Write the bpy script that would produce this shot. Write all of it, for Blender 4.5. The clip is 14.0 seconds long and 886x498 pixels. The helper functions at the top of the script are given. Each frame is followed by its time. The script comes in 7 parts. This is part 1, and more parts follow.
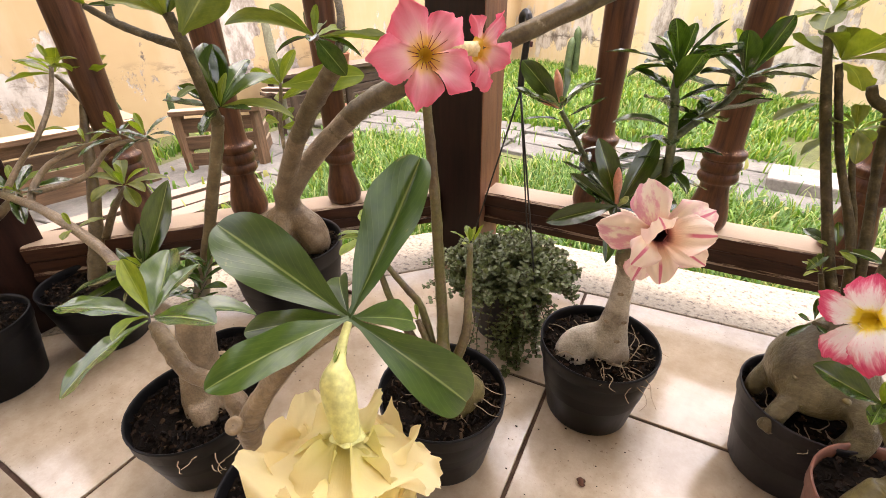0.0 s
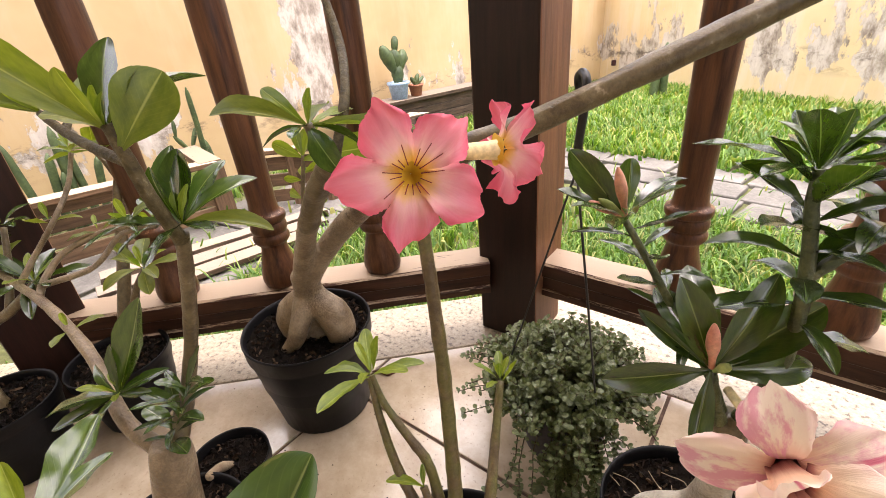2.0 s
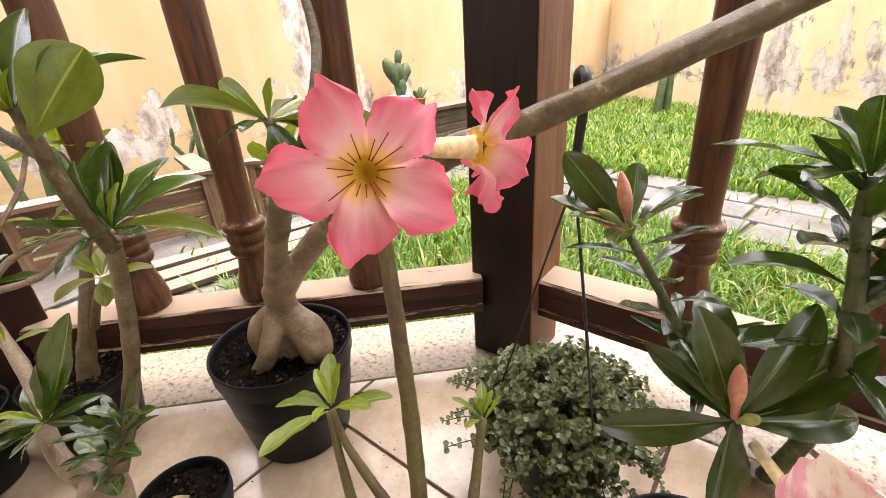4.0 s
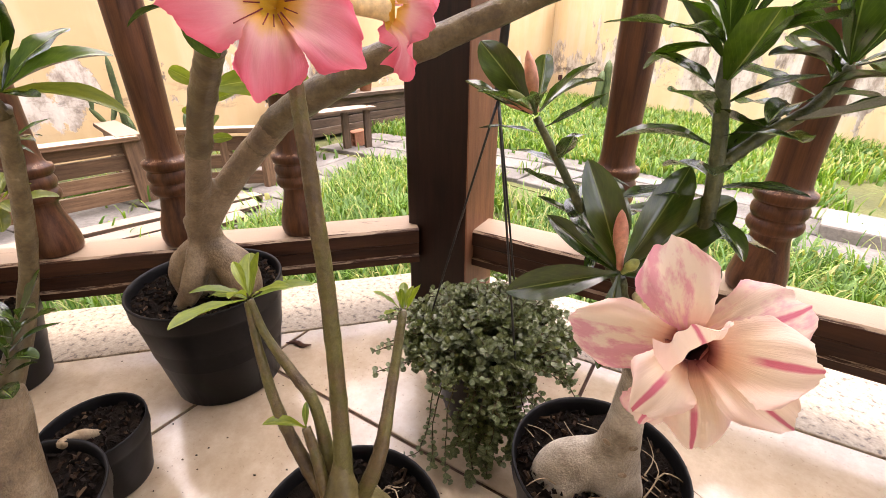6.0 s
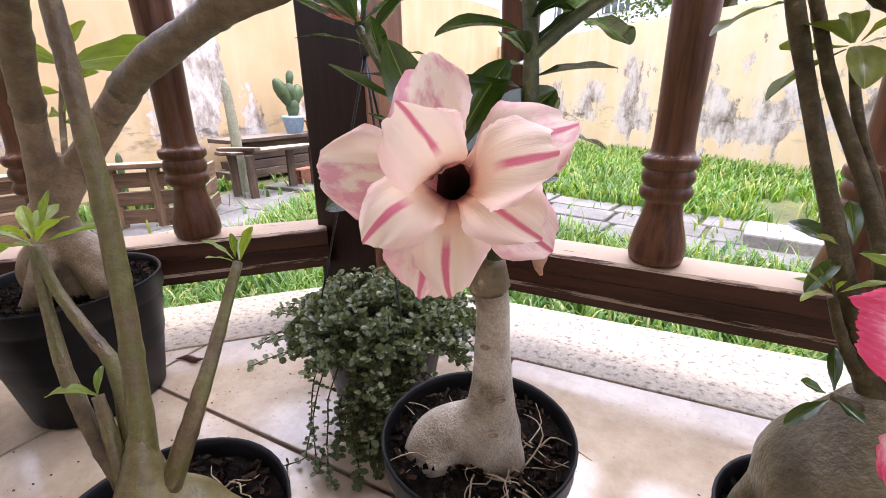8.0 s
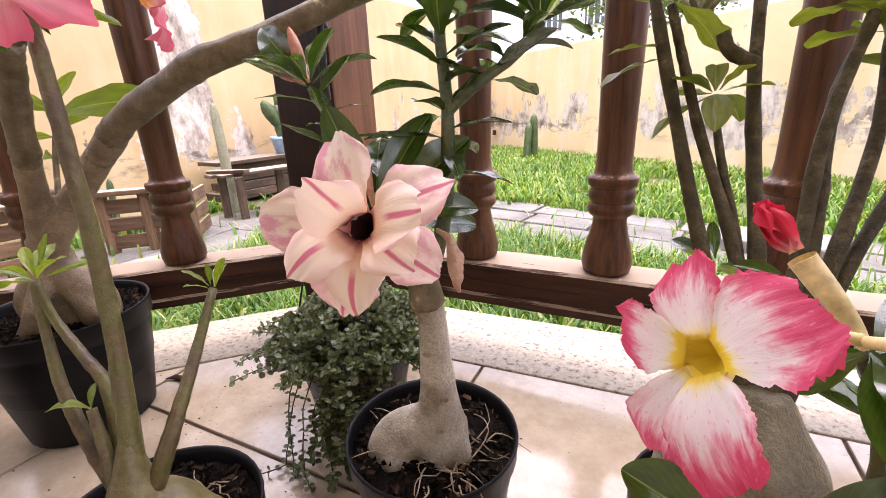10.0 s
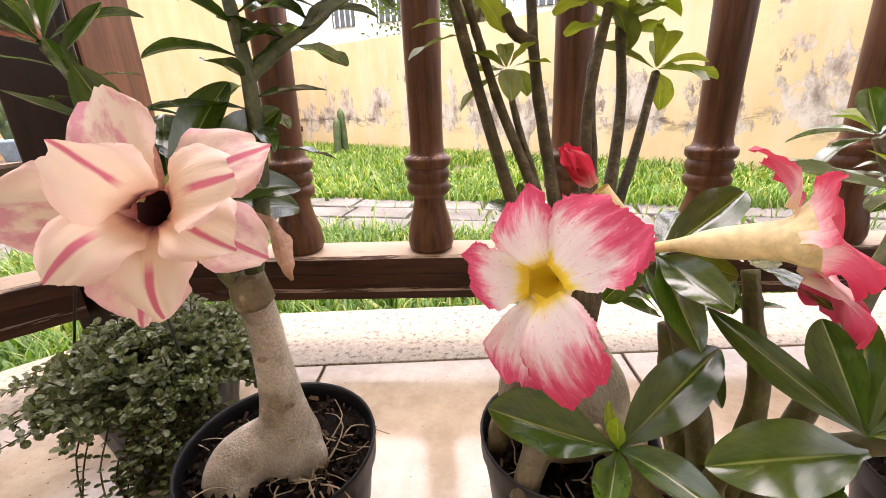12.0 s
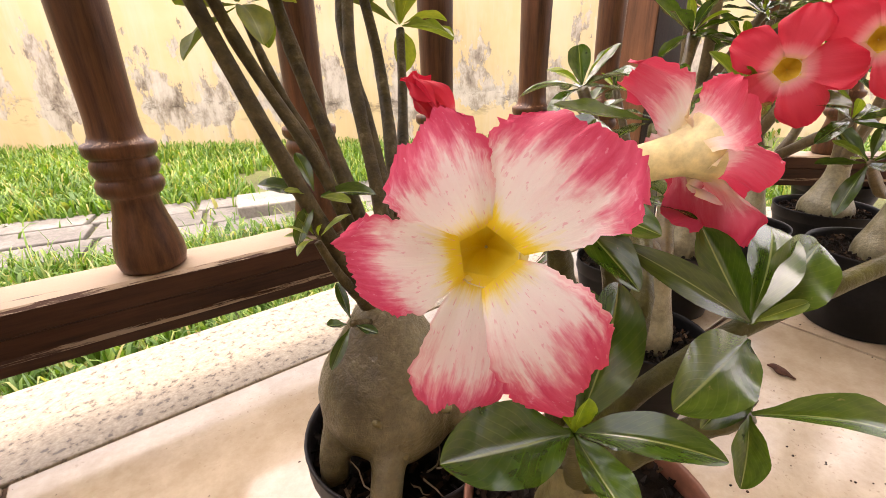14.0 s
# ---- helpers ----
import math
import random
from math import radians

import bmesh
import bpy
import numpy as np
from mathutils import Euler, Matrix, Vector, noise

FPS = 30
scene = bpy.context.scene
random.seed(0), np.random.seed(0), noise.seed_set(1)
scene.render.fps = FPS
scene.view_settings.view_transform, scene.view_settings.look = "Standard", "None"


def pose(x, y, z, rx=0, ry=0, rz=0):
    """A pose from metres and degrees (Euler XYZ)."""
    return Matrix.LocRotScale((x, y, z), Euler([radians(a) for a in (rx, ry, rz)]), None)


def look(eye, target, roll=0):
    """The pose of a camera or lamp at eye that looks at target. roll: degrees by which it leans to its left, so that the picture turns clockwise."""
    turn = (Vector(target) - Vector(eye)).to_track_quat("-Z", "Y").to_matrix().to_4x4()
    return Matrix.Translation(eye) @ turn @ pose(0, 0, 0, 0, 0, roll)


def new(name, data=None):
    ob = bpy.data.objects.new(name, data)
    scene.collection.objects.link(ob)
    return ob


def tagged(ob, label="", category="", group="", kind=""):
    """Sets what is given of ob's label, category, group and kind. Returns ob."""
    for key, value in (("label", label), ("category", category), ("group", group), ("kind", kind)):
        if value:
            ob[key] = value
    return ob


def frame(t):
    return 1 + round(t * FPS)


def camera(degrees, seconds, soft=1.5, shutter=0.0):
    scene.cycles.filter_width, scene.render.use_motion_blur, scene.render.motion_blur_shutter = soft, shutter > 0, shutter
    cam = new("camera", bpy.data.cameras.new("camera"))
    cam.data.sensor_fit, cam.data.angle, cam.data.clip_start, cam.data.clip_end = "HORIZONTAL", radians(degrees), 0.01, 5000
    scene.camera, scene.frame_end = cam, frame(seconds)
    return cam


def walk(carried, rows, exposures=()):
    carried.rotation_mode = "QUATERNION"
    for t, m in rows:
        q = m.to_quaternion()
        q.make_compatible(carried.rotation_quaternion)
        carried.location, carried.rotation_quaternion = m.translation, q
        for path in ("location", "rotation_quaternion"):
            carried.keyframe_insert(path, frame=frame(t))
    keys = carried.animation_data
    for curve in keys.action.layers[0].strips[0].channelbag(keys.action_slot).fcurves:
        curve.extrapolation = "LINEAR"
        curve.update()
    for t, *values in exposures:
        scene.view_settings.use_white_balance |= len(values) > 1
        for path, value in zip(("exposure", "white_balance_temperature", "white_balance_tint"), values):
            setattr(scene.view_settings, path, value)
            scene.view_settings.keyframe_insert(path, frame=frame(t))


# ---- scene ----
cam = camera(91.6, 14.0, soft=0.35)
PATH = [
    (0, (0.043, 0.14, 0.517), (-0.784, 1.671, -0.47), -1.1),
    (0.5, (0.045, 0.185, 0.533), (-0.927, 1.641, -0.433), -3.4),
    (1, (0.038, 0.228, 0.551), (-1.039, 1.631, -0.384), -4.9),
    (1.5, (0.022, 0.264, 0.552), (-1.082, 1.654, -0.369), -5.2),
    (2, (0.013, 0.302, 0.553), (-1.128, 1.679, -0.342), -5.1),
    (2.5, (0.001, 0.34, 0.545), (-1.16, 1.722, -0.317), -5.3),
    (5, (0.0, 0.35, 0.514), (-1.123, 1.769, -0.338), -2.0),
    (5.5, (0.015, 0.336, 0.494), (-1.029, 1.803, -0.378), -1.0),
    (6, (0.04, 0.325, 0.463), (-0.919, 1.851, -0.404), -0.0),
    (6.5, (0.057, 0.324, 0.439), (-0.839, 1.894, -0.417), 0.9),
    (7, (0.085, 0.337, 0.407), (-0.721, 1.964, -0.431), -0.3),
    (7.5, (0.104, 0.352, 0.382), (-0.716, 2.022, -0.353), -0.1),
    (8, (0.117, 0.368, 0.376), (-0.737, 2.045, -0.3), -0.6),
    (10.5, (0.179, 0.34, 0.401), (-0.648, 2.053, -0.22), -2.9),
    (11, (0.181, 0.336, 0.399), (-0.536, 2.091, -0.238), -2.4),
    (11.5, (0.175, 0.343, 0.393), (-0.252, 2.188, -0.251), -3.3),
    (12, (0.163, 0.353, 0.382), (0.099, 2.236, -0.288), -2.2),
    (12.5, (0.151, 0.374, 0.372), (0.463, 2.225, -0.319), -1.6),
    (13, (0.144, 0.392, 0.364), (0.721, 2.177, -0.331), -0.5),
    (13.5, (0.134, 0.398, 0.366), (1.001, 2.047, -0.361), -0.9),
    (14, (0.133, 0.416, 0.361), (1.2, 1.926, -0.401), -1.4),
]
walk(cam, [(t, look(eye, target, roll)) for t, eye, target, roll in PATH],
     exposures=[(0.0, 2.08, 6800, 22), (2.5, 2.08, 6800, 22), (5.0, 2.24, 6800, 24), (7.0, 2.2, 6800, 27), (7.5, 2.14, 5850, 24), (8.0, 2.10, 5750, 26), (10.5, 2.14, 6400, 29), (12.0, 2.16, 6800, 26), (14.0, 2.08, 7300, 24)])

# ---- daylight: bright overcast sky over a garden, seen from under a porch roof ----
world = bpy.data.worlds.new("sky")
scene.world = world
world.use_nodes = True
wn = world.node_tree.nodes
sky = wn.new("ShaderNodeTexSky")
sky.sky_type = "NISHITA"
sky.sun_disc = False
sky.sun_elevation = radians(85)
sky.sun_rotation = radians(79)
sky.air_density = 1.0
sky.dust_density = 4.0
veil = wn.new("ShaderNodeHueSaturation")
veil.inputs["Saturation"].default_value = 0.30
world.node_tree.links.new(sky.outputs[0], veil.inputs["Color"])
world.node_tree.links.new(veil.outputs[0], wn["Background"].inputs[0])
wn["Background"].inputs[1].default_value = 0.18

sun_data = bpy.data.lights.new("sun", "SUN")
sun_data.energy = 1.5
sun_data.angle = radians(110)
sun_data.color = (1.0, 0.95, 0.86)
sun = new("sun", sun_data)
sun.matrix_world = look((0.5, 0.1, 6.0), (0, 0, 0))

# ---- materials ----


def mat(name):
    m = bpy.data.materials.new(name)
    m.use_nodes = True
    return m, m.node_tree.nodes, m.node_tree.links, m.node_tree.nodes["Principled BSDF"]


def ramp(nodes, stops):
    r = nodes.new("ShaderNodeValToRGB")
    e = r.color_ramp.elements
    while len(e) < len(stops):
        e.new(0.5)
    for el, (p, c) in zip(e, stops):
        el.position = p
        el.color = (*c, 1) if len(c) == 3 else c
    return r


def noise_node(nodes, links, scale, detail=4.0, rough=0.55, vec=None):
    n = nodes.new("ShaderNodeTexNoise")
    n.inputs["Scale"].default_value = scale
    n.inputs["Detail"].default_value = detail
    n.inputs["Roughness"].default_value = rough
    if vec is not None:
        links.new(vec, n.inputs["Vector"])
    return n


def coord(nodes, links, kind="Object", scale=(1, 1, 1)):
    c = nodes.new("ShaderNodeTexCoord")
    if scale == (1, 1, 1):
        return c.outputs[kind]
    mp = nodes.new("ShaderNodeMapping")
    mp.inputs["Scale"].default_value = scale
    links.new(c.outputs[kind], mp.inputs["Vector"])
    return mp.outputs[0]


def mix(nodes, links, fac, a, b, mode="MIX"):
    m = nodes.new("ShaderNodeMix")
    m.data_type = "RGBA"
    m.blend_type = mode
    for sock, v in ((m.inputs[0], fac), (m.inputs[6], a), (m.inputs[7], b)):
        if isinstance(v, (int, float)):
            sock.default_value = v
        elif isinstance(v, tuple):
            sock.default_value = (*v, 1)
        else:
            links.new(v, sock)
    return m.outputs[2]


def math_node(nodes, links, op, a, b=0.0):
    m = nodes.new("ShaderNodeMath")
    m.operation = op
    for sock, v in ((m.inputs[0], a), (m.inputs[1], b)):
        if isinstance(v, (int, float)):
            sock.default_value = v
        else:
            links.new(v, sock)
    return m.outputs[0]


def bump(nodes, links, bsdf, height, strength, dist=0.002):
    b = nodes.new("ShaderNodeBump")
    b.inputs["Strength"].default_value = strength
    b.inputs["Distance"].default_value = dist
    links.new(height, b.inputs["Height"])
    links.new(b.outputs[0], bsdf.inputs["Normal"])


def speckled(name, stops, scale, rough=0.6, fine=None, relief=0.3, dist=0.002, metal=0.0, stretch=(1, 1, 1), spec=0.5, vary=0.0, cracks=None):
    """A surface with two scales of variation and fine relief."""
    m, n, l, b = mat(name)
    v = coord(n, l, "Object", stretch)
    big = noise_node(n, l, scale, 5, 0.6, v)
    r = ramp(n, stops)
    l.new(big.outputs[0], r.inputs[0])
    col = r.outputs[0]
    small = noise_node(n, l, fine or scale * 9, 4, 0.65, v)
    sr = ramp(n, [(0.3, (0.72, 0.72, 0.72)), (0.7, (1.15, 1.15, 1.15))])
    l.new(small.outputs[0], sr.inputs[0])
    col = mix(n, l, 1.0, col, sr.outputs[0], "MULTIPLY")
    if cracks:
        cs, amount, squash = cracks
        wob = n.new("ShaderNodeMapping")
        wob.inputs["Scale"].default_value = (1, 1, squash)
        l.new(coord(n, l), wob.inputs["Vector"])
        shift = mix(n, l, 0.02, wob.outputs[0], small.outputs[1], "ADD")
        vo = n.new("ShaderNodeTexVoronoi")
        vo.feature = "DISTANCE_TO_EDGE"
        vo.inputs["Scale"].default_value = cs
        l.new(shift, vo.inputs["Vector"])
        cr = ramp(n, [(0.0, (1, 1, 1)), (0.05, (0, 0, 0))])
        l.new(vo.outputs[0], cr.inputs[0])
        some = ramp(n, [(0.42, (0, 0, 0)), (0.60, (1, 1, 1))])
        l.new(noise_node(n, l, 26, 3, 0.5, v).outputs[0], some.inputs[0])
        col = mix(n, l, math_node(n, l, "MULTIPLY", math_node(n, l, "MULTIPLY", cr.outputs[0], some.outputs[0]), amount), col, (0.05, 0.035, 0.02))
    if vary:
        oi = n.new("ShaderNodeObjectInfo")
        vr = ramp(n, [(0.0, (1 - vary,) * 3), (1.0, (1 + vary,) * 3)])
        l.new(oi.outputs["Random"], vr.inputs[0])
        col = mix(n, l, 1.0, col, vr.outputs[0], "MULTIPLY")
    l.new(col, b.inputs["Base Color"])
    b.inputs["Roughness"].default_value = rough
    b.inputs["Metallic"].default_value = metal
    b.inputs["Specular IOR Level"].default_value = spec
    if relief:
        bump(n, l, b, small.outputs[0], relief, dist)
    return m


def wood(name, dark, light, worn=None, rough=0.4, along="Z", vary=0.12):
    m, n, l, b = mat(name)
    st = {"X": (3, 40, 40), "Y": (40, 3, 40), "Z": (40, 40, 3)}[along]
    v = coord(n, l, "Object", st)
    g = noise_node(n, l, 1.9, 8, 0.72, v)
    r = ramp(n, [(0.32, dark), (0.70, light)])
    l.new(g.outputs[0], r.inputs[0])
    col = r.outputs[0]
    big = noise_node(n, l, 6, 3, 0.5, coord(n, l))
    br = ramp(n, [(0.3, (0.7, 0.7, 0.7)), (0.7, (1.2, 1.15, 1.1))])
    l.new(big.outputs[0], br.inputs[0])
    col = mix(n, l, 1.0, col, br.outputs[0], "MULTIPLY")
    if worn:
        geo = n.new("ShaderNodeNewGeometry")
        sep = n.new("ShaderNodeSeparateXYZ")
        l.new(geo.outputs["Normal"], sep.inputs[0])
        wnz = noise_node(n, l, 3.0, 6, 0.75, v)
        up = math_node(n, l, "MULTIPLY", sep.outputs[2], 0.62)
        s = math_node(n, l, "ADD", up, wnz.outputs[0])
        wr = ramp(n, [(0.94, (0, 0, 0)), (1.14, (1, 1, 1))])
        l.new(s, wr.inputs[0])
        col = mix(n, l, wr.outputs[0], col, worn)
    oi = n.new("ShaderNodeObjectInfo")
    vr = ramp(n, [(0.0, (1 - vary,) * 3), (1.0, (1 + vary,) * 3)])
    l.new(oi.outputs["Random"], vr.inputs[0])
    col = mix(n, l, 1.0, col, vr.outputs[0], "MULTIPLY")
    l.new(col, b.inputs["Base Color"])
    b.inputs["Roughness"].default_value = rough
    b.inputs["Specular IOR Level"].default_value = 0.28
    bump(n, l, b, g.outputs[0], 0.25, 0.002)
    return m


def leaf_material(name, dark, light, rib, rough=0.3, through_light=0.22):
    m, n, l, b = mat(name)
    uv = n.new("ShaderNodeUVMap")
    sep = n.new("ShaderNodeSeparateXYZ")
    l.new(uv.outputs[0], sep.inputs[0])
    off = math_node(n, l, "ABSOLUTE", math_node(n, l, "SUBTRACT", sep.outputs[0], 0.5))
    rr = ramp(n, [(0.008, (1, 1, 1)), (0.028, (0, 0, 0))])
    l.new(off, rr.inputs[0])
    big = noise_node(n, l, 4.0, 3, 0.6, uv.outputs[0])
    br = ramp(n, [(0.3, dark), (0.75, light)])
    l.new(big.outputs[0], br.inputs[0])
    oi = n.new("ShaderNodeObjectInfo")
    vr = ramp(n, [(0.0, (0.72, 0.78, 0.7)), (1.0, (1.3, 1.2, 1.15))])
    l.new(oi.outputs["Random"], vr.inputs[0])
    col = mix(n, l, 1.0, br.outputs[0], vr.outputs[0], "MULTIPLY")
    # side veins leave the midrib at an angle
    slant = math_node(n, l, "SUBTRACT", math_node(n, l, "MULTIPLY", sep.outputs[1], 11.0), math_node(n, l, "MULTIPLY", off, 9.0))
    frac = math_node(n, l, "FRACT", slant)
    vein = ramp(n, [(0.0, (1, 1, 1)), (0.12, (0, 0, 0)), (0.9, (0, 0, 0)), (1.0, (1, 1, 1))])
    l.new(frac, vein.inputs[0])
    col = mix(n, l, math_node(n, l, "MULTIPLY", vein.outputs[0], 0.07), col, rib)
    fade = n.new("ShaderNodeMath")
    fade.operation = "MULTIPLY"
    fade.use_clamp = True
    l.new(sep.outputs[1], fade.inputs[0])
    fade.inputs[1].default_value = 3.5
    col = mix(n, l, math_node(n, l, "MULTIPLY", math_node(n, l, "MULTIPLY", rr.outputs[0], fade.outputs[0]), 0.8), col, rib)
    cmb = n.new("ShaderNodeCombineXYZ")
    l.new(math_node(n, l, "MULTIPLY", oi.outputs["Random"], 30.0), cmb.inputs[2])
    va = n.new("ShaderNodeVectorMath")
    l.new(uv.outputs[0], va.inputs[0])
    l.new(cmb.outputs[0], va.inputs[1])
    spot = noise_node(n, l, 5.0, 4, 0.6, va.outputs[0])
    spr = ramp(n, [(0.70, (0, 0, 0)), (0.74, (1, 1, 1))])
    l.new(spot.outputs[0], spr.inputs[0])
    col = mix(n, l, math_node(n, l, "MULTIPLY", spr.outputs[0], 0.45), col, (0.22, 0.20, 0.07))
    l.new(col, b.inputs["Base Color"])
    b.inputs["Roughness"].default_value = rough
    b.inputs["Specular IOR Level"].default_value = 0.6
    b.inputs["Coat Weight"].default_value = 0.65 if rough < 0.35 else 0.1
    b.inputs["Coat Roughness"].default_value = 0.16
    bump(n, l, b, math_node(n, l, "ADD", vein.outputs[0], math_node(n, l, "MULTIPLY", big.outputs[0], 2.0)), 0.07, 0.0010)
    tr = n.new("ShaderNodeBsdfTranslucent")
    l.new(mix(n, l, 1.0, col, (1.6, 1.7, 0.6), "MULTIPLY"), tr.inputs[0])
    ms = n.new("ShaderNodeMixShader")
    ms.inputs[0].default_value = through_light
    l.new(b.outputs[0], ms.inputs[1])
    l.new(tr.outputs[0], ms.inputs[2])
    l.new(ms.outputs[0], n["Material Output"].inputs[0])
    return m


def petal_material(name, stops, edge, edge_amount, stripe=None, stripe_width=0.05, streak=0.25, through_light=0.3, blotch=None, blotch_at=0.55, side=0.0, uneven=0.0, flecks=None):
    """Petal colour runs from the throat (v=0) to the tip (v=1); edge is the colour of its margin, blotch of streaky patches."""
    m, n, l, b = mat(name)
    uv = n.new("ShaderNodeUVMap")
    sep = n.new("ShaderNodeSeparateXYZ")
    l.new(uv.outputs[0], sep.inputs[0])
    oi = n.new("ShaderNodeObjectInfo")
    cmb = n.new("ShaderNodeCombineXYZ")
    l.new(math_node(n, l, "MULTIPLY", oi.outputs["Random"], 40.0), cmb.inputs[0])

    def fibres(across, along, detail):
        mp = n.new("ShaderNodeMapping")
        mp.inputs["Scale"].default_value = (across, along, 1)
        l.new(uv.outputs[0], mp.inputs["Vector"])
        l.new(cmb.outputs[0], mp.inputs["Location"])
        return noise_node(n, l, 1.0, detail, 0.62, mp.outputs[0])

    st = fibres(22, 2.2, 5)
    soft_st = fibres(5, 2.0, 4)
    fine = math_node(n, l, "MULTIPLY", math_node(n, l, "SUBTRACT", st.outputs[0], 0.5), streak)
    broad = math_node(n, l, "MULTIPLY", math_node(n, l, "SUBTRACT", soft_st.outputs[0], 0.5), streak * 1.6)
    grown = n.new("ShaderNodeMath")
    grown.operation = "MULTIPLY"
    grown.use_clamp = True
    l.new(sep.outputs[1], grown.inputs[0])
    grown.inputs[1].default_value = 2.2
    jitter = math_node(n, l, "MULTIPLY", math_node(n, l, "ADD", fine, broad), grown.outputs[0])
    if uneven:
        jitter = math_node(n, l, "ADD", jitter, math_node(n, l, "MULTIPLY", math_node(n, l, "SUBTRACT", oi.outputs["Random"], 0.5), uneven))
    r = ramp(n, stops)
    l.new(math_node(n, l, "ADD", sep.outputs[1], jitter), r.inputs[0])
    col = r.outputs[0]
    off = math_node(n, l, "ABSOLUTE", math_node(n, l, "SUBTRACT", sep.outputs[0], 0.5))
    grow = math_node(n, l, "MULTIPLY", off, math_node(n, l, "ADD", math_node(n, l, "MULTIPLY", sep.outputs[1], 0.9), 0.3))
    er = ramp(n, [(0.20, (0, 0, 0)), (0.34, (0.45, 0.45, 0.45)), (0.46, (1, 1, 1))])
    l.new(math_node(n, l, "ADD", grow, math_node(n, l, "MULTIPLY", jitter, 0.7)), er.inputs[0])
    col = mix(n, l, math_node(n, l, "MULTIPLY", er.outputs[0], edge_amount), col, edge)
    if blotch:
        bl = fibres(4.5, 2.6, 5)
        lean = math_node(n, l, "MULTIPLY", math_node(n, l, "SUBTRACT", 0.5, sep.outputs[0]), side)
        br = ramp(n, [(blotch_at, (0, 0, 0)), (blotch_at + 0.14, (1, 1, 1))])
        l.new(math_node(n, l, "ADD", bl.outputs[0], lean), br.inputs[0])
        col = mix(n, l, math_node(n, l, "MULTIPLY", br.outputs[0], 0.75), col, blotch)
    if flecks:
        fk = fibres(26, 11, 2)
        fkr = ramp(n, [(0.63, (0, 0, 0)), (0.68, (1, 1, 1))])
        l.new(fk.outputs[0], fkr.inputs[0])
        col = mix(n, l, math_node(n, l, "MULTIPLY", fkr.outputs[0], 0.55), col, flecks)
    if stripe:
        off_s = math_node(n, l, "ABSOLUTE", math_node(n, l, "SUBTRACT", sep.outputs[0], 0.56))
        sr = ramp(n, [(0.0, (1, 1, 1)), (stripe_width, (1, 1, 1)), (stripe_width * 2.2, (0, 0, 0))])
        taper = math_node(n, l, "SUBTRACT", 1.55, sep.outputs[1])
        l.new(math_node(n, l, "ADD", math_node(n, l, "DIVIDE", off_s, taper), math_node(n, l, "MULTIPLY", broad, 0.4)), sr.inputs[0])
        lr = ramp(n, [(0.40, (0, 0, 0)), (0.58, (1, 1, 1)), (1.0, (1, 1, 1))])
        l.new(sep.outputs[1], lr.inputs[0])
        col = mix(n, l, math_node(n, l, "MULTIPLY", math_node(n, l, "MULTIPLY", sr.outputs[0], lr.outputs[0]), 0.88), col, stripe)
    l.new(col, b.inputs["Base Color"])
    b.inputs["Roughness"].default_value = 0.5
    b.inputs["Specular IOR Level"].default_value = 0.3
    bump(n, l, b, st.outputs[0], 0.35, 0.0012)
    tr = n.new("ShaderNodeBsdfTranslucent")
    l.new(col, tr.inputs[0])
    ms = n.new("ShaderNodeMixShader")
    ms.inputs[0].default_value = through_light
    l.new(b.outputs[0], ms.inputs[1])
    l.new(tr.outputs[0], ms.inputs[2])
    l.new(ms.outputs[0], n["Material Output"].inputs[0])
    return m


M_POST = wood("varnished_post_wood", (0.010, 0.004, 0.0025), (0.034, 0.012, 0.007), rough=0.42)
# paler copy of the post wood: light on one face put into the colour
M_POST_LIT = wood("lit_post_side", (0.10, 0.040, 0.018), (0.24, 0.105, 0.05), rough=0.55)
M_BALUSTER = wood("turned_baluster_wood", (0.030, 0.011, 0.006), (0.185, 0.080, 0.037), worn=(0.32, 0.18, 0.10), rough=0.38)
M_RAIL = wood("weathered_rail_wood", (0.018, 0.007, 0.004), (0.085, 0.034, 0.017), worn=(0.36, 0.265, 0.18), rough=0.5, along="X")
M_GREYWOOD = wood("weathered_grey_planks", (0.075, 0.045, 0.026), (0.23, 0.145, 0.085), worn=(0.36, 0.28, 0.20), rough=0.8, along="Y", vary=0.3)
M_OLDWOOD = wood("old_dark_boards", (0.045, 0.031, 0.021), (0.14, 0.098, 0.068), worn=(0.25, 0.20, 0.155), rough=0.85, along="Y", vary=0.25)
M_POT = speckled("black_plastic", [(0.35, (0.005, 0.005, 0.0055)), (0.7, (0.011, 0.0105, 0.011))], 9, 0.42, 160, 0.05, 0.0006, spec=0.14)
M_GREYPOT = speckled("dark_grey_plastic", [(0.35, (0.016, 0.014, 0.015)), (0.7, (0.03, 0.026, 0.027))], 9, 0.45, 160, 0.06, 0.0006, spec=0.2)
M_TERRA = speckled("brown_plastic", [(0.35, (0.16, 0.06, 0.035)), (0.7, (0.24, 0.095, 0.055))], 12, 0.5, 120, 0.08, 0.0006)
M_SOIL = speckled("potting_soil", [(0.3, (0.004, 0.003, 0.002)), (0.6, (0.012, 0.008, 0.005)), (0.8, (0.03, 0.018, 0.011))], 60, 0.95, 300, 0.9, 0.004, spec=0.12)
M_CHIP, cn, cl, cbsdf = mat("bark_chips")
cgeo = cn.new("ShaderNodeNewGeometry")
cramp = ramp(cn, [(0.0, (0.004, 0.003, 0.002)), (0.6, (0.010, 0.006, 0.004)), (0.88, (0.035, 0.020, 0.011)), (1.0, (0.13, 0.085, 0.05))])
cl.new(cgeo.outputs["Random Per Island"], cramp.inputs[0])
cl.new(cramp.outputs[0], cbsdf.inputs["Base Color"])
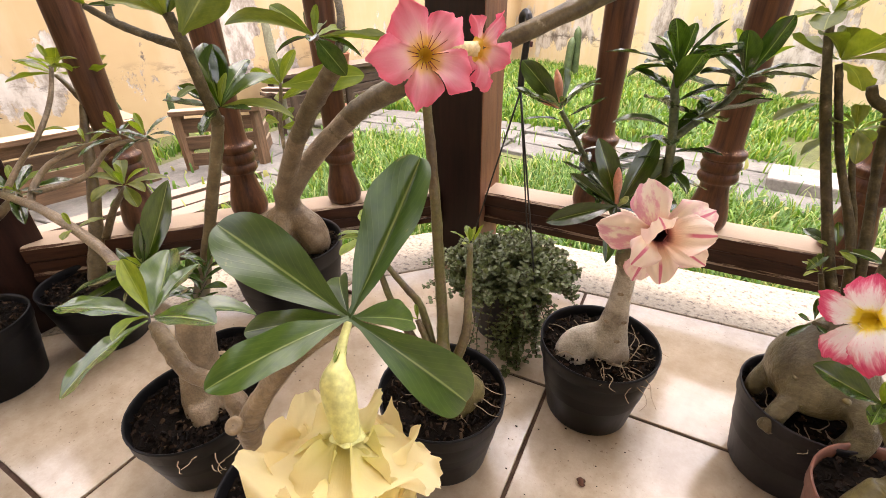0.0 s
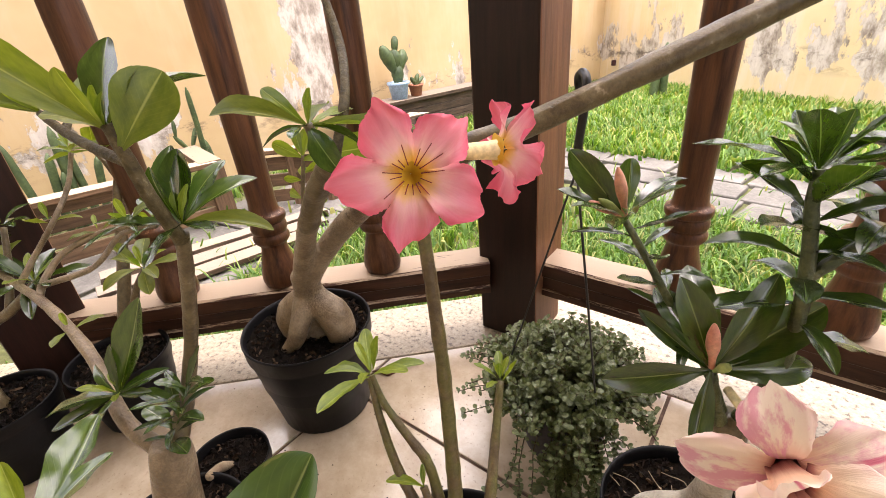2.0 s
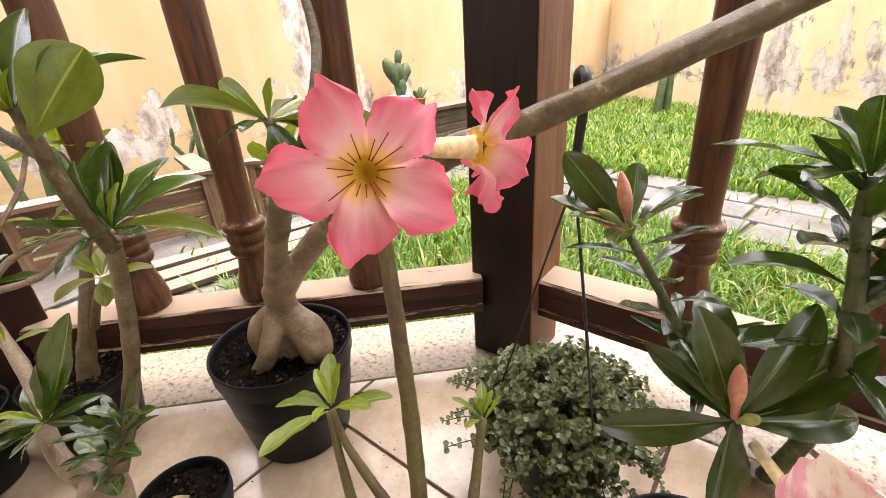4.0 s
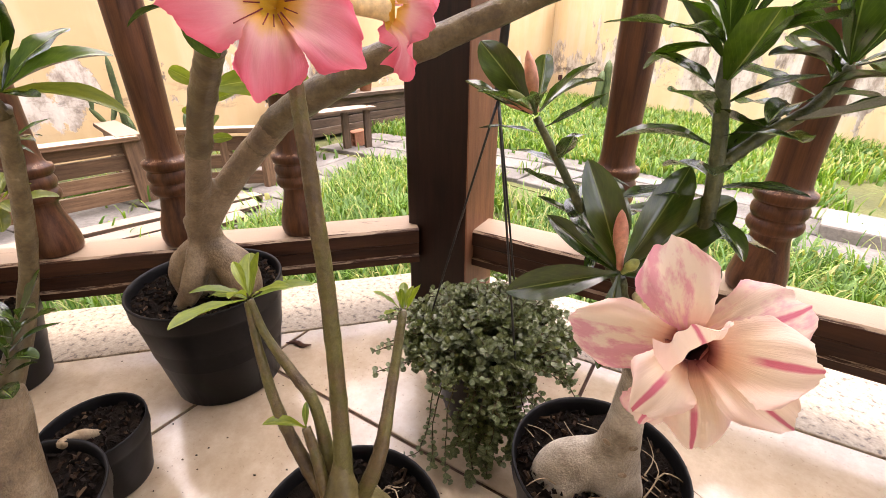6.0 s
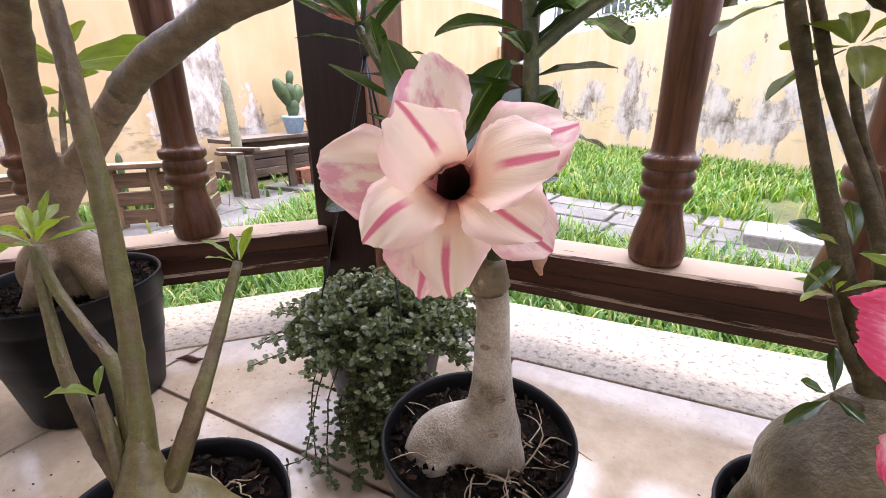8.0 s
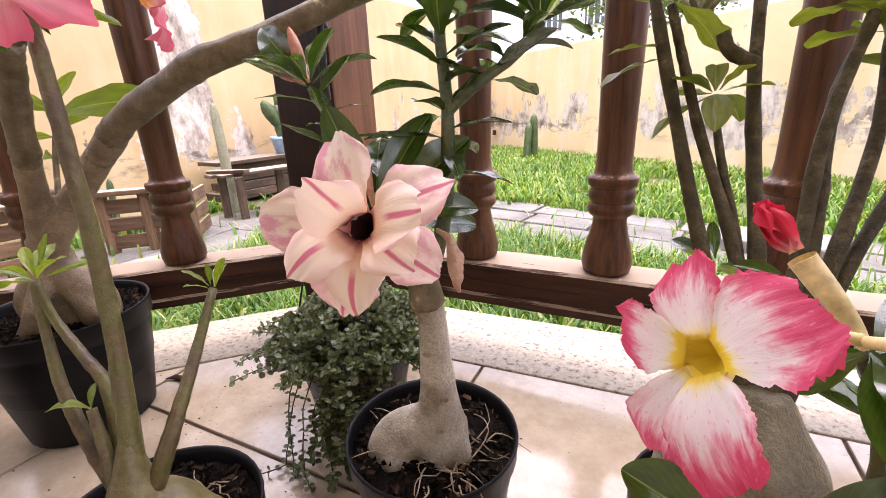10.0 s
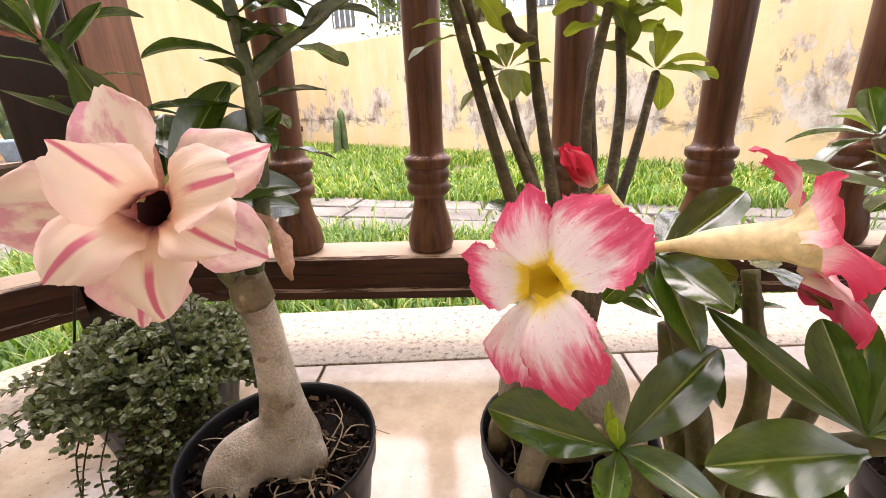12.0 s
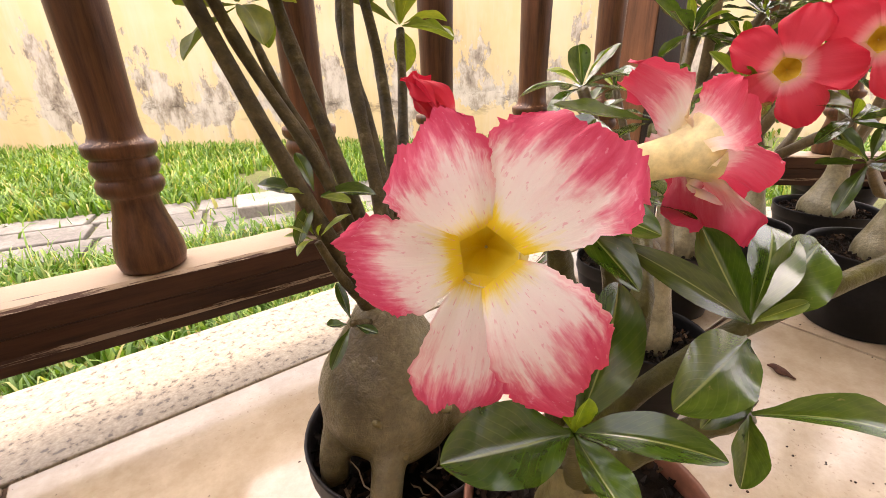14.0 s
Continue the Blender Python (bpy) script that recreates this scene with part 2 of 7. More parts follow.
cbsdf.inputs["Roughness"].default_value = 0.8
cbsdf.inputs["Specular IOR Level"].default_value = 0.15
cnoise = noise_node(cn, cl, 400, 3, 0.6, coord(cn, cl))
bump(cn, cl, cbsdf, cnoise.outputs[0], 0.5, 0.001)
M_ROOT = speckled("dry_roots", [(0.3, (0.24, 0.17, 0.10)), (0.7, (0.42, 0.33, 0.21))], 50, 0.8, 300, 0.4)
M_GRANITE = speckled("pale_granite", [(0.36, (0.13, 0.10, 0.07)), (0.43, (0.36, 0.29, 0.20)), (0.56, (0.43, 0.355, 0.25)), (0.7, (0.49, 0.415, 0.305))], 110, 0.42, 300, 0.2, 0.001)
M_THYME = leaf_material("grey_green_leaflets", (0.056, 0.073, 0.026), (0.205, 0.235, 0.105), (0.21, 0.24, 0.12), 0.5, 0.2)
M_LEAF_DARK = leaf_material("glossy_dark_leaf", (0.020, 0.046, 0.006), (0.050, 0.096, 0.012), (0.18, 0.25, 0.08), 0.24, 0.18)
M_LEAF = leaf_material("green_leaf", (0.026, 0.066, 0.005), (0.070, 0.130, 0.012), (0.26, 0.32, 0.10), 0.24, 0.18)
M_LEAF_BROAD = leaf_material("broad_bright_leaf", (0.026, 0.066, 0.007), (0.060, 0.116, 0.013), (0.26, 0.33, 0.13), 0.36, 0.18)
M_LEAF_OLIVE = leaf_material("olive_leaf", (0.095, 0.130, 0.010), (0.19, 0.22, 0.026), (0.30, 0.32, 0.09), 0.42, 0.38)
M_LEAF_YOUNG = leaf_material("young_lime_leaf", (0.12, 0.185, 0.010), (0.24, 0.31, 0.028), (0.36, 0.42, 0.12), 0.40, 0.38)
M_STEM = speckled("greenish_bark", [(0.3, (0.072, 0.049, 0.019)), (0.5, (0.128, 0.093, 0.040)), (0.66, (0.178, 0.136, 0.068)), (0.76, (0.40, 0.33, 0.22))], 60, 0.36, 320, 0.55, 0.0014, spec=0.6)
M_STEM_MOTTLED = speckled("mottled_olive_bark", [(0.34, (0.066, 0.041, 0.018)), (0.46, (0.128, 0.092, 0.038)), (0.54, (0.108, 0.096, 0.024)), (0.66, (0.148, 0.136, 0.042)), (0.76, (0.34, 0.30, 0.18))], 26, 0.36, 260, 0.6, 0.002)
M_STEM_GREEN = speckled("green_young_bark", [(0.3, (0.030, 0.042, 0.010)), (0.5, (0.070, 0.085, 0.024)), (0.66, (0.12, 0.125, 0.045)), (0.76, (0.26, 0.24, 0.13))], 75, 0.42, 300, 0.7, 0.002)
M_STEM_OLIVE = speckled("olive_brown_bark", [(0.3, (0.046, 0.038, 0.008)), (0.5, (0.078, 0.072, 0.014)), (0.66, (0.104, 0.100, 0.024)), (0.78, (0.26, 0.22, 0.11))], 60, 0.45, 320, 0.6, 0.0014, spec=0.4)
M_STEM_DARK = speckled("dark_branch_bark", [(0.3, (0.032, 0.024, 0.008)), (0.5, (0.075, 0.056, 0.020)), (0.64, (0.125, 0.098, 0.045)), (0.74, (0.28, 0.24, 0.15))], 80, 0.55, 300, 0.8, 0.0022, spec=0.3)
M_TRUNK = speckled("swollen_grey_bark", [(0.30, (0.20, 0.155, 0.095)), (0.44, (0.42, 0.36, 0.265)), (0.60, (0.58, 0.525, 0.42)), (0.72, (0.72, 0.67, 0.56))], 34, 0.28, 420, 1.0, 0.0022, spec=0.8, cracks=(110, 0.5, 1.8))
M_TRUNK_SMOOTH = speckled("smooth_bulb_bark", [(0.28, (0.066, 0.050, 0.021)), (0.5, (0.140, 0.112, 0.054)), (0.72, (0.23, 0.195, 0.105))], 30, 0.30, 220, 0.8, 0.0026, spec=0.6, cracks=(70, 0.35, 1.0))
M_TRUNK_PALE = speckled("pale_olive_bark", [(0.28, (0.13, 0.11, 0.06)), (0.5, (0.24, 0.215, 0.125)), (0.72, (0.36, 0.33, 0.21))], 30, 0.32, 220, 0.6, 0.002, spec=0.6, cracks=(90, 0.3, 1.0))
M_TRUNK_TAN = speckled("swollen_tan_bark", [(0.28, (0.12, 0.080, 0.042)), (0.5, (0.25, 0.182, 0.105)), (0.72, (0.42, 0.325, 0.215))], 30, 0.30, 320, 0.8, 0.0020, spec=0.6, cracks=(120, 0.5, 0.8))
M_TRUNK_OLIVE = speckled("swollen_olive_bark", [(0.28, (0.085, 0.068, 0.022)), (0.52, (0.165, 0.135, 0.05)), (0.75, (0.27, 0.23, 0.11))], 30, 0.38, 200, 0.5, 0.0018, cracks=(80, 0.35, 1.0))
M_TUBE = speckled("flower_tube", [(0.3, (0.76, 0.60, 0.24)), (0.7, (0.85, 0.74, 0.42))], 20, 0.5, 200, 0.1, stretch=(1, 1, 1))
M_SEPAL = speckled("green_calyx", [(0.3, (0.20, 0.28, 0.06)), (0.7, (0.38, 0.44, 0.14))], 60, 0.5, 300, 0.2)
M_BUD = speckled("rosy_bud", [(0.3, (0.52, 0.18, 0.13)), (0.7, (0.72, 0.38, 0.25))], 60, 0.5, 300, 0.2)
M_WITHER = speckled("withered_petal", [(0.3, (0.40, 0.22, 0.14)), (0.7, (0.62, 0.42, 0.30))], 60, 0.7, 300, 0.4)
M_PINK = petal_material("pink_petal", [(0.0, (0.78, 0.44, 0.05)), (0.14, (0.80, 0.48, 0.20)), (0.28, (0.83, 0.47, 0.45)), (0.56, (0.78, 0.29, 0.35)), (1.0, (0.74, 0.15, 0.21))], (0.75, 0.13, 0.21), 0.8, streak=0.22)
M_PINK_THROAT = petal_material("yellow_throat", [(0.0, (0.55, 0.28, 0.02)), (0.5, (0.78, 0.50, 0.04)), (1.0, (0.82, 0.56, 0.10))], (0.70, 0.42, 0.04), 0.3, streak=0.3)
M_STREAK = speckled("wine_streak", [(0.3, (0.16, 0.015, 0.02)), (0.7, (0.30, 0.04, 0.04))], 60, 0.6, 300, 0.1)
M_CREAM = petal_material("cream_petal", [(0.0, (0.42, 0.12, 0.10)), (0.12, (0.80, 0.50, 0.36)), (0.35, (0.87, 0.72, 0.56)), (1.0, (0.87, 0.74, 0.62))], (0.82, 0.50, 0.50), 0.5, streak=0.2, blotch=(0.70, 0.24, 0.34), blotch_at=0.48, side=0.26)
M_CREAM_STRIPE = petal_material("striped_cream_petal", [(0.0, (0.42, 0.12, 0.10)), (0.12, (0.80, 0.50, 0.36)), (0.35, (0.87, 0.72, 0.57)), (1.0, (0.86, 0.68, 0.58))], (0.80, 0.44, 0.46), 0.6, stripe=(0.64, 0.12, 0.21), stripe_width=0.032, streak=0.2, blotch=(0.74, 0.36, 0.42), blotch_at=0.47)
M_CREAM_IN = petal_material("inner_cream_petal", [(0.0, (0.10, 0.012, 0.015)), (0.10, (0.40, 0.16, 0.12)), (0.22, (0.80, 0.52, 0.35)), (0.5, (0.87, 0.72, 0.54)), (1.0, (0.87, 0.73, 0.60))], (0.82, 0.54, 0.52), 0.45, stripe=(0.64, 0.11, 0.20), stripe_width=0.034, streak=0.16)
M_DARK_THROAT = speckled("wine_dark_throat", [(0.3, (0.02, 0.004, 0.005)), (0.7, (0.06, 0.01, 0.012))], 60, 0.7, 300, 0.2)
M_RED = petal_material("white_and_crimson_petal", [(0.0, (0.84, 0.62, 0.03)), (0.035, (0.85, 0.66, 0.08)), (0.09, (0.86, 0.77, 0.52)), (0.16, (0.86, 0.79, 0.75)), (0.50, (0.85, 0.68, 0.68)), (0.64, (0.79, 0.33, 0.40)), (0.80, (0.70, 0.11, 0.20)), (1.0, (0.60, 0.045, 0.11))], (0.66, 0.06, 0.14), 0.9, streak=0.52, blotch=(0.76, 0.29, 0.36), blotch_at=0.60, uneven=0.22, flecks=(0.76, 0.30, 0.40))
M_RED_BACK = petal_material("crimson_frilled_petal", [(0.0, (0.84, 0.70, 0.44)), (0.18, (0.86, 0.74, 0.68)), (0.40, (0.82, 0.45, 0.47)), (0.60, (0.72, 0.14, 0.21)), (1.0, (0.66, 0.05, 0.10))], (0.68, 0.06, 0.12), 0.95, streak=0.4)
M_RED_THROAT = petal_material("bright_yellow_throat", [(0.0, (0.72, 0.42, 0.008)), (0.4, (0.84, 0.60, 0.02)), (0.75, (0.86, 0.68, 0.06)), (1.0, (0.86, 0.76, 0.40))], (0.82, 0.56, 0.03), 0.3, streak=0.2)
M_CRIMSON = petal_material("crimson_petal", [(0.0, (0.75, 0.45, 0.30)), (0.10, (0.76, 0.30, 0.32)), (0.30, (0.66, 0.055, 0.09)), (1.0, (0.58, 0.016, 0.042))], (0.60, 0.022, 0.052), 0.6, streak=0.16)
M_YELLOW = petal_material("pale_yellow_petal", [(0.0, (0.68, 0.63, 0.22)), (0.3, (0.87, 0.78, 0.40)), (1.0, (0.88, 0.77, 0.44))], (0.87, 0.72, 0.38), 0.5, streak=0.12, through_light=0.42)
M_YTUBE = speckled("lime_yellow_tube", [(0.3, (0.68, 0.67, 0.24)), (0.7, (0.74, 0.72, 0.29))], 30, 0.4, 200, 0.1)
M_BLACKWIRE = speckled("black_hanger", [(0.3, (0.008, 0.008, 0.008)), (0.7, (0.015, 0.015, 0.015))], 30, 0.4, 200, 0.05)
M_CACTUS = speckled("cactus_green", [(0.3, (0.030, 0.055, 0.018)), (0.7, (0.085, 0.125, 0.04))], 14, 0.6, 90, 0.4, 0.004)
M_PALECACTUS = speckled("pale_cactus_skin", [(0.3, (0.16, 0.165, 0.10)), (0.7, (0.28, 0.27, 0.18))], 14, 0.7, 90, 0.4, 0.004)
M_BLUEPOT = speckled("pale_blue_plastic", [(0.3, (0.30, 0.46, 0.66)), (0.7, (0.38, 0.54, 0.74))], 10, 0.45, 60, 0.1)
M_CLAY = speckled("clay_pot", [(0.3, (0.28, 0.11, 0.06)), (0.7, (0.40, 0.18, 0.10))], 14, 0.8, 90, 0.2)
M_PAVER = speckled("grey_paving", [(0.3, (0.085, 0.080, 0.070)), (0.5, (0.135, 0.127, 0.112)), (0.7, (0.19, 0.18, 0.16))], 5, 0.85, 60, 0.5, 0.004, vary=0.12)
M_CONCRETE = speckled("pale_concrete", [(0.3, (0.17, 0.155, 0.135)), (0.7, (0.27, 0.25, 0.22))], 8, 0.85, 70, 0.4, 0.004)
M_EARTH = speckled("garden_earth", [(0.3, (0.055, 0.06, 0.018)), (0.6, (0.10, 0.11, 0.03)), (0.8, (0.17, 0.15, 0.07))], 3, 0.95, 40, 0.8, 0.01)
M_FAR = speckled("far_white_render", [(0.3, (0.66, 0.65, 0.62)), (0.7, (0.78, 0.77, 0.74))], 0.8, 0.85, 12, 0.1)
M_FARGLASS = speckled("far_window_glass", [(0.3, (0.05, 0.06, 0.07)), (0.7, (0.10, 0.12, 0.13))], 2, 0.15, 10, 0.0)
M_PAINT = speckled("porch_ceiling_wood", [(0.3, (0.30, 0.20, 0.12)), (0.7, (0.42, 0.29, 0.18))], 3, 0.6, 40, 0.2, stretch=(1, 12, 1))
M_HOUSE = speckled("house_wall_paint", [(0.3, (0.66, 0.55, 0.36)), (0.7, (0.74, 0.63, 0.43))], 2, 0.8, 40, 0.2)
M_DEBRIS = speckled("dry_leaf_debris", [(0.3, (0.05, 0.02, 0.012)), (0.7, (0.15, 0.06, 0.035))], 60, 0.8, 200, 0.3)


def tile_material():
    m, n, l, b = mat("beige_ceramic_tile")
    geo = n.new("ShaderNodeNewGeometry")
    v = geo.outputs["Position"]
    big = noise_node(n, l, 3.2, 5, 0.6, v)
    r = ramp(n, [(0.3, (0.43, 0.345, 0.238)), (0.52, (0.53, 0.44, 0.322)), (0.72, (0.59, 0.51, 0.40))])
    l.new(big.outputs[0], r.inputs[0])
    grit = noise_node(n, l, 190, 3, 0.6, v)
    gr = ramp(n, [(0.63, (0, 0, 0)), (0.68, (1, 1, 1))])
    l.new(grit.outputs[0], gr.inputs[0])
    patch = noise_node(n, l, 5, 3, 0.6, v)
    pr = ramp(n, [(0.42, (0, 0, 0)), (0.66, (1, 1, 1))])
    l.new(patch.outputs[0], pr.inputs[0])
    dirt = math_node(n, l, "MULTIPLY", gr.outputs[0], pr.outputs[0])
    col = mix(n, l, math_node(n, l, "MULTIPLY", dirt, 0.7), r.outputs[0], (0.16, 0.09, 0.05))
    scuff = noise_node(n, l, 26, 7, 0.75, v)
    sc = ramp(n, [(0.38, (0.86, 0.83, 0.79)), (0.62, (1.04, 1.04, 1.04))])
    l.new(scuff.outputs[0], sc.inputs[0])
    col = mix(n, l, 1.0, col, sc.outputs[0], "MULTIPLY")
    oi = n.new("ShaderNodeObjectInfo")
    vr = ramp(n, [(0.0, (0.95, 0.94, 0.93)), (1.0, (1.04, 1.04, 1.04))])
    l.new(oi.outputs["Random"], vr.inputs[0])
    col = mix(n, l, 1.0, col, vr.outputs[0], "MULTIPLY")
    l.new(col, b.inputs["Base Color"])
    rr = ramp(n, [(0.3, (0.09, 0.09, 0.09)), (0.7, (0.24, 0.24, 0.24))])
    l.new(patch.outputs[0], rr.inputs[0])
    l.new(rr.outputs[0], b.inputs["Roughness"])
    b.inputs["Specular IOR Level"].default_value = 0.9
    wavy = noise_node(n, l, 55, 3, 0.6, v)
    bump(n, l, b, math_node(n, l, "ADD", math_node(n, l, "MULTIPLY", big.outputs[0], 4.0), wavy.outputs[0]), 0.13, 0.0010)
    return m


def wall_material(name, paint, peel, thin, bare=()):
    """Old painted plaster: thinned runs, flakes down to grey render, black mould in the damp band."""
    m, n, l, b = mat(name)
    v = coord(n, l)
    base = noise_node(n, l, 1.3, 4, 0.6, v)
    r = ramp(n, [(0.3, paint[0]), (0.55, paint[1]), (0.75, paint[2])])
    l.new(base.outputs[0], r.inputs[0])
    col = r.outputs[0]
    # pale runs where the paint has thinned
    run = noise_node(n, l, 1.0, 5, 0.65, coord(n, l, "Object", (5, 5, 0.8)))
    rn = ramp(n, [(0.46, (0, 0, 0)), (0.66, (1, 1, 1))])
    l.new(run.outputs[0], rn.inputs[0])
    col = mix(n, l, math_node(n, l, "MULTIPLY", rn.outputs[0], thin), col, (0.68, 0.58, 0.45))
    sep = n.new("ShaderNodeSeparateXYZ")
    l.new(v, sep.inputs[0])
    # a flaking band along the damp lower part of the wall
    band = ramp(n, [(0.0, (0.25, 0.25, 0.25)), (0.14, (0.42, 0.42, 0.42)), (0.26, (1, 1, 1)), (0.42, (0.8, 0.8, 0.8)), (0.7, (0.35, 0.35, 0.35)), (1.0, (0.2, 0.2, 0.2))])
    l.new(math_node(n, l, "DIVIDE", sep.outputs[2], 1.3), band.inputs[0])
    flake = noise_node(n, l, 2.3, 8, 0.68, coord(n, l, "Object", (1.5, 1.5, 0.85)))
    f = math_node(n, l, "ADD", flake.outputs[0], math_node(n, l, "MULTIPLY", math_node(n, l, "SUBTRACT", band.outputs[0], 0.5), 0.24))
    fr = ramp(n, [(peel, (0, 0, 0)), (peel + 0.024, (1, 1, 1))])
    l.new(f, fr.inputs[0])
    gone = fr.outputs[0]
    wob = noise_node(n, l, 4.5, 7, 0.7, v)
    for cx, cz, rx, rz in bare:
        dx = math_node(n, l, "POWER", math_node(n, l, "ABSOLUTE", math_node(n, l, "DIVIDE", math_node(n, l, "SUBTRACT", sep.outputs[0], cx), rx)), 2.0)
        dz = math_node(n, l, "POWER", math_node(n, l, "ABSOLUTE", math_node(n, l, "DIVIDE", math_node(n, l, "SUBTRACT", sep.outputs[2], cz), rz)), 2.0)
        d = math_node(n, l, "ADD", math_node(n, l, "ADD", dx, dz), math_node(n, l, "MULTIPLY", math_node(n, l, "SUBTRACT", wob.outputs[0], 0.5), 3.2))
        pr = ramp(n, [(0.44, (1, 1, 1)), (0.50, (0, 0, 0))])
        l.new(math_node(n, l, "MULTIPLY", d, 0.5), pr.inputs[0])
        gone = math_node(n, l, "MAXIMUM", gone, pr.outputs[0])
    under = noise_node(n, l, 5, 7, 0.7, coord(n, l, "Object", (1.4, 1.4, 0.7)))
    ur = ramp(n, [(0.34, (0.14, 0.11, 0.085)), (0.45, (0.34, 0.29, 0.24)), (0.53, (0.52, 0.47, 0.41)), (0.68, (0.66, 0.61, 0.55))])
    l.new(under.outputs[0], ur.inputs[0])
    col = mix(n, l, gone, col, ur.outputs[0])
    mould = noise_node(n, l, 3.4, 7, 0.75, coord(n, l, "Object", (0.8, 0.8, 2.2)))
    mb = ramp(n, [(0.16, (0, 0, 0)), (0.28, (1, 1, 1)), (0.36, (0, 0, 0))])
    l.new(math_node(n, l, "DIVIDE", sep.outputs[2], 1.3), mb.inputs[0])
    mr = ramp(n, [(0.52, (0, 0, 0)), (0.60, (1, 1, 1))])
    l.new(mould.outputs[0], mr.inputs[0])
    col = mix(n, l, math_node(n, l, "MULTIPLY", math_node(n, l, "MULTIPLY", mr.outputs[0], mb.outputs[0]), 0.85), col, (0.08, 0.06, 0.045))
    l.new(col, b.inputs["Base Color"])
    b.inputs["Roughness"].default_value = 0.9
    bump(n, l, b, gone, 0.5, -0.006)
    return m


def grass_material(name, a, c):
    m, n, l, b = mat(name)
    geo = n.new("ShaderNodeNewGeometry")
    r = ramp(n, [(0.0, a), (0.75, c), (1.0, (0.36, 0.34, 0.14))])
    l.new(geo.outputs["Random Per Island"], r.inputs[0])
    big = noise_node(n, l, 1.6, 3, 0.6, coord(n, l))
    br = ramp(n, [(0.3, (0.75, 0.8, 0.7)), (0.7, (1.2, 1.15, 1.0))])
    l.new(big.outputs[0], br.inputs[0])
    col = mix(n, l, 1.0, r.outputs[0], br.outputs[0], "MULTIPLY")
    l.new(col, b.inputs["Base Color"])
    b.inputs["Roughness"].default_value = 0.55
    tr = n.new("ShaderNodeBsdfTranslucent")
    l.new(mix(n, l, 1.0, col, (1.4, 1.4, 0.7), "MULTIPLY"), tr.inputs[0])
    ms = n.new("ShaderNodeMixShader")
    ms.inputs[0].default_value = 0.35
    l.new(b.outputs[0], ms.inputs[1])
    l.new(tr.outputs[0], ms.inputs[2])
    l.new(ms.outputs[0], n["Material Output"].inputs[0])
    return m


M_TILE = tile_material()
M_GROUT = speckled("dark_grout", [(0.3, (0.06, 0.032, 0.02)), (0.7, (0.14, 0.085, 0.055))], 30, 0.9, 200, 0.5)
M_WALL = wall_material("peeling_yellow_plaster", ((0.58, 0.44, 0.24), (0.66, 0.53, 0.31), (0.71, 0.60, 0.41)), 0.555, 0.6)
M_WALL_WEST = wall_material("peeling_ochre_plaster", ((0.46, 0.325, 0.165), (0.52, 0.38, 0.205), (0.565, 0.43, 0.255)), 0.625, 0.16, ((5.03, 0.98, 0.20, 0.72), (3.64, 0.40, 0.09, 0.09), (3.92, 0.46, 0.12, 0.12), (2.75, 0.55, 0.16, 0.14)))
M_GRASS = grass_material("fresh_grass", (0.045, 0.125, 0.015), (0.125, 0.235, 0.035))
M_GRASS_FAR = grass_material("sunny_grass", (0.042, 0.125, 0.012), (0.155, 0.27, 0.032))
M_WEED = grass_material("broad_leaf_weeds", (0.035, 0.105, 0.010), (0.10, 0.20, 0.025))

# ---- building helpers ----


def thing(name, at, label, category, group="", kind=""):
    """An Empty at a thing's base that carries its parts."""
    e = new(name)
    e.empty_display_size = 0.02
    e.matrix_basis = Matrix.Translation(at)
    e["base"] = list(at)
    return tagged(e, label, category, group, kind)


def base_of(parent):
    return Vector(parent["base"]) if "base" in parent else Vector((0, 0, 0))


def part(name, bm, material, parent=None, label="", smooth=True):
    """One mesh object in world coordinates under a thing or a part."""
    if isinstance(bm, bmesh.types.BMesh):
        bmesh.ops.recalc_face_normals(bm, faces=bm.faces)
        me = bpy.data.meshes.new(name)
        bm.to_mesh(me)
        bm.free()
    else:
        me = bm
    if smooth:
        me.shade_smooth()
    if not me.materials:
        me.materials.append(material)
    ob = new(name, me)
    if parent is not None:
        ob.parent = parent
        ob.matrix_basis = Matrix.Translation(-base_of(parent))
    if label:
        ob["label"] = label
    return ob


def piece(name, me, m, parent, label="", base=None):
    """A mesh shared between pieces, placed at the world pose m under its parent."""
    ob = new(name, me)
    ob.parent = parent
    ob.matrix_basis = (Matrix.Translation(-(base if base is not None else base_of(parent)))) @ m
    if label:
        ob["label"] = label
    return ob


def raw_mesh(name, verts, faces, material, uvs=None, smooth=True):
    me = bpy.data.meshes.new(name)
    me.from_pydata([tuple(v) for v in verts], [], faces)
    if uvs is not None:
        lay = me.uv_layers.new(name="UVMap")
        for lp in me.loops:
            lay.data[lp.index].uv = uvs[lp.vertex_index]
    if smooth:
        me.shade_smooth()
    me.materials.append(material)
    me.update()
    return me


def smooth_line(pts, per=6):
    """Points along a smooth curve through pts (each x, y, z, radius)."""
    p = [Vector((*q[:4],)) if len(q) == 4 else Vector((*q, 0)) for q in pts]
    if len(p) == 2:
        return [p[0].lerp(p[1], i / per) for i in range(per + 1)]
    out = []
    ext = [p[0] * 2 - p[1]] + p + [p[-1] * 2 - p[-2]]
    for i in range(1, len(ext) - 2):
        a, b, c, d = ext[i - 1:i + 3]
        for k in range(per):
            t = k / per
            out.append(0.5 * ((2 * b) + (c - a) * t + (2 * a - 5 * b + 4 * c - d) * t * t + (3 * b - a - 3 * c + d) * t ** 3))
    out.append(p[-1])
    return out


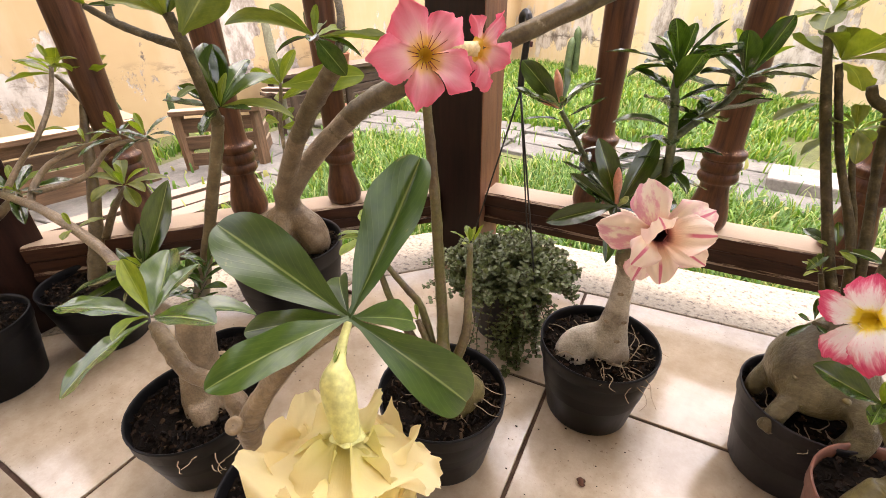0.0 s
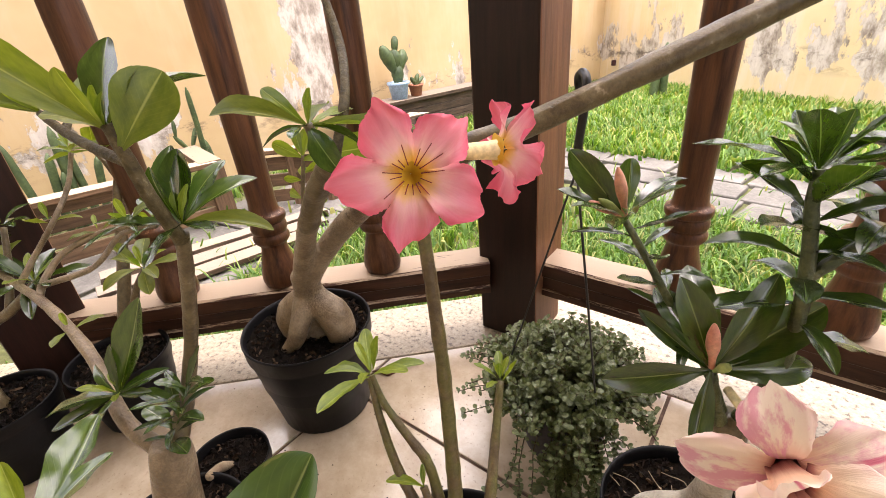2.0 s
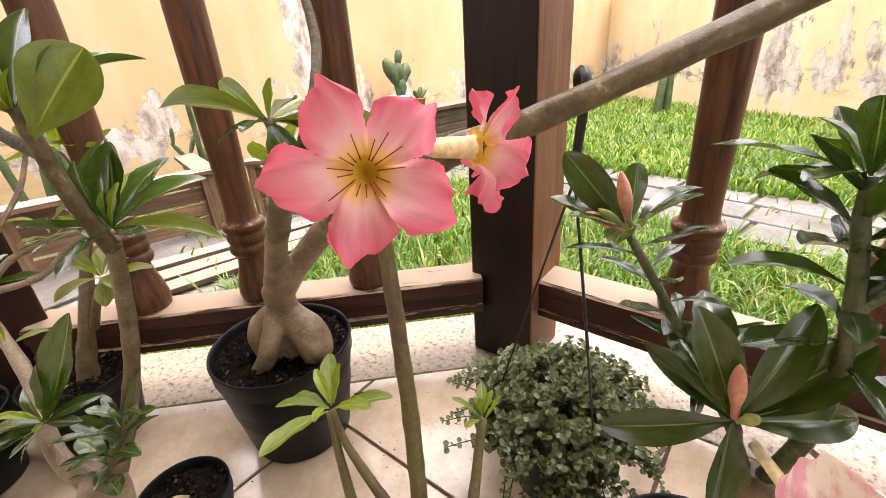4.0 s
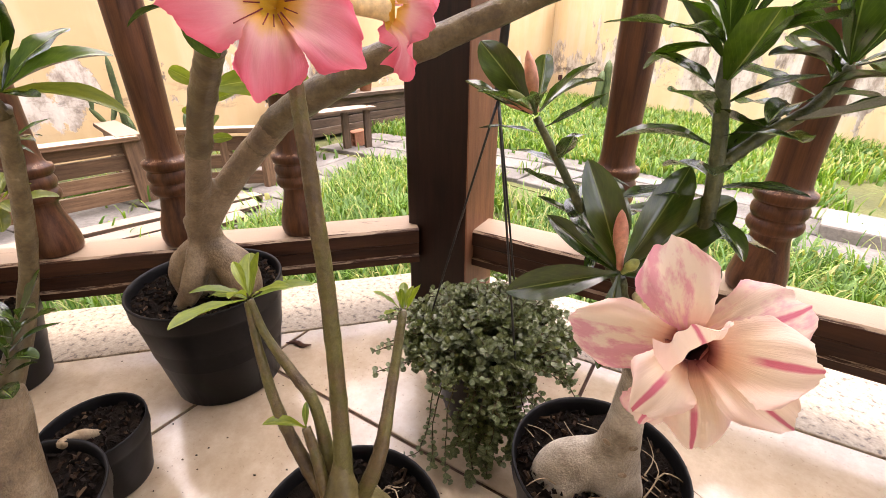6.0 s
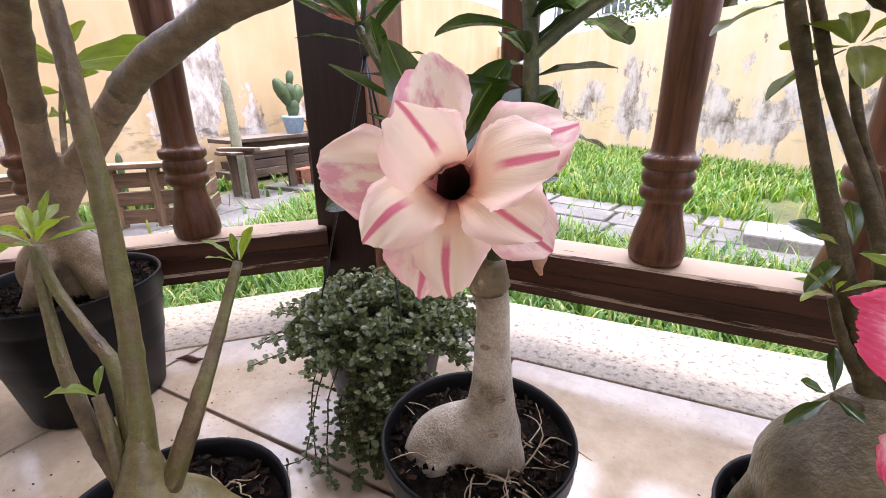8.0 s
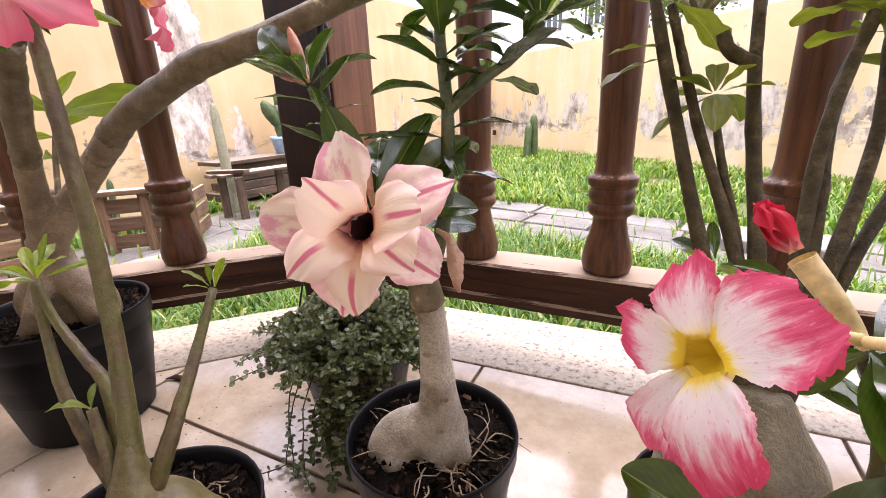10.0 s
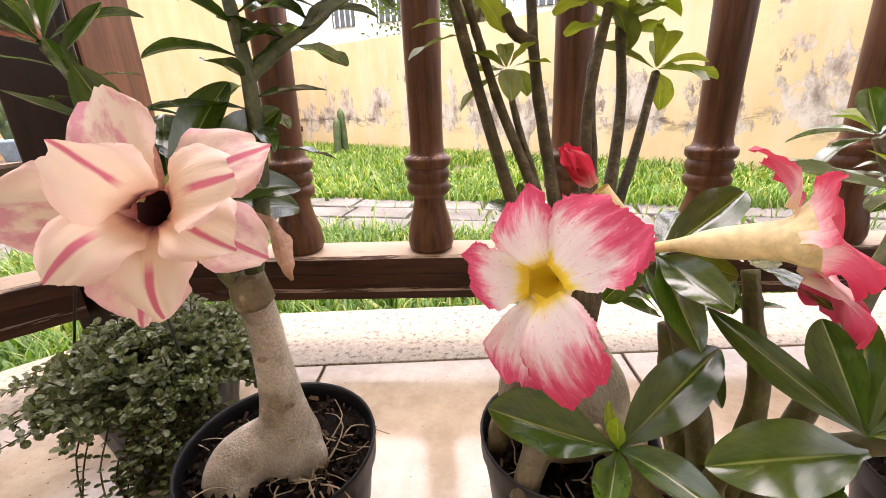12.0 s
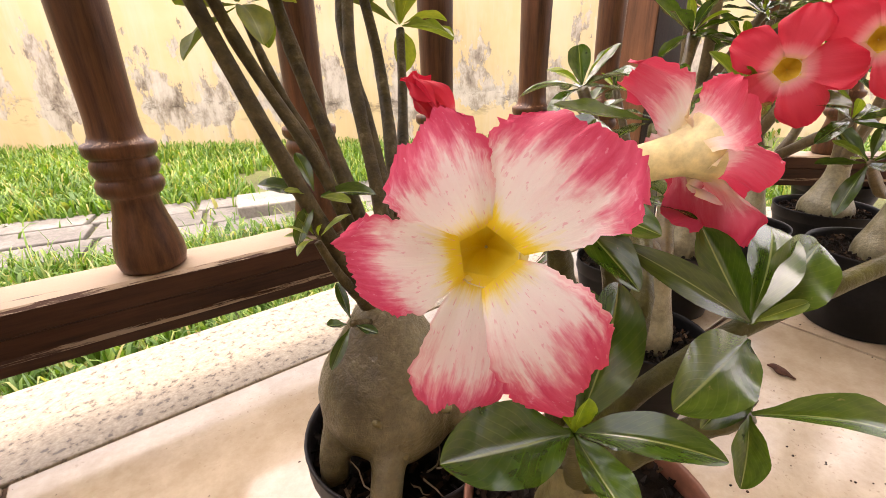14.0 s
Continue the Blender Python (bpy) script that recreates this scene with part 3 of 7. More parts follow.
def tube_into(bm, pts, seg=10, per=6, rough=0.0, rings=0.0, open_end=False):
    """A round limb along pts (x, y, z, radius), with knobbly bark and leaf-scar rings."""
    line = smooth_line(pts, per)
    up = Vector((0.31, 0.52, 0.79)).normalized()
    prev = None
    run = 0.0
    rows = []
    for i, q in enumerate(line):
        c = Vector(q[:3])
        nxt = Vector(line[min(i + 1, len(line) - 1)][:3])
        prv = Vector(line[max(i - 1, 0)][:3])
        d = (nxt - prv)
        d = d.normalized() if d.length > 1e-9 else Vector((0, 0, 1))
        if prev is None:
            s = d.cross(up).normalized()
        else:
            s = (prev - d * prev.dot(d)).normalized()
        prev = s
        w = d.cross(s)
        run += (c - prv).length
        r = max(q[3], 0.0003)
        r *= 1 + rings * (0.5 + 0.5 * math.sin(run * 520.0)) ** 6
        row = []
        for k in range(seg):
            a = 2 * math.pi * k / seg
            dirv = s * math.cos(a) + w * math.sin(a)
            f = 1 + rough * noise.noise(c * 55 + dirv * 1.4)
            row.append(bm.verts.new(c + dirv * r * f))
        rows.append(row)
    for a, b in zip(rows, rows[1:]):
        for k in range(seg):
            bm.faces.new((a[k], a[(k + 1) % seg], b[(k + 1) % seg], b[k]))
    bm.faces.new(list(reversed(rows[0])))
    if not open_end:
        bm.faces.new(rows[-1])
    return bm


def tube(pts, **kw):
    return tube_into(bmesh.new(), pts, **kw)


def lathe_into(bm, profile, at=(0, 0, 0), seg=24, close=False):
    """Turn a profile of (radius, z) round the vertical."""
    rows = []
    for r, z in profile:
        rows.append([bm.verts.new((at[0] + r * math.cos(2 * math.pi * k / seg), at[1] + r * math.sin(2 * math.pi * k / seg), at[2] + z)) for k in range(seg)])
    for a, b in zip(rows, rows[1:]):
        for k in range(seg):
            bm.faces.new((a[k], a[(k + 1) % seg], b[(k + 1) % seg], b[k]))
    if close:
        bm.faces.new(list(reversed(rows[0])))
        bm.faces.new(rows[-1])
    return bm


def box(m, sx, sy, sz, bevel=0.002, rough=0.0):
    bm = bmesh.new()
    bmesh.ops.create_cube(bm, size=1.0)
    for v in bm.verts:
        v.co = Vector((v.co.x * sx, v.co.y * sy, (v.co.z + 0.5) * sz))
        if rough:
            v.co += Vector((random.uniform(-rough, rough), random.uniform(-rough, rough), random.uniform(-rough, rough)))
    if bevel:
        bmesh.ops.bevel(bm, geom=list(bm.edges), offset=bevel, segments=2, affect="EDGES", profile=0.5)
    bm.transform(m)
    return bm


def clip(poly, a, b, c):
    """The part of a polygon where a*x + b*y <= c."""
    out = []
    for i, p in enumerate(poly):
        q = poly[(i + 1) % len(poly)]
        dp, dq = a * p[0] + b * p[1] - c, a * q[0] + b * q[1] - c
        if dp <= 0:
            out.append(p)
        if (dp < 0 < dq) or (dq < 0 < dp):
            t = dp / (dp - dq)
            out.append((p[0] + t * (q[0] - p[0]), p[1] + t * (q[1] - p[1])))
    return out


def slab(poly, z0, z1, bevel=0.0):
    """A flat slab on a polygon."""
    bm = bmesh.new()
    lo = [bm.verts.new((x, y, z0)) for x, y in poly]
    hi = [bm.verts.new((x, y, z1)) for x, y in poly]
    n = len(poly)
    top = bm.faces.new(hi)
    bm.faces.new(list(reversed(lo)))
    for i in range(n):
        bm.faces.new((lo[i], lo[(i + 1) % n], hi[(i + 1) % n], hi[i]))
    if bevel:
        bmesh.ops.bevel(bm, geom=list(top.edges), offset=bevel, segments=2, affect="EDGES", profile=0.5)
    return bm


# ---- leaves ----


def leaf_mesh(name, material, ratio=0.32, bend=0.5, fold=0.25, wave=0.0, wide=0.64, nu=4, nv=8, tip=0.58):
    """A leaf one unit long along +y: widest past its middle, folded at the midrib, drooping by bend."""
    verts, uvs, faces = [], [], []
    for j in range(nv + 1):
        t = math.sin(j / nv * math.pi / 2) if j < nv else 1.0
        if t < wide:
            w = ratio * 0.5 * max(0.10, math.sin(math.pi / 2 * t / wide) ** 1.15)
        else:
            w = ratio * 0.5 * max(0.02, (1 - ((t - wide) / (1 - wide)) ** 2) ** tip)
        ang = bend * t
        y = math.sin(ang) / bend if abs(bend) > 1e-3 else t
        z = -(1 - math.cos(ang)) / bend if abs(bend) > 1e-3 else 0
        for i in range(nu + 1):
            u = i / nu * 2 - 1
            verts.append((u * w, y, z + abs(u) * w * fold * 2 + wave * math.sin(t * 15 + u * 2) * abs(u) * w))
            uvs.append((i / nu, t))
    for j in range(nv):
        for i in range(nu):
            a = j * (nu + 1) + i
            faces.append((a, a + 1, a + nu + 2, a + nu + 1))
    return raw_mesh(name, verts, faces, material, uvs)


def leaf_set(prefix, material, ratio, wide=0.64, nu=6, nv=12, tip=0.58):
    return [leaf_mesh(prefix, material, ratio * r, b, f, w, wide, nu, nv, tip) for r, b, f, w in
            ((1.0, 0.35, 0.22, 0.10), (0.9, 0.75, 0.30, 0.06), (1.1, -0.25, 0.30, 0.12), (0.95, 0.55, 0.12, 0.16))]


LEAF_DARK = leaf_set("leaf_dark", M_LEAF_DARK, 0.30, 0.60, tip=0.66)
LEAF_SLIM = leaf_set("leaf_slim", M_LEAF_DARK, 0.21, 0.55, tip=0.8)
LEAF_MID = leaf_set("leaf_mid", M_LEAF, 0.35, 0.62, tip=0.6)
LEAF_OLIVE = leaf_set("leaf_olive", M_LEAF_OLIVE, 0.38, 0.70)
LEAF_ROUND = leaf_set("leaf_round", M_LEAF_OLIVE, 0.46, 0.72)
LEAF_YOUNG = leaf_set("leaf_young", M_LEAF_YOUNG, 0.30)
LEAF_BROAD = leaf_set("leaf_broad", M_LEAF_BROAD, 0.37, 0.66, 10, 22, 0.5)
LEAF_BIG = leaf_set("leaf_big", M_LEAF, 0.42, 0.57, 10, 20, 0.62)


def aim(at, direction, roll_up, size, width=1.0):
    """The pose that lays +y along direction with +z towards roll_up."""
    y = Vector(direction).normalized()
    x = y.cross(Vector(roll_up))
    if x.length < 1e-4:
        x = y.cross(Vector((0.3, 1, 0.2)))
    x.normalize()
    z = x.cross(y)
    m = Matrix((x, y, z)).transposed().to_4x4()
    return Matrix.Translation(at) @ m @ Matrix.Diagonal((size * width, size, size, 1))


def leaf_at(parent, meshes, at, tip, up=(0, 0, 1), width=1.0, which=None, rnd=random):
    """One leaf from its base to its tip."""
    d = Vector(tip) - Vector(at)
    me = meshes[which if which is not None else rnd.randrange(len(meshes))]
    return piece("leaf", me, aim(Vector(at), d, up, d.length, width), parent)


def whorl(parent, at, axis, n, length, meshes, young=None, seed=0, lo=25, hi=95, droop=0.0, start=0.0, inner=0.5):
    """A rosette of leaves round the end of a branch: small and upright inside, large and spread outside."""
    rnd = random.Random(seed)
    ax = Vector(axis).normalized()
    s = ax.cross(Vector((0.2, 0.9, 0.33))).normalized()
    w = ax.cross(s)
    for i in range(n):
        f = (i + 0.5) / n
        a = start + i * 2.39996 + rnd.uniform(-0.25, 0.25)
        tilt = radians(lo + (hi - lo) * f ** 0.8 + rnd.uniform(-9, 9))
        side = s * math.cos(a) + w * math.sin(a)
        d = ax * math.cos(tilt) + side * math.sin(tilt) + Vector((0, 0, -droop * f))
        ln = length * (inner + (1 - inner) * min(1, f * 1.6)) * rnd.uniform(0.85, 1.12)
        src = young if young and f < 0.3 else meshes
        b = Vector(at) + ax * (0.005 * (1 - f)) + side * 0.003
        m = aim(b, d, ax + Vector((0, 0, 0.35)), ln)
        piece("leaf", src[rnd.randrange(len(src))], m, parent)


# ---- flowers ----


def along(rows, t):
    """A smooth curve through rows of (t, value)."""
    ts = [r[0] for r in rows]
    k = min(max(sum(1 for v in ts if v <= t) - 1, 0), len(rows) - 2)
    (t0, a), (t1, b) = rows[k], rows[k + 1]
    lo = (b - rows[k - 1][1]) / (t1 - ts[k - 1]) if k else (b - a) / (t1 - t0)
    hi = (rows[k + 2][1] - a) / (ts[k + 2] - t0) if k + 2 < len(rows) else (b - a) / (t1 - t0)
    h = t1 - t0
    u = (t - t0) / h
    return a * (1 + 2 * u) * (1 - u) ** 2 + lo * h * u * (1 - u) ** 2 + b * u * u * (3 - 2 * u) + hi * h * u * u * (u - 1)


def petal_mesh(name, material, sides, top, seed=0, ruffle=0.06, curl=0.3, cup=0.26, frill=0.5, skew=0.06, nu=30, nv=26):
    """A petal one unit long along +y, opening upwards (+z is the flower's face). sides: half its width on the way to the tip;
    top: how far the tip reaches from edge to edge; frill: frayed teeth along the margin; ruffle: its waves."""
    rnd = random.Random(seed)
    ph = [rnd.uniform(0, 6.28) for _ in range(8)]
    lop = rnd.uniform(-0.10, 0.10)
    teeth_l, teeth_r = ([rnd.gauss(0, 1) for _ in range(nv + 1)] for _ in range(2))
    teeth_t = [rnd.gauss(0, 1) for _ in range(nu + 1)]
    verts, uvs, faces = [], [], []
    for j in range(nv + 1):
        t = j / nv
        half = along(sides, t)
        for i in range(nu + 1):
            u = i / nu * 2 - 1
            w = half * (1 + lop * (1 if u > 0 else -1) * t)
            w *= 1 + frill * abs(u) ** 4 * min(1, t * 2) * 0.030 * (teeth_r if u > 0 else teeth_l)[j]
            w *= 1 + frill * abs(u) ** 3 * 0.03 * math.sin(t * 17 + ph[3] + (2 if u > 0 else 0))
            y = t * along(top, u)
            y += frill * t ** 6 * (0.012 * teeth_t[i] + 0.016 * math.sin(u * 9 + ph[0]))
            z = cup * math.sin(t * 1.9) - curl * t * t * 0.55
            rim = abs(u) ** 2.0 * 0.75 + t ** 4 * 0.55
            z += ruffle * rim * (math.sin(t * 7 + ph[1] + u * 1.6) + 0.6 * math.sin(u * 5 + ph[2]) + 0.35 * math.sin(u * 10 + t * 6 + ph[4]))
            z += 0.006 * math.sin(u * 15 + ph[5]) * t * (1 - 0.4 * t)
            z += 0.09 * u * min(1, t * 2.5) * (1 - 0.5 * t) - 0.03 * (1 - u * u) * t
            verts.append((u * w + skew * t * t, y, z))
            uvs.append((i / nu, t))
    for j in range(nv):
        for i in range(nu):
            a = j * (nu + 1) + i
            faces.append((a, a + 1, a + nu + 2, a + nu + 1))
    return raw_mesh(name, verts, faces, material, uvs)


PETAL_MID = {}


def petal_set(name, material, n, sides, top, **kw):
    made = [petal_mesh(name, material, sides, top, seed=i * 3 + 1, **kw) for i in range(n)]
    for me in made:
        PETAL_MID[me.name] = kw.get("nu", 30) // 2
    return made


STAR = [(0, 0.16), (0.22, 0.27), (0.5, 0.395), (0.72, 0.455), (0.9, 0.43), (1, 0.355)]
STAR_TOP = [(-1, 0.76), (-0.55, 0.90), (0.0, 0.97), (0.36, 1.09), (0.66, 0.93), (1, 0.76)]
SPOON = [(0, 0.17), (0.22, 0.25), (0.5, 0.385), (0.75, 0.455), (0.92, 0.42), (1, 0.33)]
SPOON_TOP = [(-1, 0.76), (-0.6, 0.95), (-0.1, 0.985), (0.12, 1.03), (0.55, 0.955), (1, 0.76)]
FAN = [(0, 0.19), (0.2, 0.31), (0.45, 0.43), (0.7, 0.475), (0.9, 0.44), (1, 0.37)]
FAN_TOP = [(-1, 0.84), (-0.6, 0.93), (-0.1, 0.96), (0.3, 1.01), (0.55, 1.04), (1, 0.88)]
DISC = [(0, 0.20), (0.25, 0.31), (0.5, 0.42), (0.75, 0.465), (0.92, 0.41), (1, 0.31)]
DISC_TOP = [(-1, 0.80), (-0.5, 0.98), (0, 1.0), (0.5, 0.98), (1, 0.80)]
ROUND = [(0, 0.22), (0.25, 0.40), (0.5, 0.52), (0.72, 0.55), (0.9, 0.49), (1, 0.40)]
ROUND_TOP = [(-1, 0.60), (-0.6, 0.86), (-0.2, 0.98), (0.2, 0.99), (0.6, 0.88), (1, 0.62)]
PET_PINK = petal_set("pink_petal", M_PINK, 5, STAR, STAR_TOP, ruffle=0.15, curl=0.42, frill=0.6)
PET_CREAM = petal_set("cream_petal", M_CREAM, 4, SPOON, SPOON_TOP, ruffle=0.075, curl=0.30, frill=0.6)
PET_CREAM_STRIPE = petal_set("striped_petal", M_CREAM_STRIPE, 3, SPOON, SPOON_TOP, ruffle=0.075, curl=0.30, frill=0.6)
PET_CREAM_IN = petal_set("inner_petal", M_CREAM_IN, 5, SPOON, SPOON_TOP, ruffle=0.085, curl=0.40, cup=0.36, frill=0.6)
PET_RED = petal_set("red_petal", M_RED, 5, FAN, FAN_TOP, ruffle=0.055, curl=0.34, frill=1.0, nu=40, nv=36)
FLARE = [(0, 0.30), (0.2, 0.37), (0.45, 0.45), (0.7, 0.48), (0.9, 0.45), (1, 0.38)]
PET_RED_BACK = petal_set("frilled_petal", M_RED_BACK, 5, FLARE, FAN_TOP, ruffle=0.13, curl=0.75, frill=1.3)
PET_CRIMSON = petal_set("crimson_petal", M_CRIMSON, 5, DISC, DISC_TOP, ruffle=0.08, curl=0.34, frill=0.5)
PET_YELLOW = petal_set("yellow_petal", M_YELLOW, 5, ROUND, ROUND_TOP, ruffle=0.20, curl=0.30, frill=1.2)


def throat_mesh(material, r, deep):
    """The funnel at a flower's middle; its rim dips under the petals."""
    if deep:
        prof = [(r * 0.99, -0.0008), (r * 0.90, -0.002), (r * 0.75, -r * 0.9), (r * 0.45, -r * 2.1), (0.0008, -r * 2.6)]
    else:
        prof = [(r * 1.24, -0.0012), (r * 1.04, -0.0010), (r * 0.80, -0.0024), (r * 0.56, -0.0050), (r * 0.28, -0.0080), (0.0004, -0.0090)]
    bm = lathe_into(bmesh.new(), prof, seg=25)
    uv = bm.loops.layers.uv.new("UVMap")
    for f in bm.faces:
        for lp in f.loops:
            x, y, _ = lp.vert.co
            lp[uv].uv = (0.5 + math.atan2(y, x) / 6.283, math.hypot(x, y) / prof[0][0])
    for v in bm.verts:
        k = 1 + 0.10 * math.cos(5 * math.atan2(v.co.y, v.co.x) + 0.6)
        v.co.x *= k
        v.co.y *= k
    return bm


def flower(parent, at, face, roll, radius, petals, tube_pts, throat_mat, tube_mat=None, throat_r=0.0085, label="", streaks=0, cup=0.0, name="flower", sizes=(1, 1, 1, 1, 1), spec=None, tips=None, mouth=0.0):
    """A trumpet flower: a tube mesh that carries its petals and throat. roll: where the first petal points, degrees clockwise from up as one looks into it."""
    at = Vector(at)
    z = Vector(face).normalized()
    up = Vector((0, 0, 1))
    x = up.cross(z).normalized()
    y = z.cross(x)
    fr = Matrix.Translation(at) @ Matrix((x, y, z)).transposed().to_4x4()
    body = part(name, tube(tube_pts, seg=14, per=5, open_end=True), tube_mat or M_TUBE, parent, label)
    body["base"] = [0, 0, 0]
    for ang, ln, tilt, wd, me, lift in spec or ():
        m = fr @ Matrix.Rotation(radians(-ang), 4, "Z") @ pose(0, 0, lift, tilt) @ pose(0, throat_r * 0.72, 0) @ Matrix.Diagonal((ln * wd, ln, ln, 1))
        piece("petal", me, m, body, base=Vector((0, 0, 0)))
    for tip, wd, me, lift in tips or ():
        # a petal rooted on the throat's rim that reaches to its tip
        out = Vector(tip) - at
        base = at + (out - z * out.dot(z)).normalized() * (mouth or throat_r * 0.72) + z * lift
        end = me.vertices[len(me.vertices) - 1 - PETAL_MID[me.name]].co
        d = (Vector(tip) - base).normalized()
        side = d.cross(z).normalized()
        ln = (Vector(tip) - base).length / math.hypot(end.y, end.z)
        m = Matrix.Translation(base) @ Matrix((side, d, side.cross(d))).transposed().to_4x4() @ Matrix.Rotation(-math.atan2(end.z, end.y), 4, "X") @ Matrix.Diagonal((ln * wd, ln, ln, 1))
        piece("petal", me, m, body, base=Vector((0, 0, 0)))
    for i in range(5 if petals else 0):
        size = radius * sizes[i]
        m = fr @ Matrix.Rotation(radians(-(roll + i * 72)), 4, "Z") @ pose(0, 0, 0, cup) @ pose(0, throat_r * 0.72, 0) @ Matrix.Diagonal((size, size, radius, 1))
        piece("petal", petals[i % len(petals)], m, body, base=Vector((0, 0, 0)))
    th = throat_mesh(throat_mat, throat_r, throat_mat is M_DARK_THROAT)
    th.transform(fr @ Matrix.Translation((0, 0, -0.0005 if throat_mat is M_DARK_THROAT else 0.0)))
    part("throat", th, throat_mat, body).matrix_basis = Matrix.Identity(4)
    if streaks:
        sb = bmesh.new()
        rs = random.Random(5)
        for i in range(streaks):
            a = 2 * math.pi * (i + rs.uniform(-.3, .3)) / streaks
            r0, r1 = throat_r * 0.62, throat_r * rs.uniform(1.1, 2.4)
            pts = []
            for k in range(5):
                rr = r0 + (r1 - r0) * k / 4
                tt = max(0.0, (rr - throat_r * 0.72) / radius)
                zz = radius * (0.26 * math.sin(tt * 1.9)) + 0.0016
                pts.append((*(fr @ Vector((rr * math.cos(a), rr * math.sin(a), zz))), 0.00042 * (1 - 0.8 * k / 4)))
            tube_into(sb, pts, seg=5, per=2)
        part("nectar_guide", sb, M_STREAK, body).matrix_basis = Matrix.Identity(4)
    return body


def bud(parent, at, tip, r, material=None):
    a, b = Vector(at), Vector(tip)
    pts = [(*a.lerp(b, f), r * s) for f, s in ((0, 0.45), (0.25, 0.55), (0.5, 0.95), (0.75, 0.85), (0.93, 0.42), (1, 0.08))]
    return part("bud", tube(pts, seg=9, per=3), material or M_BUD, parent)


# ---- pots ----


def pot_into(parent, at, r, h, material=M_POT, lip=0.012, soil_drop=0.014, seed=0, rim_label=""):
    """A tapered plastic pot with a rolled rim, filled with bark soil."""
    x, y, z0 = at
    rb = r * 0.74
    prof = [(0.001, 0.004), (rb * 0.9, 0.004), (rb * 0.94, 0), (rb, 0.003), (rb + (r - rb) * 0.82, h - lip * 1.9), (r * 0.955, h - lip * 1.6), (r * 0.985, h - lip * 1.45), (r * 0.99, h - 0.003), (r * 1.0, h - 0.001), (r * 0.992, h + 0.0015), (r * 0.965, h), (r * 0.95, h - 0.004), (r * 0.93, h - 0.02), (r * 0.88, h * 0.5), (r * 0.7, 0.01)]
    part("pot", lathe_into(bmesh.new(), prof, at, 40), material, parent)
    rnd = random.Random(seed)
    zs = z0 + h - soil_drop
    bm = bmesh.new()
    rings, seg = 9, 30
    rows = []
    for i in range(rings + 1):
        rr = r * 0.935 * i / rings
        rows.append([bm.verts.new((x + rr * math.cos(2 * math.pi * k / seg), y + rr * math.sin(2 * math.pi * k / seg),
                                   zs + 0.006 * noise.noise(Vector((x + rr * math.cos(2 * math.pi * k / seg), y + rr * math.sin(2 * math.pi * k / seg), seed)) * 60))) for k in range(seg)])
    for a, b in zip(rows, rows[1:]):
        for k in range(seg):
            bm.faces.new((a[k], a[(k + 1) % seg], b[(k + 1) % seg], b[k]))
    bmesh.ops.remove_doubles(bm, verts=bm.verts, dist=0.0004)
    part("soil", bm, M_SOIL, parent, "dark crumbly potting soil")
    verts, faces = [], []
    for i in range(int(420 * (r / 0.08) ** 2)):
        rr, a = r * 0.90 * math.sqrt(rnd.random()), rnd.uniform(0, 6.283)
        c = Vector((x + rr * math.cos(a), y + rr * math.sin(a), zs + rnd.uniform(0.001, 0.006)))
        ln, wd, ht = rnd.uniform(0.003, 0.013), rnd.uniform(0.0018, 0.0055), rnd.uniform(0.0015, 0.004)
        m = Matrix.Translation(c) @ Euler((rnd.uniform(-.5, .5), rnd.uniform(-.5, .5), rnd.uniform(0, 6.28))).to_matrix().to_4x4()
        k = len(verts)
        for sx, sy, sz in ((-1, -.6, 0), (1, -.8, 0), (.9, .8, 0), (-.8, .7, 0), (-.6, -.3, 1), (.7, .2, 1)):
            verts.append(m @ Vector((sx * ln / 2, sy * wd / 2, sz * ht)))
        faces += [(k, k + 1, k + 5, k + 4), (k + 1, k + 2, k + 5), (k + 2, k + 3, k + 4, k + 5), (k + 3, k, k + 4)]
    ch = part("bark_mulch", raw_mesh("bark_mulch", verts, faces, M_CHIP, smooth=False), M_CHIP, parent, smooth=False)
    ch["kind"] = "stuff"
    return zs


def roots_into(parent, at, r, n, seed, spread=1.0, label="pale wiry dry root"):
    rnd = random.Random(seed)
    for i in range(n):
        a = rnd.uniform(0, 6.28)
        r0 = r * rnd.uniform(0.15, 0.55)
        p = Vector((at[0] + r0 * math.cos(a), at[1] + r0 * math.sin(a), at[2] + rnd.uniform(0.002, 0.008)))
        d = a + rnd.uniform(-1.2, 1.2)
        pts = [(*p, 0.0008)]
        ln = r * rnd.choice((0.06, 0.09, 0.13, 0.17)) * spread
        for k in range(4):
            d += rnd.uniform(-0.9, 0.9)
            p = p + Vector((math.cos(d), math.sin(d), rnd.uniform(-0.35, 0.5))) * ln
            p.z = max(at[2] + 0.001, p.z)
            pts.append((*p, 0.0007 - 0.00012 * k))
        part("root", tube(pts, seg=5, per=2), M_ROOT, parent, label)


def swollen(parent, blobs, material, label="", name="caudex", rough=0.10):
    """A swollen base: overlapping limbs merged into one skin."""
    bm = bmesh.new()
    for pts in blobs:
        tube_into(bm, pts, seg=14, per=6, rough=rough)
    ob = part(name, bm, material, parent, label)
    md = ob.modifiers.new("skin", "REMESH")
    md.mode = "VOXEL"
    md.voxel_size = 0.0032
    sm = ob.modifiers.new("even", "SMOOTH")
    sm.factor = 0.5
    sm.iterations = 5
    ob.data.shade_smooth()
    md.use_smooth_shade = True
    return ob

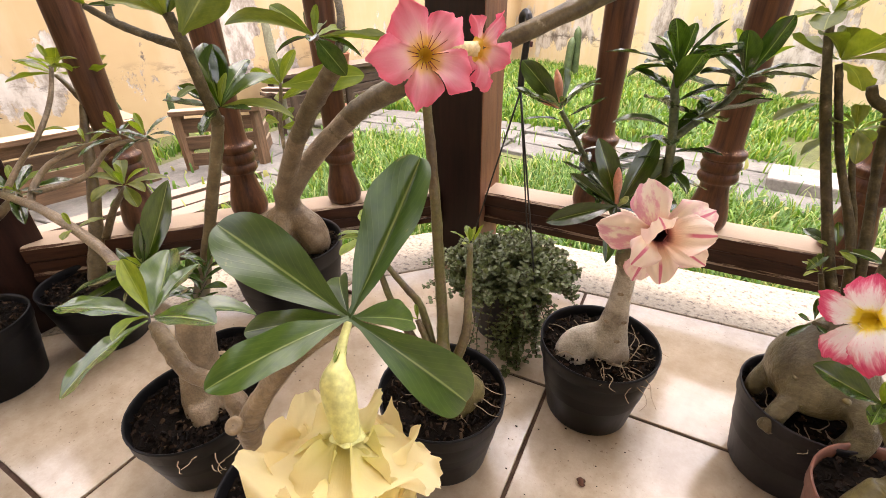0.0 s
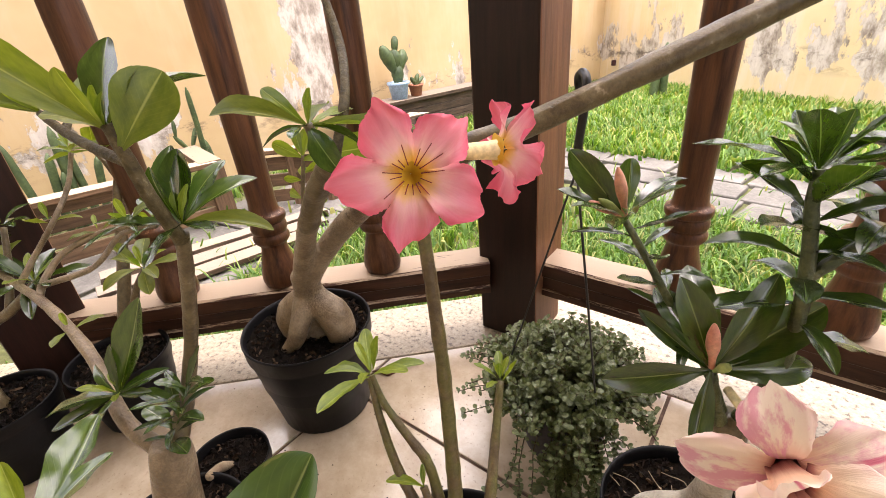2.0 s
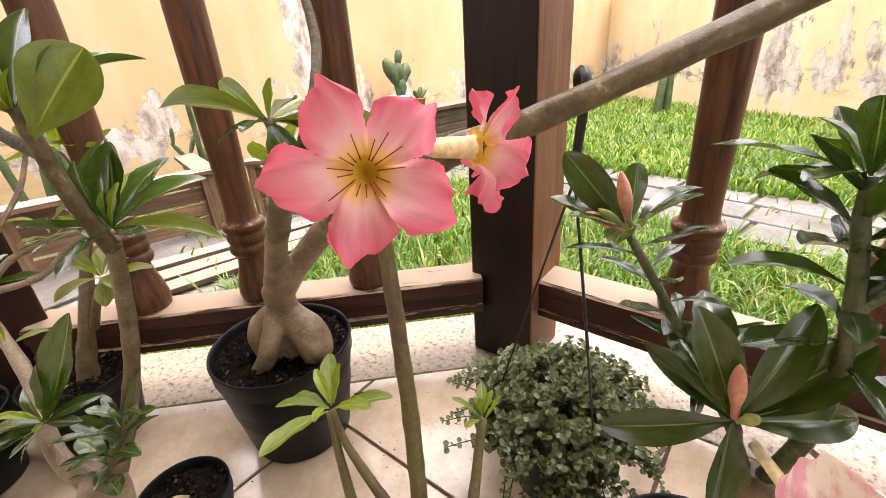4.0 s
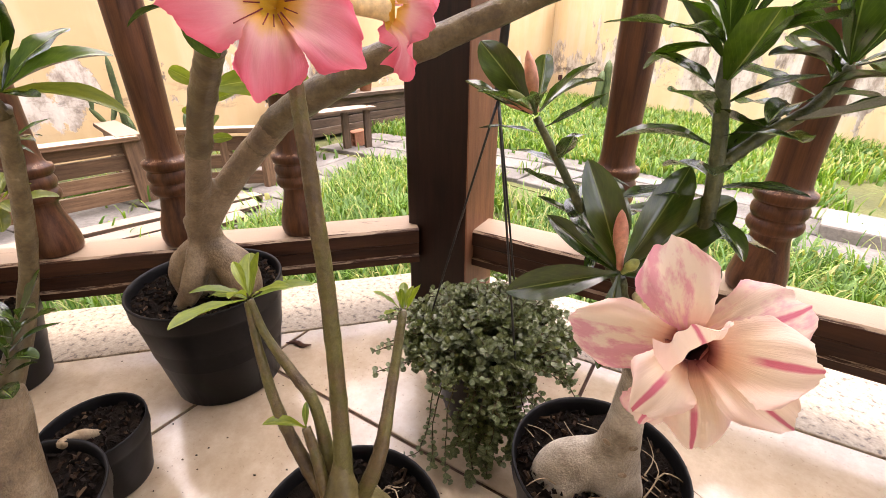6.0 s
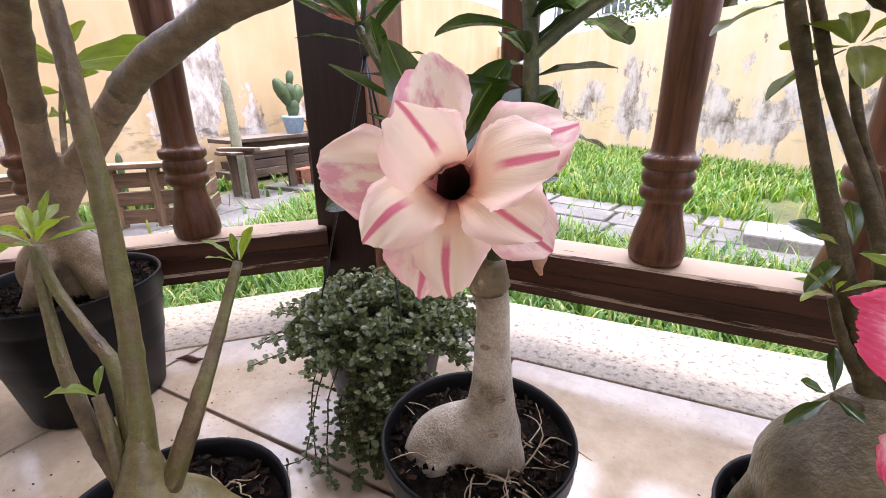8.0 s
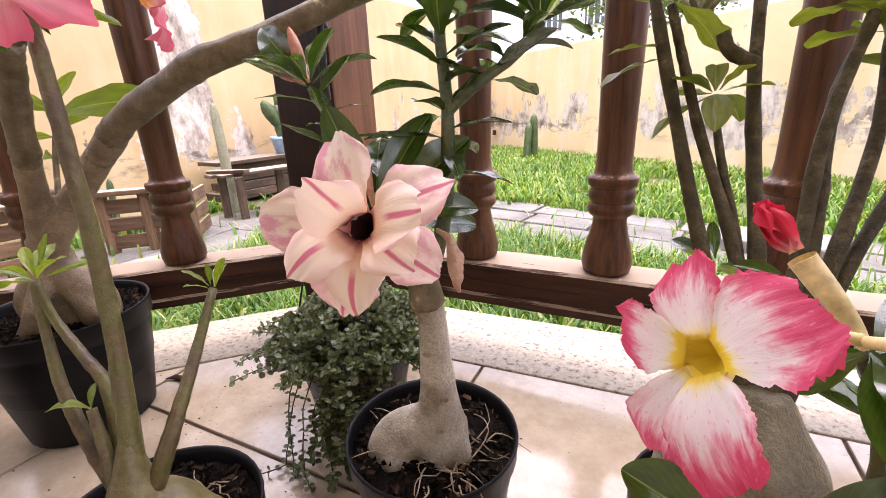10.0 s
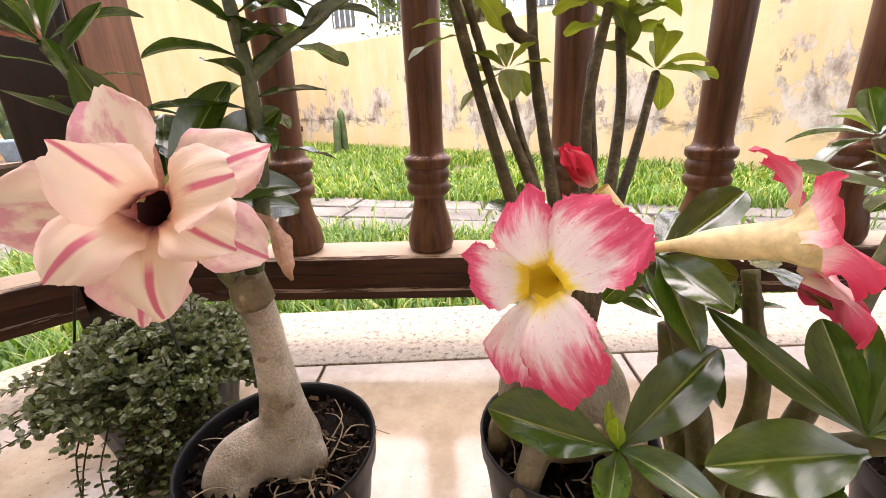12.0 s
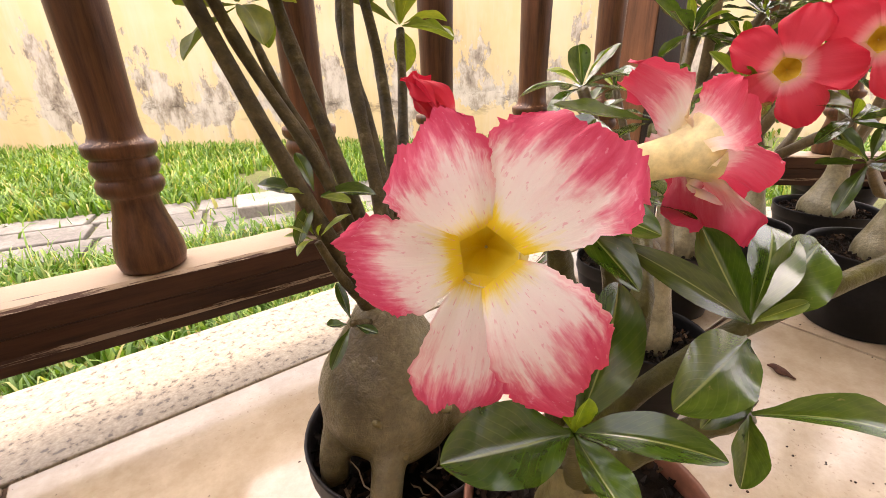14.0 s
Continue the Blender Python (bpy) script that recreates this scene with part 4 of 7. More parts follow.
# ---- the porch ----
TILE, GAP = 0.4545, 0.005
SEAMS = [(-0.04, 1.0, 0.912), (-0.7071, 0.7071, 0.868), (0.7071, 0.7071, 1.468), (0, -1, 1.6), (-1, 0, 1.36), (1, 0, 2.2)]
EDGES = [(-0.04, 1.0, 1.09), (-0.7071, 0.7071, 1.036), (0.7071, 0.7071, 1.645), (0, -1, 1.6), (-1, 0, 1.53), (1, 0, 2.4)]


def cut(poly, lines):
    for a, b, c in lines:
        if len(poly) >= 3:
            poly = clip(poly, a, b, c)
    return poly


floor = part("floor", slab(cut([(-4, -4), (4, -4), (4, 4), (-4, 4)], SEAMS), -0.22, -0.003), M_GROUT, label="dark dirty grout between beige porch tiles", smooth=False)
tagged(floor, category="floor", kind="structure")
border = part("granite_border", slab(cut([(-4, -4), (4, -4), (4, 4), (-4, 4)], EDGES), -0.215, -0.008), M_GROUT, label="pale speckled granite border round the porch floor", smooth=False)
tagged(border, category="floor border", kind="structure")

# border slabs: one along each side, mitred
for i, (a, b, c) in enumerate(SEAMS[:3]):
    strip = cut([(-4, -4), (4, -4), (4, 4), (-4, 4)], EDGES)
    strip = clip(strip, -a, -b, -c - 0.0016)
    if i == 0:
        strip = clip(strip, 0.42, 0.907, 0.42 * 2.2 + 0.907 * 2.2)
        strip = clip(strip, -0.924, -0.383, 0.924 * 0.325 - 0.383 * 0.904)
        strip = clip(strip, 0.924, -0.383, 0.924 * 1.12 - 0.383 * 0.957)
    elif i == 1:
        strip = clip(strip, 0.924, 0.383, -0.924 * 0.325 + 0.383 * 0.904 - 0.004)
    else:
        strip = clip(strip, -0.924, 0.383, -0.924 * 1.12 + 0.383 * 0.957 - 0.004)
    if len(strip) >= 3:
        part("granite_slab", slab(strip, -0.02, 0.0008, 0.002), M_GRANITE, border, smooth=False)

# rails, posts and balusters
PROFILE = [(-0.035, 0.100), (0.035, 0.100), (0.035, 0.163), (0.031, 0.167), (-0.031, 0.167), (-0.036, 0.163), (-0.036, 0.140), (-0.031, 0.136), (-0.031, 0.116), (-0.036, 0.112)]


def rail_between(a, b):
    a, b = Vector((*a, 0)), Vector((*b, 0))
    d = (b - a).normalized()
    nrm = Vector((-d.y, d.x, 0))
    bm = bmesh.new()
    n = 24
    rows = []
    for i in range(n + 1):
        p = Vector((-(b - a).length / 2 + (b - a).length * i / n, 0, 0))
        rows.append([bm.verts.new(p + Vector((0, v, 0)) + Vector((0, 0, z + 0.0012 * noise.noise(Vector((i * 0.9, v * 60, z * 50)))))) for v, z in PROFILE])
    m = len(PROFILE)
    for r, s in zip(rows, rows[1:]):
        for k in range(m):
            bm.faces.new((r[k], r[(k + 1) % m], s[(k + 1) % m], s[k]))
    bm.faces.new(rows[0])
    bm.faces.new(list(reversed(rows[-1])))
    return bm, (a + b) / 2, math.atan2(d.y, d.x)


BAL = [(0.0255, 0.0), (0.0315, 0.004), (0.034, 0.014), (0.0335, 0.024), (0.030, 0.042), (0.025, 0.060), (0.0222, 0.076), (0.0225, 0.082), (0.0275, 0.085), (0.0305, 0.090), (0.0308, 0.096), (0.0285, 0.101),
       (0.0265, 0.103), (0.0285, 0.105), (0.0305, 0.110), (0.0305, 0.116), (0.0280, 0.121), (0.0272, 0.1225), (0.0305, 0.1245), (0.0325, 0.128), (0.0328, 0.134), (0.0318, 0.137), (0.0265, 0.139), (0.0240, 0.145), (0.0228, 0.160),
       (0.0232, 0.20), (0.0245, 0.28), (0.0258, 0.36), (0.0262, 0.44), (0.0250, 0.52), (0.0232, 0.58), (0.0325, 0.60), (0.0320, 0.62), (0.026, 0.66), (0.034, 0.72)]
bal_bm = lathe_into(bmesh.new(), BAL, (0, 0, 0), 28, close=True)
BAL_ME = bpy.data.meshes.new("baluster")
bal_bm.to_mesh(BAL_ME)
bal_bm.free()
BAL_ME.shade_smooth()
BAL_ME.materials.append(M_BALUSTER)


def railing(a, b, spots, label):
    bm, mid, ang = rail_between(a, b)
    rl = thing("railing", (mid.x, mid.y, 0.0), label, "railing", "porch railings")
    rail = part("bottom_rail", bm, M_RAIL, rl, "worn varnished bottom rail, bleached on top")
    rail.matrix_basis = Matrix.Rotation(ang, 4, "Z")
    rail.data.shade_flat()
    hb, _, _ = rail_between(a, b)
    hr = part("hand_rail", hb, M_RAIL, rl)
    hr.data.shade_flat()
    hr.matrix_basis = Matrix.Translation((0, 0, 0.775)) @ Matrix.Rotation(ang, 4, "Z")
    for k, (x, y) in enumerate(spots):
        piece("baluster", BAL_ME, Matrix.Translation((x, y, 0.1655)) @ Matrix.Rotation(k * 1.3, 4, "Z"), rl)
    return rl


def ry(x):
    return 0.966 - 0.015 * (x - 0.12)


R_X = [-0.073, 0.125, 0.320, 0.514, 0.708, 0.902]
railing((-0.29, ry(-0.29)), (1.065, ry(1.065)), [(x, ry(x)) for x in R_X], "dark varnished wooden railing with turned balusters at the porch edge")
L_S = [0.130, 0.0, -0.130]
railing((-0.922, 0.388), (-0.394, 0.920), [(s - 0.662, s + 0.650) for s in L_S], "worn brown wooden railing with turned balusters beside the potted plants")
P1 = (1.125, 1.015)
T_D = [0.21, 0.40, 0.59, 0.78]
railing((1.165, 0.975), (1.165 + 0.66, 0.975 - 0.66), [(1.125 + 0.7071 * (d + 0.03), 1.015 - 0.7071 * (d + 0.03)) for d in T_D], "dark wooden railing with turned balusters behind small pots")


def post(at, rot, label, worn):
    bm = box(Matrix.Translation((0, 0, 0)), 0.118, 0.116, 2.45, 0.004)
    # the face turned along worn takes the paler wood, painted as lit
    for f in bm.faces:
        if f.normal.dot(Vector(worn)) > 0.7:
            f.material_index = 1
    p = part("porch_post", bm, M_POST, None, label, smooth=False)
    p.data.materials.append(M_POST_LIT)
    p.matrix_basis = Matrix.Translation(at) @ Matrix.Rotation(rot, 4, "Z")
    return tagged(p, category="post", group="porch posts")


# each post ends with the direction of its face painted as lit
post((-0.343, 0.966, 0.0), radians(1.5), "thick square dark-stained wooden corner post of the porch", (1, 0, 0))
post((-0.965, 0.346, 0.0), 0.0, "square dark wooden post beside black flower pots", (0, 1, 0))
post((P1[0], P1[1], 0.0), radians(-3), "square reddish wooden post with one side coloured as lit", (-1, 0, 0))

# roof and house walls close the porch behind and above the camera
roof = part("ceiling", slab([(-1.9, -1.7), (3.4, -1.7), (3.4, 0.75), (1.55, 1.02), (-0.45, 0.80), (-1.35, 0.3), (-1.9, 0.0)], 2.45, 2.55), M_PAINT, None, "plain boarded porch ceiling", smooth=False)
tagged(roof, category="ceiling", kind="structure")
hw = part("wall_house", slab([(-1.9, -1.75), (2.6, -1.75), (2.6, -1.6), (-1.9, -1.6)], -0.2, 2.45), M_HOUSE, None, "plain yellow painted house wall", smooth=False)
tagged(hw, category="wall", kind="structure")

# ---- the garden ----
GZ = -0.22
ground = part("ground", slab([(-60, -60), (60, -60), (60, 60), (-60, 60)], GZ - 0.4, GZ), M_EARTH, None, "garden earth under grass", smooth=False)
tagged(ground, category="ground", kind="structure")


def wall_run(name, a, b, z1, label, material, thick=0.16):
    a, b = Vector((*a, 0)), Vector((*b, 0))
    d = (b - a).normalized()
    n = Vector((-d.y, d.x, 0))
    ln = (b - a).length
    bm = bmesh.new()
    cols = int(ln / 0.25)
    lo, hi, hb = [], [], []
    for i in range(cols + 1):
        x = ln * i / cols
        w = 0.012 * noise.noise(Vector((x * 1.7, 3.1, 0)))
        lo.append(bm.verts.new((x, 0, 0)))
        hi.append(bm.verts.new((x, 0.004, z1 - GZ + w)))
        hb.append(bm.verts.new((x, thick, z1 - GZ + w + 0.01)))
    for i in range(cols):
        bm.faces.new((lo[i], lo[i + 1], hi[i + 1], hi[i]))
        bm.faces.new((hi[i], hi[i + 1], hb[i + 1], hb[i]))
    lb = [bm.verts.new((x, thick, 0)) for x in (0, ln)]
    bm.faces.new((lb[1], lb[0], *hb))
    bm.faces.new((lo[0], hi[0], hb[0], lb[0]))
    bm.faces.new((lo[-1], lb[1], hb[-1], hi[-1]))
    ob = part(name, bm, material, None, label, smooth=False)
    m = Matrix((d, n, Vector((0, 0, 1)))).transposed().to_4x4()
    ob.matrix_basis = Matrix.Translation((a.x, a.y, GZ)) @ m
    return tagged(ob, category="wall", kind="structure")


wall_run("wall_west", (-3.55, -2.5), (-2.25, 6.9), 1.5, "high ochre garden wall with peeling, blackened plaster", M_WALL_WEST)
wall_run("wall_north", (-2.25, 6.85), (6.2, 0.62), 1.02, "long yellow garden wall with flaking white and grey plaster", M_WALL)
for x, y, z, s in ((-1.99, 6.60, -0.02, 0.035),):
    hd = part("wall_vent", box(pose(x, y, z, 0, 0, -36.4), 0.06, 0.03, 0.07, 0.004), M_DARK_THROAT, None, "small dark square hole in the wall", smooth=False)
    tagged(hd, category="vent", kind="structure")


def paving():
    pv = part("path", slab([(-2.3, 2.42), (-0.9, 2.38), (3.2, 1.5), (3.3, 2.10), (-0.3, 3.02), (-2.4, 3.10)], GZ - 0.02, GZ + 0.004), M_EARTH, None, "grey paved garden path between strips of grass", smooth=False)
    tagged(pv, category="path", kind="structure")
    rnd = random.Random(4)
    x = -2.3
    while x < 3.1:
        w = rnd.uniform(0.30, 0.46)
        k = (x + 0.9) / 4.1
        y0 = 2.40 if x < -0.9 else 2.40 - 0.88 * k
        for j in range(3):
            h = 0.205
            ang = -12 if x > -0.9 else 0
            m = pose(x + w / 2, y0 + 0.115 + j * (h + 0.012) - (0.0 if x < -0.9 else 0.03), GZ - 0.01 + rnd.uniform(0, 0.005), 0, 0, ang + rnd.uniform(-1, 1))
            part("paver", box(m, w - 0.014, h - 0.012, 0.03, 0.006, 0.004), M_PAVER, pv, smooth=False)
        x += w
    for i in range(5):
        for j in range(2):
            m = pose(-2.12 + j * 0.42 + rnd.uniform(-.02, .02), 0.55 + i * 0.40, GZ - 0.012 + rnd.uniform(0, .004), 0, 0, rnd.uniform(-2, 2) + 6)
            part("paver", box(m, 0.405, 0.385, 0.028, 0.006, 0.004), M_PAVER, pv, smooth=False)


paving()
blk = part("concrete_block", box(pose(0.640, 2.40, GZ + 0.012, 0, 0, -10), 0.37, 0.22, 0.065, 0.008, 0.006), M_CONCRETE, None, "pale concrete slab lying on the garden path", smooth=False)
tagged(blk, category="slab")


def grass_field(name, label, spots, rnd, hmin, hmax, wid, material):
    """Blades of three facets, bent over by their own weight."""
    verts, faces = [], []
    for x, y in spots:
        h = rnd.uniform(hmin, hmax)
        a = rnd.uniform(0, 6.283)
        lean = rnd.uniform(0.2, 1.1) * h
        dx, dy = math.cos(a), math.sin(a)
        w = wid * rnd.uniform(0.7, 1.4)
        px, py = -dy * w, dx * w
        k = len(verts)
        verts += [(x - px, y - py, GZ - 0.005), (x + px, y + py, GZ - 0.005),
                  (x + dx * lean * 0.25 - px * 0.9, y + dy * lean * 0.25 - py * 0.9, GZ + h * 0.55), (x + dx * lean * 0.25 + px * 0.9, y + dy * lean * 0.25 + py * 0.9, GZ + h * 0.55),
                  (x + dx * lean * 0.65 - px * 0.6, y + dy * lean * 0.65 - py * 0.6, GZ + h * 0.9), (x + dx * lean * 0.65 + px * 0.6, y + dy * lean * 0.65 + py * 0.6, GZ + h * 0.9),
                  (x + dx * lean, y + dy * lean, GZ + h * rnd.uniform(0.82, 1.02))]
        faces += [(k, k + 1, k + 3, k + 2), (k + 2, k + 3, k + 5, k + 4), (k + 4, k + 5, k + 6)]
    ob = part(name, raw_mesh(name, verts, faces, material), material, None, label)
    return tagged(ob, category="grass", kind="stuff")


def on_path(x, y):
    if x < -0.9:
        if y > 2.36 and y < 3.06:
            return True
        return -2.45 < x < -1.44 - 0.40 * max(0, y - 1.45) and 0.32 < y < 2.4
    k = (x + 0.9) / 4.1
    return 2.37 - 0.88 * k < y < 3.03 - 0.92 * k


def inside_porch(x, y, grow=0.0):
    return all(a * x + b * y < c + grow for a, b, c in EDGES)


def scatter(n, x0, x1, y0, y1, rnd, patchy=0.0):
    out = []
    while len(out) < n:
        x, y = rnd.uniform(x0, x1), rnd.uniform(y0, y1)
        if inside_porch(x, y, 0.01) or 0.585 * x + 0.81 * y > 4.18 or x < -2.95 + 0.14 * y:
            n -= 0.3
            continue
        if on_path(x, y) and rnd.random() > 0.035:
            n -= 0.3
            continue
        if patchy and noise.noise(Vector((x * 2.2, y * 2.2, 1.7))) < rnd.uniform(-0.6, patchy - 0.5):
            n -= 0.5
            continue
        out.append((x, y))
    return out


g = random.Random(8)
grass_field("near_grass", "fresh green grass at the porch edge", scatter(30000, -1.6, 2.6, 0.2, 2.6, g, 0.45), g, 0.035, 0.125, 0.0026, M_GRASS)
grass_field("far_grass", "bright yellow-green lawn below the garden wall", scatter(52000, -2.6, 5.6, 0.9, 6.4, g, 0.2), g, 0.03, 0.105, 0.0046, M_GRASS_FAR)
grass_field("low_weeds", "low broad-leaved weeds between the grass", scatter(20000, -2.6, 5.0, 0.9, 6.2, g, 0.55), g, 0.02, 0.085, 0.011, M_WEED)

# ---- potted desert roses ----
GROUP = "potted desert roses"


def limb(parent, pts, material=M_STEM, name="stem", label="", rings=0.10, seg=10, thin=1.0):
    pts = [(*q[:3], q[3] * thin) for q in pts]
    return part(name, tube(pts, seg=seg, per=7, rough=0.10, rings=rings), material, parent, label)


# pink-flowered plant in the middle
def pink_rose():
    p = thing("desert_rose", (-0.139, 0.467, 0.0), "tall slender desert rose with two pink flowers in a black pot", "potted plant", GROUP)
    zs = pot_into(p, (-0.139, 0.467, 0.0), 0.078, 0.111, seed=11)
    swollen(p, [[(-0.133, 0.469, 0.076, 0.034), (-0.130, 0.469, 0.101, 0.037), (-0.131, 0.465, 0.124, 0.032), (-0.134, 0.462, 0.141, 0.022), (-0.135, 0.462, 0.157, 0.0155), (-0.136, 0.465, 0.176, 0.0095), (-0.138, 0.469, 0.194, 0.005)],
                [(-0.130, 0.475, 0.081, 0.026), (-0.117, 0.481, 0.103, 0.027), (-0.117, 0.481, 0.119, 0.018)]], M_TRUNK_OLIVE, "smooth olive swollen base")
    limb(p, [(-0.133, 0.462, 0.151, 0.0155), (-0.139, 0.473, 0.208, 0.0125), (-0.146, 0.482, 0.258, 0.0112), (-0.152, 0.489, 0.319, 0.0105), (-0.158, 0.493, 0.383, 0.0095), (-0.163, 0.496, 0.429, 0.0085), (-0.166, 0.498, 0.462, 0.007)], M_STEM_MOTTLED, thin=0.52)
    limb(p, [(-0.147, 0.458, 0.151, 0.011), (-0.166, 0.458, 0.177, 0.0088), (-0.194, 0.463, 0.211, 0.0075), (-0.217, 0.472, 0.247, 0.0062), (-0.231, 0.480, 0.286, 0.0052)], M_STEM_MOTTLED, thin=0.58)
    limb(p, [(-0.143, 0.463, 0.156, 0.010), (-0.169, 0.478, 0.213, 0.0078), (-0.191, 0.479, 0.236, 0.0068), (-0.216, 0.479, 0.263, 0.0056), (-0.230, 0.481, 0.288, 0.005)], M_STEM_MOTTLED, thin=0.58)
    limb(p, [(-0.142, 0.455, 0.151, 0.009), (-0.153, 0.460, 0.183, 0.0075), (-0.167, 0.465, 0.207, 0.0055)], M_STEM_MOTTLED, thin=0.58)
    limb(p, [(-0.125, 0.469, 0.149, 0.012), (-0.117, 0.487, 0.189, 0.0095), (-0.129, 0.519, 0.222, 0.0075), (-0.145, 0.558, 0.264, 0.0058)], M_STEM_MOTTLED, thin=0.58)
    whorl(p, (-0.230, 0.481, 0.288), (-0.15, -0.05, 1), 9, 0.052, LEAF_YOUNG, LEAF_YOUNG, 21, 20, 75, 0.1)
    whorl(p, (-0.145, 0.558, 0.264), (-0.1, 0.2, 1), 7, 0.026, LEAF_YOUNG, LEAF_YOUNG, 22, 12, 60)
    leaf_at(p, LEAF_YOUNG, (-0.167, 0.465, 0.207), (-0.200, 0.452, 0.217))
    leaf_at(p, LEAF_YOUNG, (-0.167, 0.465, 0.207), (-0.172, 0.471, 0.224))
    roots_into(p, (-0.13, 0.48, zs), 0.075, 26, 5)
    face = Vector((0.70, -0.68, 0.22)).normalized()
    c = Vector((-0.156, 0.483, 0.480))
    b = c - face * 0.030
    flower(p, c, face, 188, 0.0375, PET_PINK, [(-0.169, 0.501, 0.462, 0.002), (*b.lerp(c, -0.1), 0.0028), (*b.lerp(c, 0.25), 0.005), (*b.lerp(c, 0.7), 0.0075), (*c, 0.0082)], M_PINK_THROAT, streaks=15, label="open pink flower with a golden throat", throat_r=0.0092, sizes=(1.0, 1.08, 1.0, 0.98, 1.1))
    f2 = Vector((0.50, 0.84, -0.10)).normalized()
    c2 = Vector((-0.137, 0.550, 0.480))
    b2 = Vector((-0.157, 0.518, 0.484))
    flower(p, c2, f2, 178, 0.0310, PET_PINK, [(-0.168, 0.503, 0.464, 0.002), (*b2, 0.0030), (*b2.lerp(c2, 0.35), 0.0054), (*b2.lerp(c2, 0.75), 0.0062), (*c2, 0.0072)], M_PINK_THROAT, label="pink flower turned away on its yellow tube", cup=14)
    return p


pink_rose()


# cream double flower
def cream_rose():
    p = thing("desert_rose", (0.016, 0.625, 0.0), "desert rose with a cream double flower in a black pot", "potted plant", GROUP)
    zs = pot_into(p, (0.016, 0.625, 0.0), 0.077, 0.123, seed=12)
    swollen(p, [[(0.026, 0.625, 0.090, 0.026), (0.026, 0.623, 0.115, 0.0255), (0.027, 0.620, 0.138, 0.0235), (0.029, 0.617, 0.164, 0.0175), (0.030, 0.613, 0.198, 0.0136), (0.031, 0.609, 0.237, 0.0117), (0.029, 0.606, 0.264, 0.0118)],
                [(0.016, 0.617, 0.142, 0.015), (-0.001, 0.610, 0.132, 0.0185), (-0.015, 0.604, 0.118, 0.0185), (-0.022, 0.600, 0.100, 0.0160)],
                [(0.006, 0.609, 0.125, 0.014), (-0.002, 0.595, 0.112, 0.013), (-0.006, 0.588, 0.098, 0.010)],
                [(0.032, 0.619, 0.138, 0.014), (0.044, 0.618, 0.118, 0.0125), (0.048, 0.617, 0.100, 0.010)]], M_TRUNK, "pale grey cracked swollen trunk with leaf scars", rough=0.06)
    for at, d in (((0.030, 0.598, 0.219), (0, -1, 0.1)), ((0.019, 0.608, 0.203), (-1, -0.4, 0)), ((0.021, 0.602, 0.173), (-0.4, -1, 0.2)), ((0.041, 0.603, 0.177), (0.8, -0.9, 0.2)), ((0.038, 0.598, 0.150), (0.4, -0.8, 0.4))):
        bm = lathe_into(bmesh.new(), [(0.0030, -0.0012), (0.0029, 0.0001), (0.0022, 0.0004), (0.0012, -0.0003), (0.0003, -0.0004)], (0, 0, 0), 12)
        bm.transform(look(Vector(at), Vector(at) - Vector(d)) @ Matrix.Diagonal((1.25, 0.7, 1, 1)))
        part("scar", bm, M_TRUNK_TAN, p, "oval brown leaf scar")
    bm = bmesh.new()
    tube_into(bm, [(0.029, 0.606, 0.258, 0.0132), (0.028, 0.605, 0.268, 0.0125), (0.028, 0.604, 0.280, 0.0105)], seg=12, per=3, rough=0.15)
    part("cut_top", bm, M_STEM, p, "green stub above a ring scar")
    limb(p, [(0.028, 0.606, 0.266, 0.011), (0.042, 0.609, 0.315, 0.0098), (0.046, 0.615, 0.358, 0.0092), (0.043, 0.623, 0.400, 0.0084), (0.036, 0.631, 0.440, 0.0072), (0.034, 0.635, 0.462, 0.006)], M_STEM_GREEN, thin=0.52)
    limb(p, [(0.043, 0.622, 0.395, 0.0075), (0.060, 0.635, 0.412, 0.0072), (0.082, 0.651, 0.430, 0.0065), (0.094, 0.669, 0.450, 0.0055)], M_STEM_GREEN, thin=0.52)
    limb(p, [(0.026, 0.608, 0.264, 0.0085), (0.006, 0.609, 0.310, 0.0072), (-0.022, 0.611, 0.350, 0.0062), (-0.048, 0.615, 0.388, 0.0056), (-0.068, 0.617, 0.416, 0.005)], M_STEM_GREEN, thin=0.52)
    limb(p, [(0.024, 0.602, 0.268, 0.008), (0.016, 0.589, 0.300, 0.0065), (0.009, 0.582, 0.330, 0.0058)], M_STEM_GREEN, thin=0.6)
    # leaves by the lower bud
    w = (0.008, 0.581, 0.334)
    for tip, k in (((-0.049, 0.535, 0.329), LEAF_DARK), ((-0.040, 0.609, 0.382), LEAF_DARK), ((0.037, 0.598, 0.406), LEAF_DARK), ((-0.012, 0.564, 0.404), LEAF_DARK),
                   ((0.075, 0.609, 0.345), LEAF_DARK), ((-0.020, 0.629, 0.395), LEAF_DARK), ((-0.046, 0.599, 0.352), LEAF_SLIM), ((0.009, 0.549, 0.283), LEAF_SLIM), ((0.055, 0.634, 0.372), LEAF_DARK), ((0.062, 0.649, 0.318), LEAF_DARK)):
        leaf_at(p, k, w, tip, (0.3, -0.75, 0.6), 1.05)
    bud(p, (0.008, 0.579, 0.338), (0.004, 0.571, 0.378), 0.0046)
    bud(p, (0.010, 0.579, 0.336), (0.018, 0.571, 0.350), 0.0036, M_SEPAL)
    # leaves along the thin branch and round its buds
    rnd = random.Random(31)
    for i in range(14):
        f = i / 13
        b = Vector((-0.004, 0.610, 0.325)).lerp(Vector((-0.062, 0.617, 0.410)), f)
        a = i * 2.4
        d = Vector((math.cos(a), math.sin(a), 0.15 + 0.3 * f))
